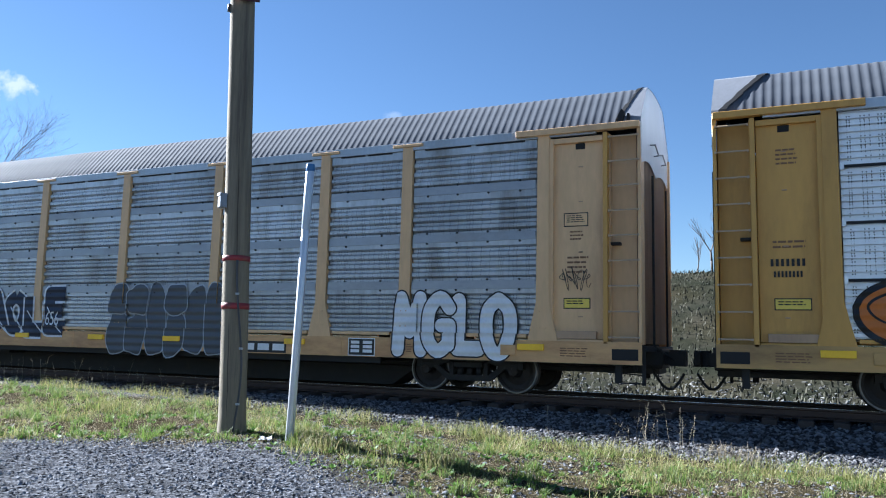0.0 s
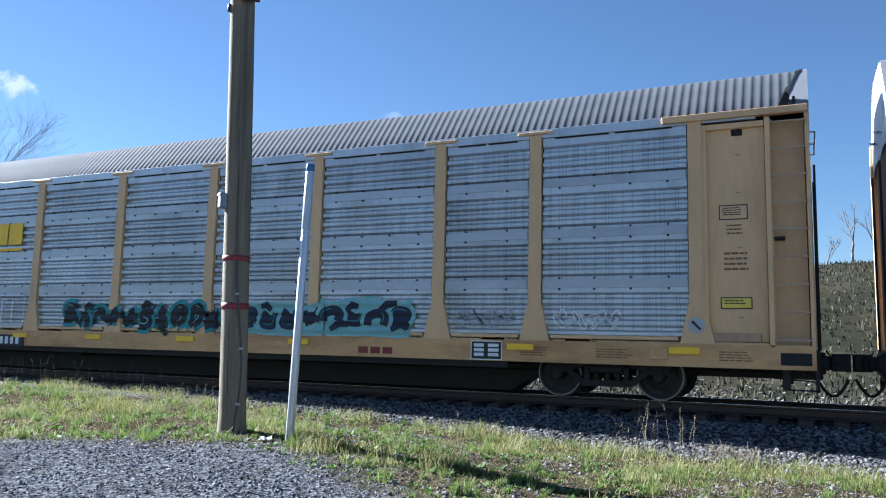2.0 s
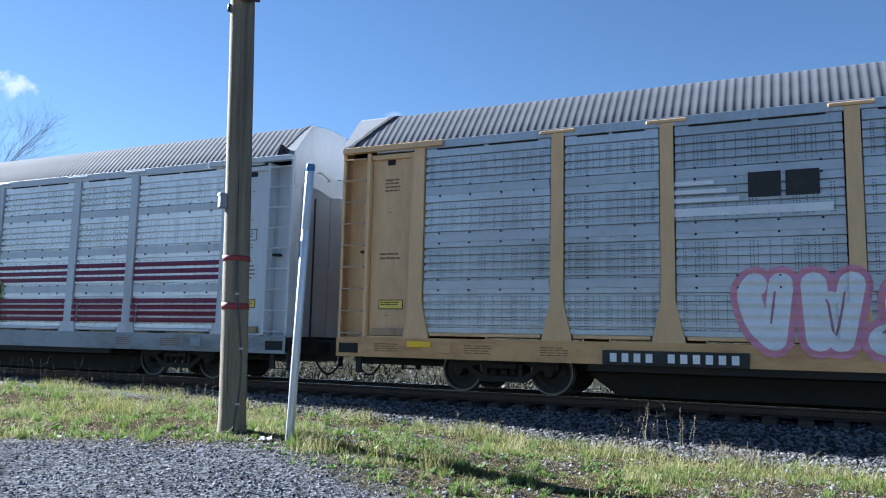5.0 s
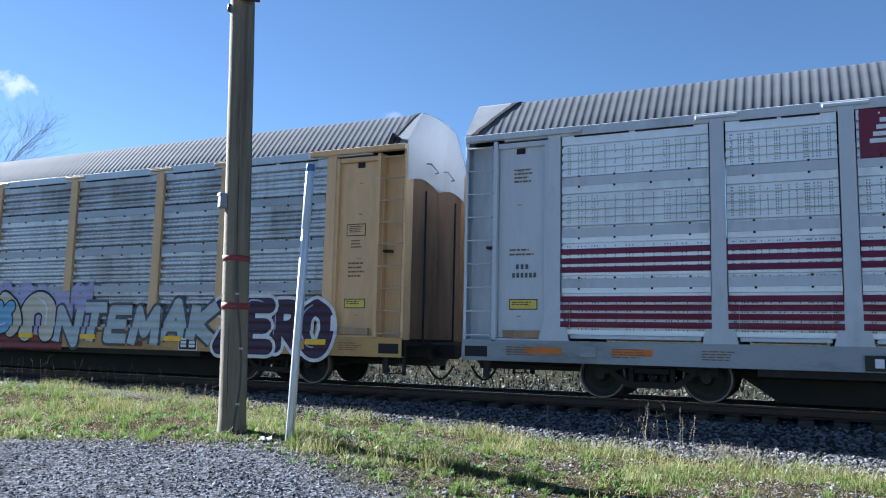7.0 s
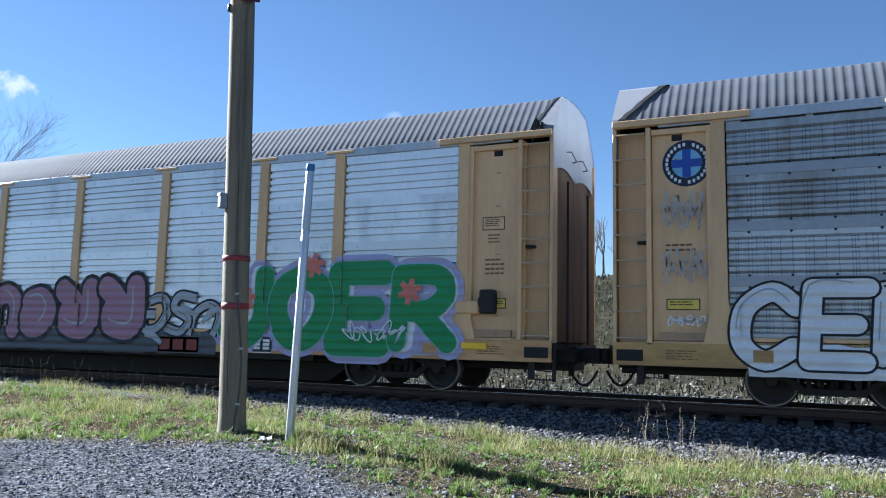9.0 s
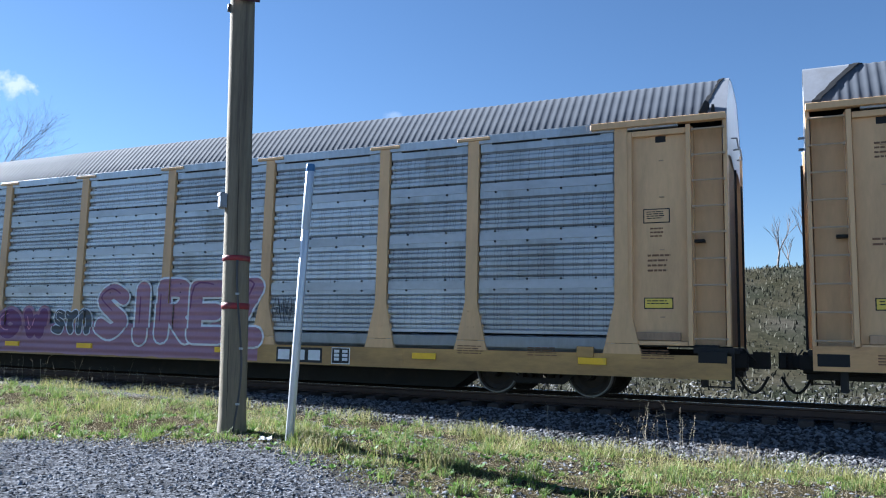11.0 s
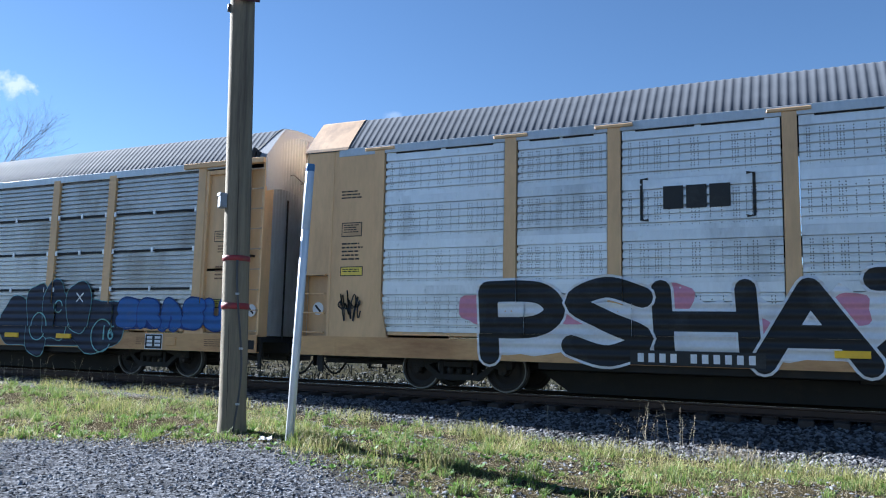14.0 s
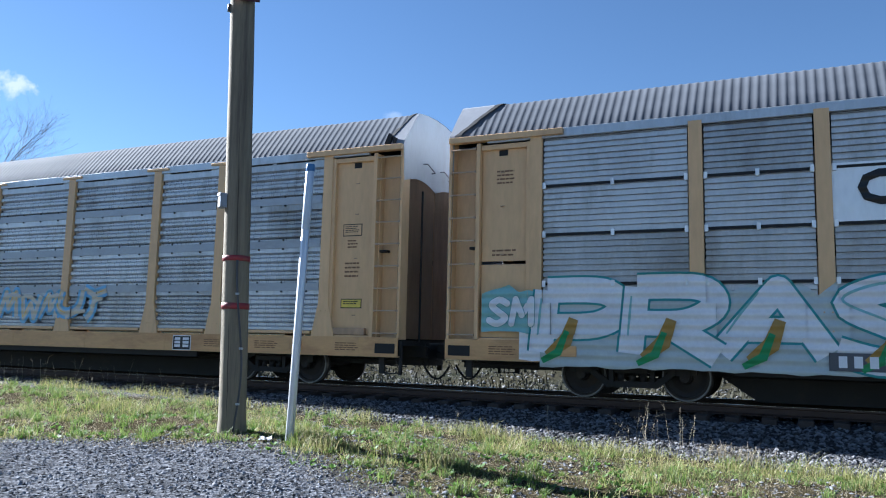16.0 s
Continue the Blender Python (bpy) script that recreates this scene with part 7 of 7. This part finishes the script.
def art_j(car):
    wild(car, at((-0.2, 3.6, 0.80, 2.10)), 5, ("black", "smoke", "silver"), 72, 0.10, 0.03, "thin black lines round the lettering", 0)
    letters(car, "WH", at((0.20, 3.40, 0.92, 2.20)), 0.27, 0.045, ("black", "white"), overlap=0.05, label="white block lettering with black shadow", start=3, rounded=False, uneven=0.02, slant=-0.08)
    letters(car, "VUENO", at((-3.75, -0.85, 0.62, 2.05)), 0.25, 0.05, ("navy", "pale_grey", "white"), overlap=0.13, label="pale grey bubble lettering outlined in navy", uneven=0.18)
    backing(car, at((-12.3, -3.9, 0.76, 1.25)), "white", 74, "white ground under the lettering")
    backing(car, at((-11.9, -4.0, 0.66, 2.05)), "pale_grey", 79, "pale ground behind the lettering", 1, 0.12)
    letters(car, "PRASE", at((-12.0, -3.9, 0.66, 2.42)), 0.42, 0.04, ("teal", "white", "pale_teal"), overlap=0.24, label="white lettering with teal and ochre shadows", start=2, rounded=False, slant=0.1, uneven=0.08)
    for x in (-11.3, -9.6, -7.9, -6.2, -4.6):
        lay(car, "graffiti_shade", *stroke([(x - 0.45, 0.75), (x - 0.12, 1.02), (x + 0.02, 1.42)], 0.24, True), P["ochre"], 9, "ochre shading")
        lay(car, "graffiti_shade", *stroke([(x - 0.55, 0.66), (x - 0.25, 0.82), (x - 0.1, 1.2)], 0.14, True), P["green"], 10, "green shading")
    backing(car, at((-13.05, -11.95, 1.25, 2.05)), "pale_teal", 80, "teal cloud on the side door", 1, 0.12)
    letters(car, "SM", at((-12.95, -12.0, 1.36, 1.98)), 0.12, 0.01, ("teal", "white"), overlap=0.02, start=3, slant=0.1)
    x0, x1, z0, z1 = at((-7.1, -4.45, 3.10, 4.06))
    plate(car, x0, x1, z0, z1, FACE - 0.04, M["zinc_white"], NEAR, "name_panel", "whitewashed panel with a black mark")
    y = -FACE + 0.030
    zt, zb = z1 - 0.20, z0 + 0.32
    path = [(x0 + 1.15, zt), (x0 + 0.70, zt), (x0 + 0.52, zt - 0.07), (x0 + 0.46, (zt + zb) / 2), (x0 + 0.52, zb + 0.07), (x0 + 0.70, zb), (x0 + 1.05, zb), (x0 + 1.22, zb + 0.05), (x0 + 1.28, zb + 0.14), (x0 + 1.30, zt), (x0 + 1.42, zt), (x0 + 1.85, zb), (x0 + 1.98, zb), (x0 + 2.0, zt + 0.05)]
    v, f = stroke(path, 0.13)
    lay(car, "firm_mark", v, f, P["ink"], 3, "black looping line mark")
    for x, z, w, h, k in ((6.1, 1.35, 1.3, 1.25, 1), (6.9, 1.45, 1.0, 1.75, 3), (7.5, 1.62, 0.9, 1.5, 5), (8.3, 1.75, 0.85, 1.25, 7), (9.0, 1.3, 1.7, 1.35, 2), (7.9, 1.15, 2.4, 0.8, 1)):
        r = random.Random(int(x * 10))
        lay(car, "graffiti_outline", *polygon(blob_outline(x, z + DZ, w, h, r, 0.018, 30, 0.85)), P["pale_teal"], k)
        r = random.Random(int(x * 10))
        lay(car, "graffiti", *polygon(blob_outline(x, z + DZ, w, h, r, 0.0, 30, 0.85)), P["navy"], k + 1, "black bubble lettering with thin teal lines")
    for x, z, rad in ((6.95, 1.25, 0.30), (7.6, 1.75, 0.13), (9.2, 1.05, 0.34)):
        ring = [(x + rad * math.cos(0.25 * i), z + DZ + 1.15 * rad * math.sin(0.25 * i)) for i in range(24)]
        lay(car, "graffiti_line", *stroke(ring, 0.03), P["pale_teal"], 10)
    letters(car, "X", at((8.2, 8.45, 1.85, 2.1)), 0.03, 0.002, ("silver", "white"), start=9, glint=False)
    word(car, "16", at((9.25, 9.6, 0.95, 1.3)), ((0.0, "pale_teal"),), start=10)
    backing(car, at((9.67, 12.1, 1.20, 1.50)), "deep_blue", 77, "faded deep blue ground", ragged=0.16)
    bubbles(car, at((9.6, 13.0, 1.16, 1.98)), 5, "deep_blue", "blue", "deep_blue", 78, 0.03, "soft blue lettering", 2, inner=False)
    round_sign(car, 13.52, 1.55, FACE - 0.10, "white")
    number_plate_bars(car, (-7.2, -4.7, 0.76, 1.04), seed=11, mat="smoke")
    owner_mark(car, (4.6, 5.4, 0.77, 1.0), "brick")
    stencil_plate(car, (10.6, 11.1, 0.78, 1.10))
    common_marks(car, (7.9, 6.0, 2.7, -0.2, -3.3))


def art_k(car):
    wild(car, at((1.95, 5.64, 1.22, 2.36)), 5, ("sky_blue", "cream", "yellow"), 81, 0.14, 0.08, "faded yellow and light blue lettering")
    stencil_plate(car, (8.0, 8.5, 0.78, 1.08))
    common_marks(car, ())


def art_a(car):
    bubbles(car, at((-11.75, -7.6, 1.10, 2.20)), 3, "black", "orange", "black", 91, 0.10, "orange lettering outlined in black")
    character_bars(car, -12.95, -12.4, 2.30, 2.42, FACE - 0.094, (7,), F["ink"])
    character_bars(car, -12.9, -12.45, 2.12, 2.22, FACE - 0.094, (8,), F["ink"])
    common_marks(car, (-12.0,))


RUN = (
    dict(label="bright yellow autorack railcar with pale perforated sheets", frame="yellow", sill="sill_yellow", sheet="zinc_white", kind="slatted", ends=("plain", "plain"), art=(art_a,), seed=1),
    dict(label="tan autorack railcar with weathered grey sheets, shield emblem and graffiti", frame="tan", sill="sill_rust", sheet="zinc_dark", kind="ribbed", ends=("plain", "plain"), art=(art_b,), seed=2),
    dict(label="tan autorack railcar with grey sheets, yellow mark and teal graffiti", frame="tan", sill="sill_rust", sheet="zinc_mid", kind="ribbed", ends=("plain", "plain"), art=(art_c,), seed=3),
    dict(label="tan autorack railcar with grey sheets and pink and red graffiti", frame="tan", sill="sill_rust", sheet="zinc_mid", kind="stamped", ends=("plain", "plain"), art=(art_d,), seed=4, laps="lap", door="tan"),
    dict(label="pale grey autorack railcar with maroon stripes and huge navy graffiti", frame="white_frame", sill="sill_white", sheet="zinc_white", kind="stamped", ends=("plain", "plain"), art=(art_e,), seed=5, laps="white_frame", door="white_frame"),
    dict(label="tan autorack railcar with dark grey sheets, covered in white graffiti", frame="tan", sill="sill_yellow", sheet="zinc_dark", kind="ribbed", ends=("plain", "plain"), art=(art_f,), seed=6),
    dict(label="tan autorack railcar with pale sheets and green and pink graffiti", frame="tan", sill="sill_rust", sheet="zinc_light", kind="stamped", ends=("plain", "plain"), art=(art_g,), seed=7, punched=False),
    dict(label="tan autorack railcar with blue-grey sheets and mauve graffiti", frame="tan", sill="sill_yellow", sheet="zinc_mid", kind="ribbed", ends=("plain", "plain"), art=(art_h,), seed=8, low=0.20),
    dict(label="tan autorack railcar with pale sheets, rounded ends and black graffiti", frame="tan", sill="sill_rust", sheet="zinc_light", kind="stamped", ends=("round", "round"), art=(art_i,), seed=9, door="zinc_mid"),
    dict(label="tan autorack railcar with slatted grey sheets, teal and white graffiti", frame="tan", sill="sill_rust", sheet="zinc_dark", kind="slatted", ends=("ribbed", "ribbed"), art=(art_j,), seed=10, punched=False, door="zinc_light"),
    dict(label="tan autorack railcar with weathered grey sheets and a faded tag", frame="tan", sill="sill_rust", sheet="zinc_dark", kind="ribbed", ends=("plain", "plain"), art=(art_k,), seed=11),
)
SLACK = (0.16, 0.0, -0.07, -0.10, -0.33, -0.58, -0.64, -0.80, -1.04, -1.10, -1.08)
PITCH_OF_CARS = 28.65
CARS = [build_car(spec) for spec in RUN]

# small unevenness of the run at single moments, in metres
UNEVEN = {1.0: 0.21, 1.5: -0.05, 2.0: -0.04, 2.5: 0.05, 8.0: 0.08, 8.5: 0.06}


def travelled(t):
    """How far the train's second car has come, in metres along the track."""
    return -16.347 + 15.71 * t + 0.011 * t * t + UNEVEN.get(round(t, 3), 0.0)


def motions():
    """The train runs past; each car keeps its place in it, and its wheels roll while they pass the viewer."""
    times = [i * 0.5 for i in range(33)]
    for k, car in enumerate(CARS):
        walk(car, [(t, pose(travelled(t) - (k - 1) * PITCH_OF_CARS + SLACK[k], 0, 0)) for t in times])
    index = {car: k for k, car in enumerate(CARS)}
    for car, ws, x in WHEELS:
        k = index[car]
        rows = []
        turn = 0.0
        last_at = None
        for f in range(0, 481):
            t = f / FPS
            s = -16.347 + 15.71 * t + 0.011 * t * t - (k - 1) * PITCH_OF_CARS + SLACK[k] + x
            if -34 < s < 8:
                if last_at is not None:
                    turn += (s - last_at) / 0.424
                rows.append((t, Matrix.Translation((x, 0, 0.424)) @ Matrix.Rotation(turn, 4, "Y")))
                last_at = s
        if len(rows) > 1:
            if rows[0][0] > 0.1:
                rows = [(0.0, rows[0][1])] + rows
            if rows[-1][0] < 15.95:
                rows = rows + [(16.0, rows[-1][1])]
            walk(ws, rows)


motions()
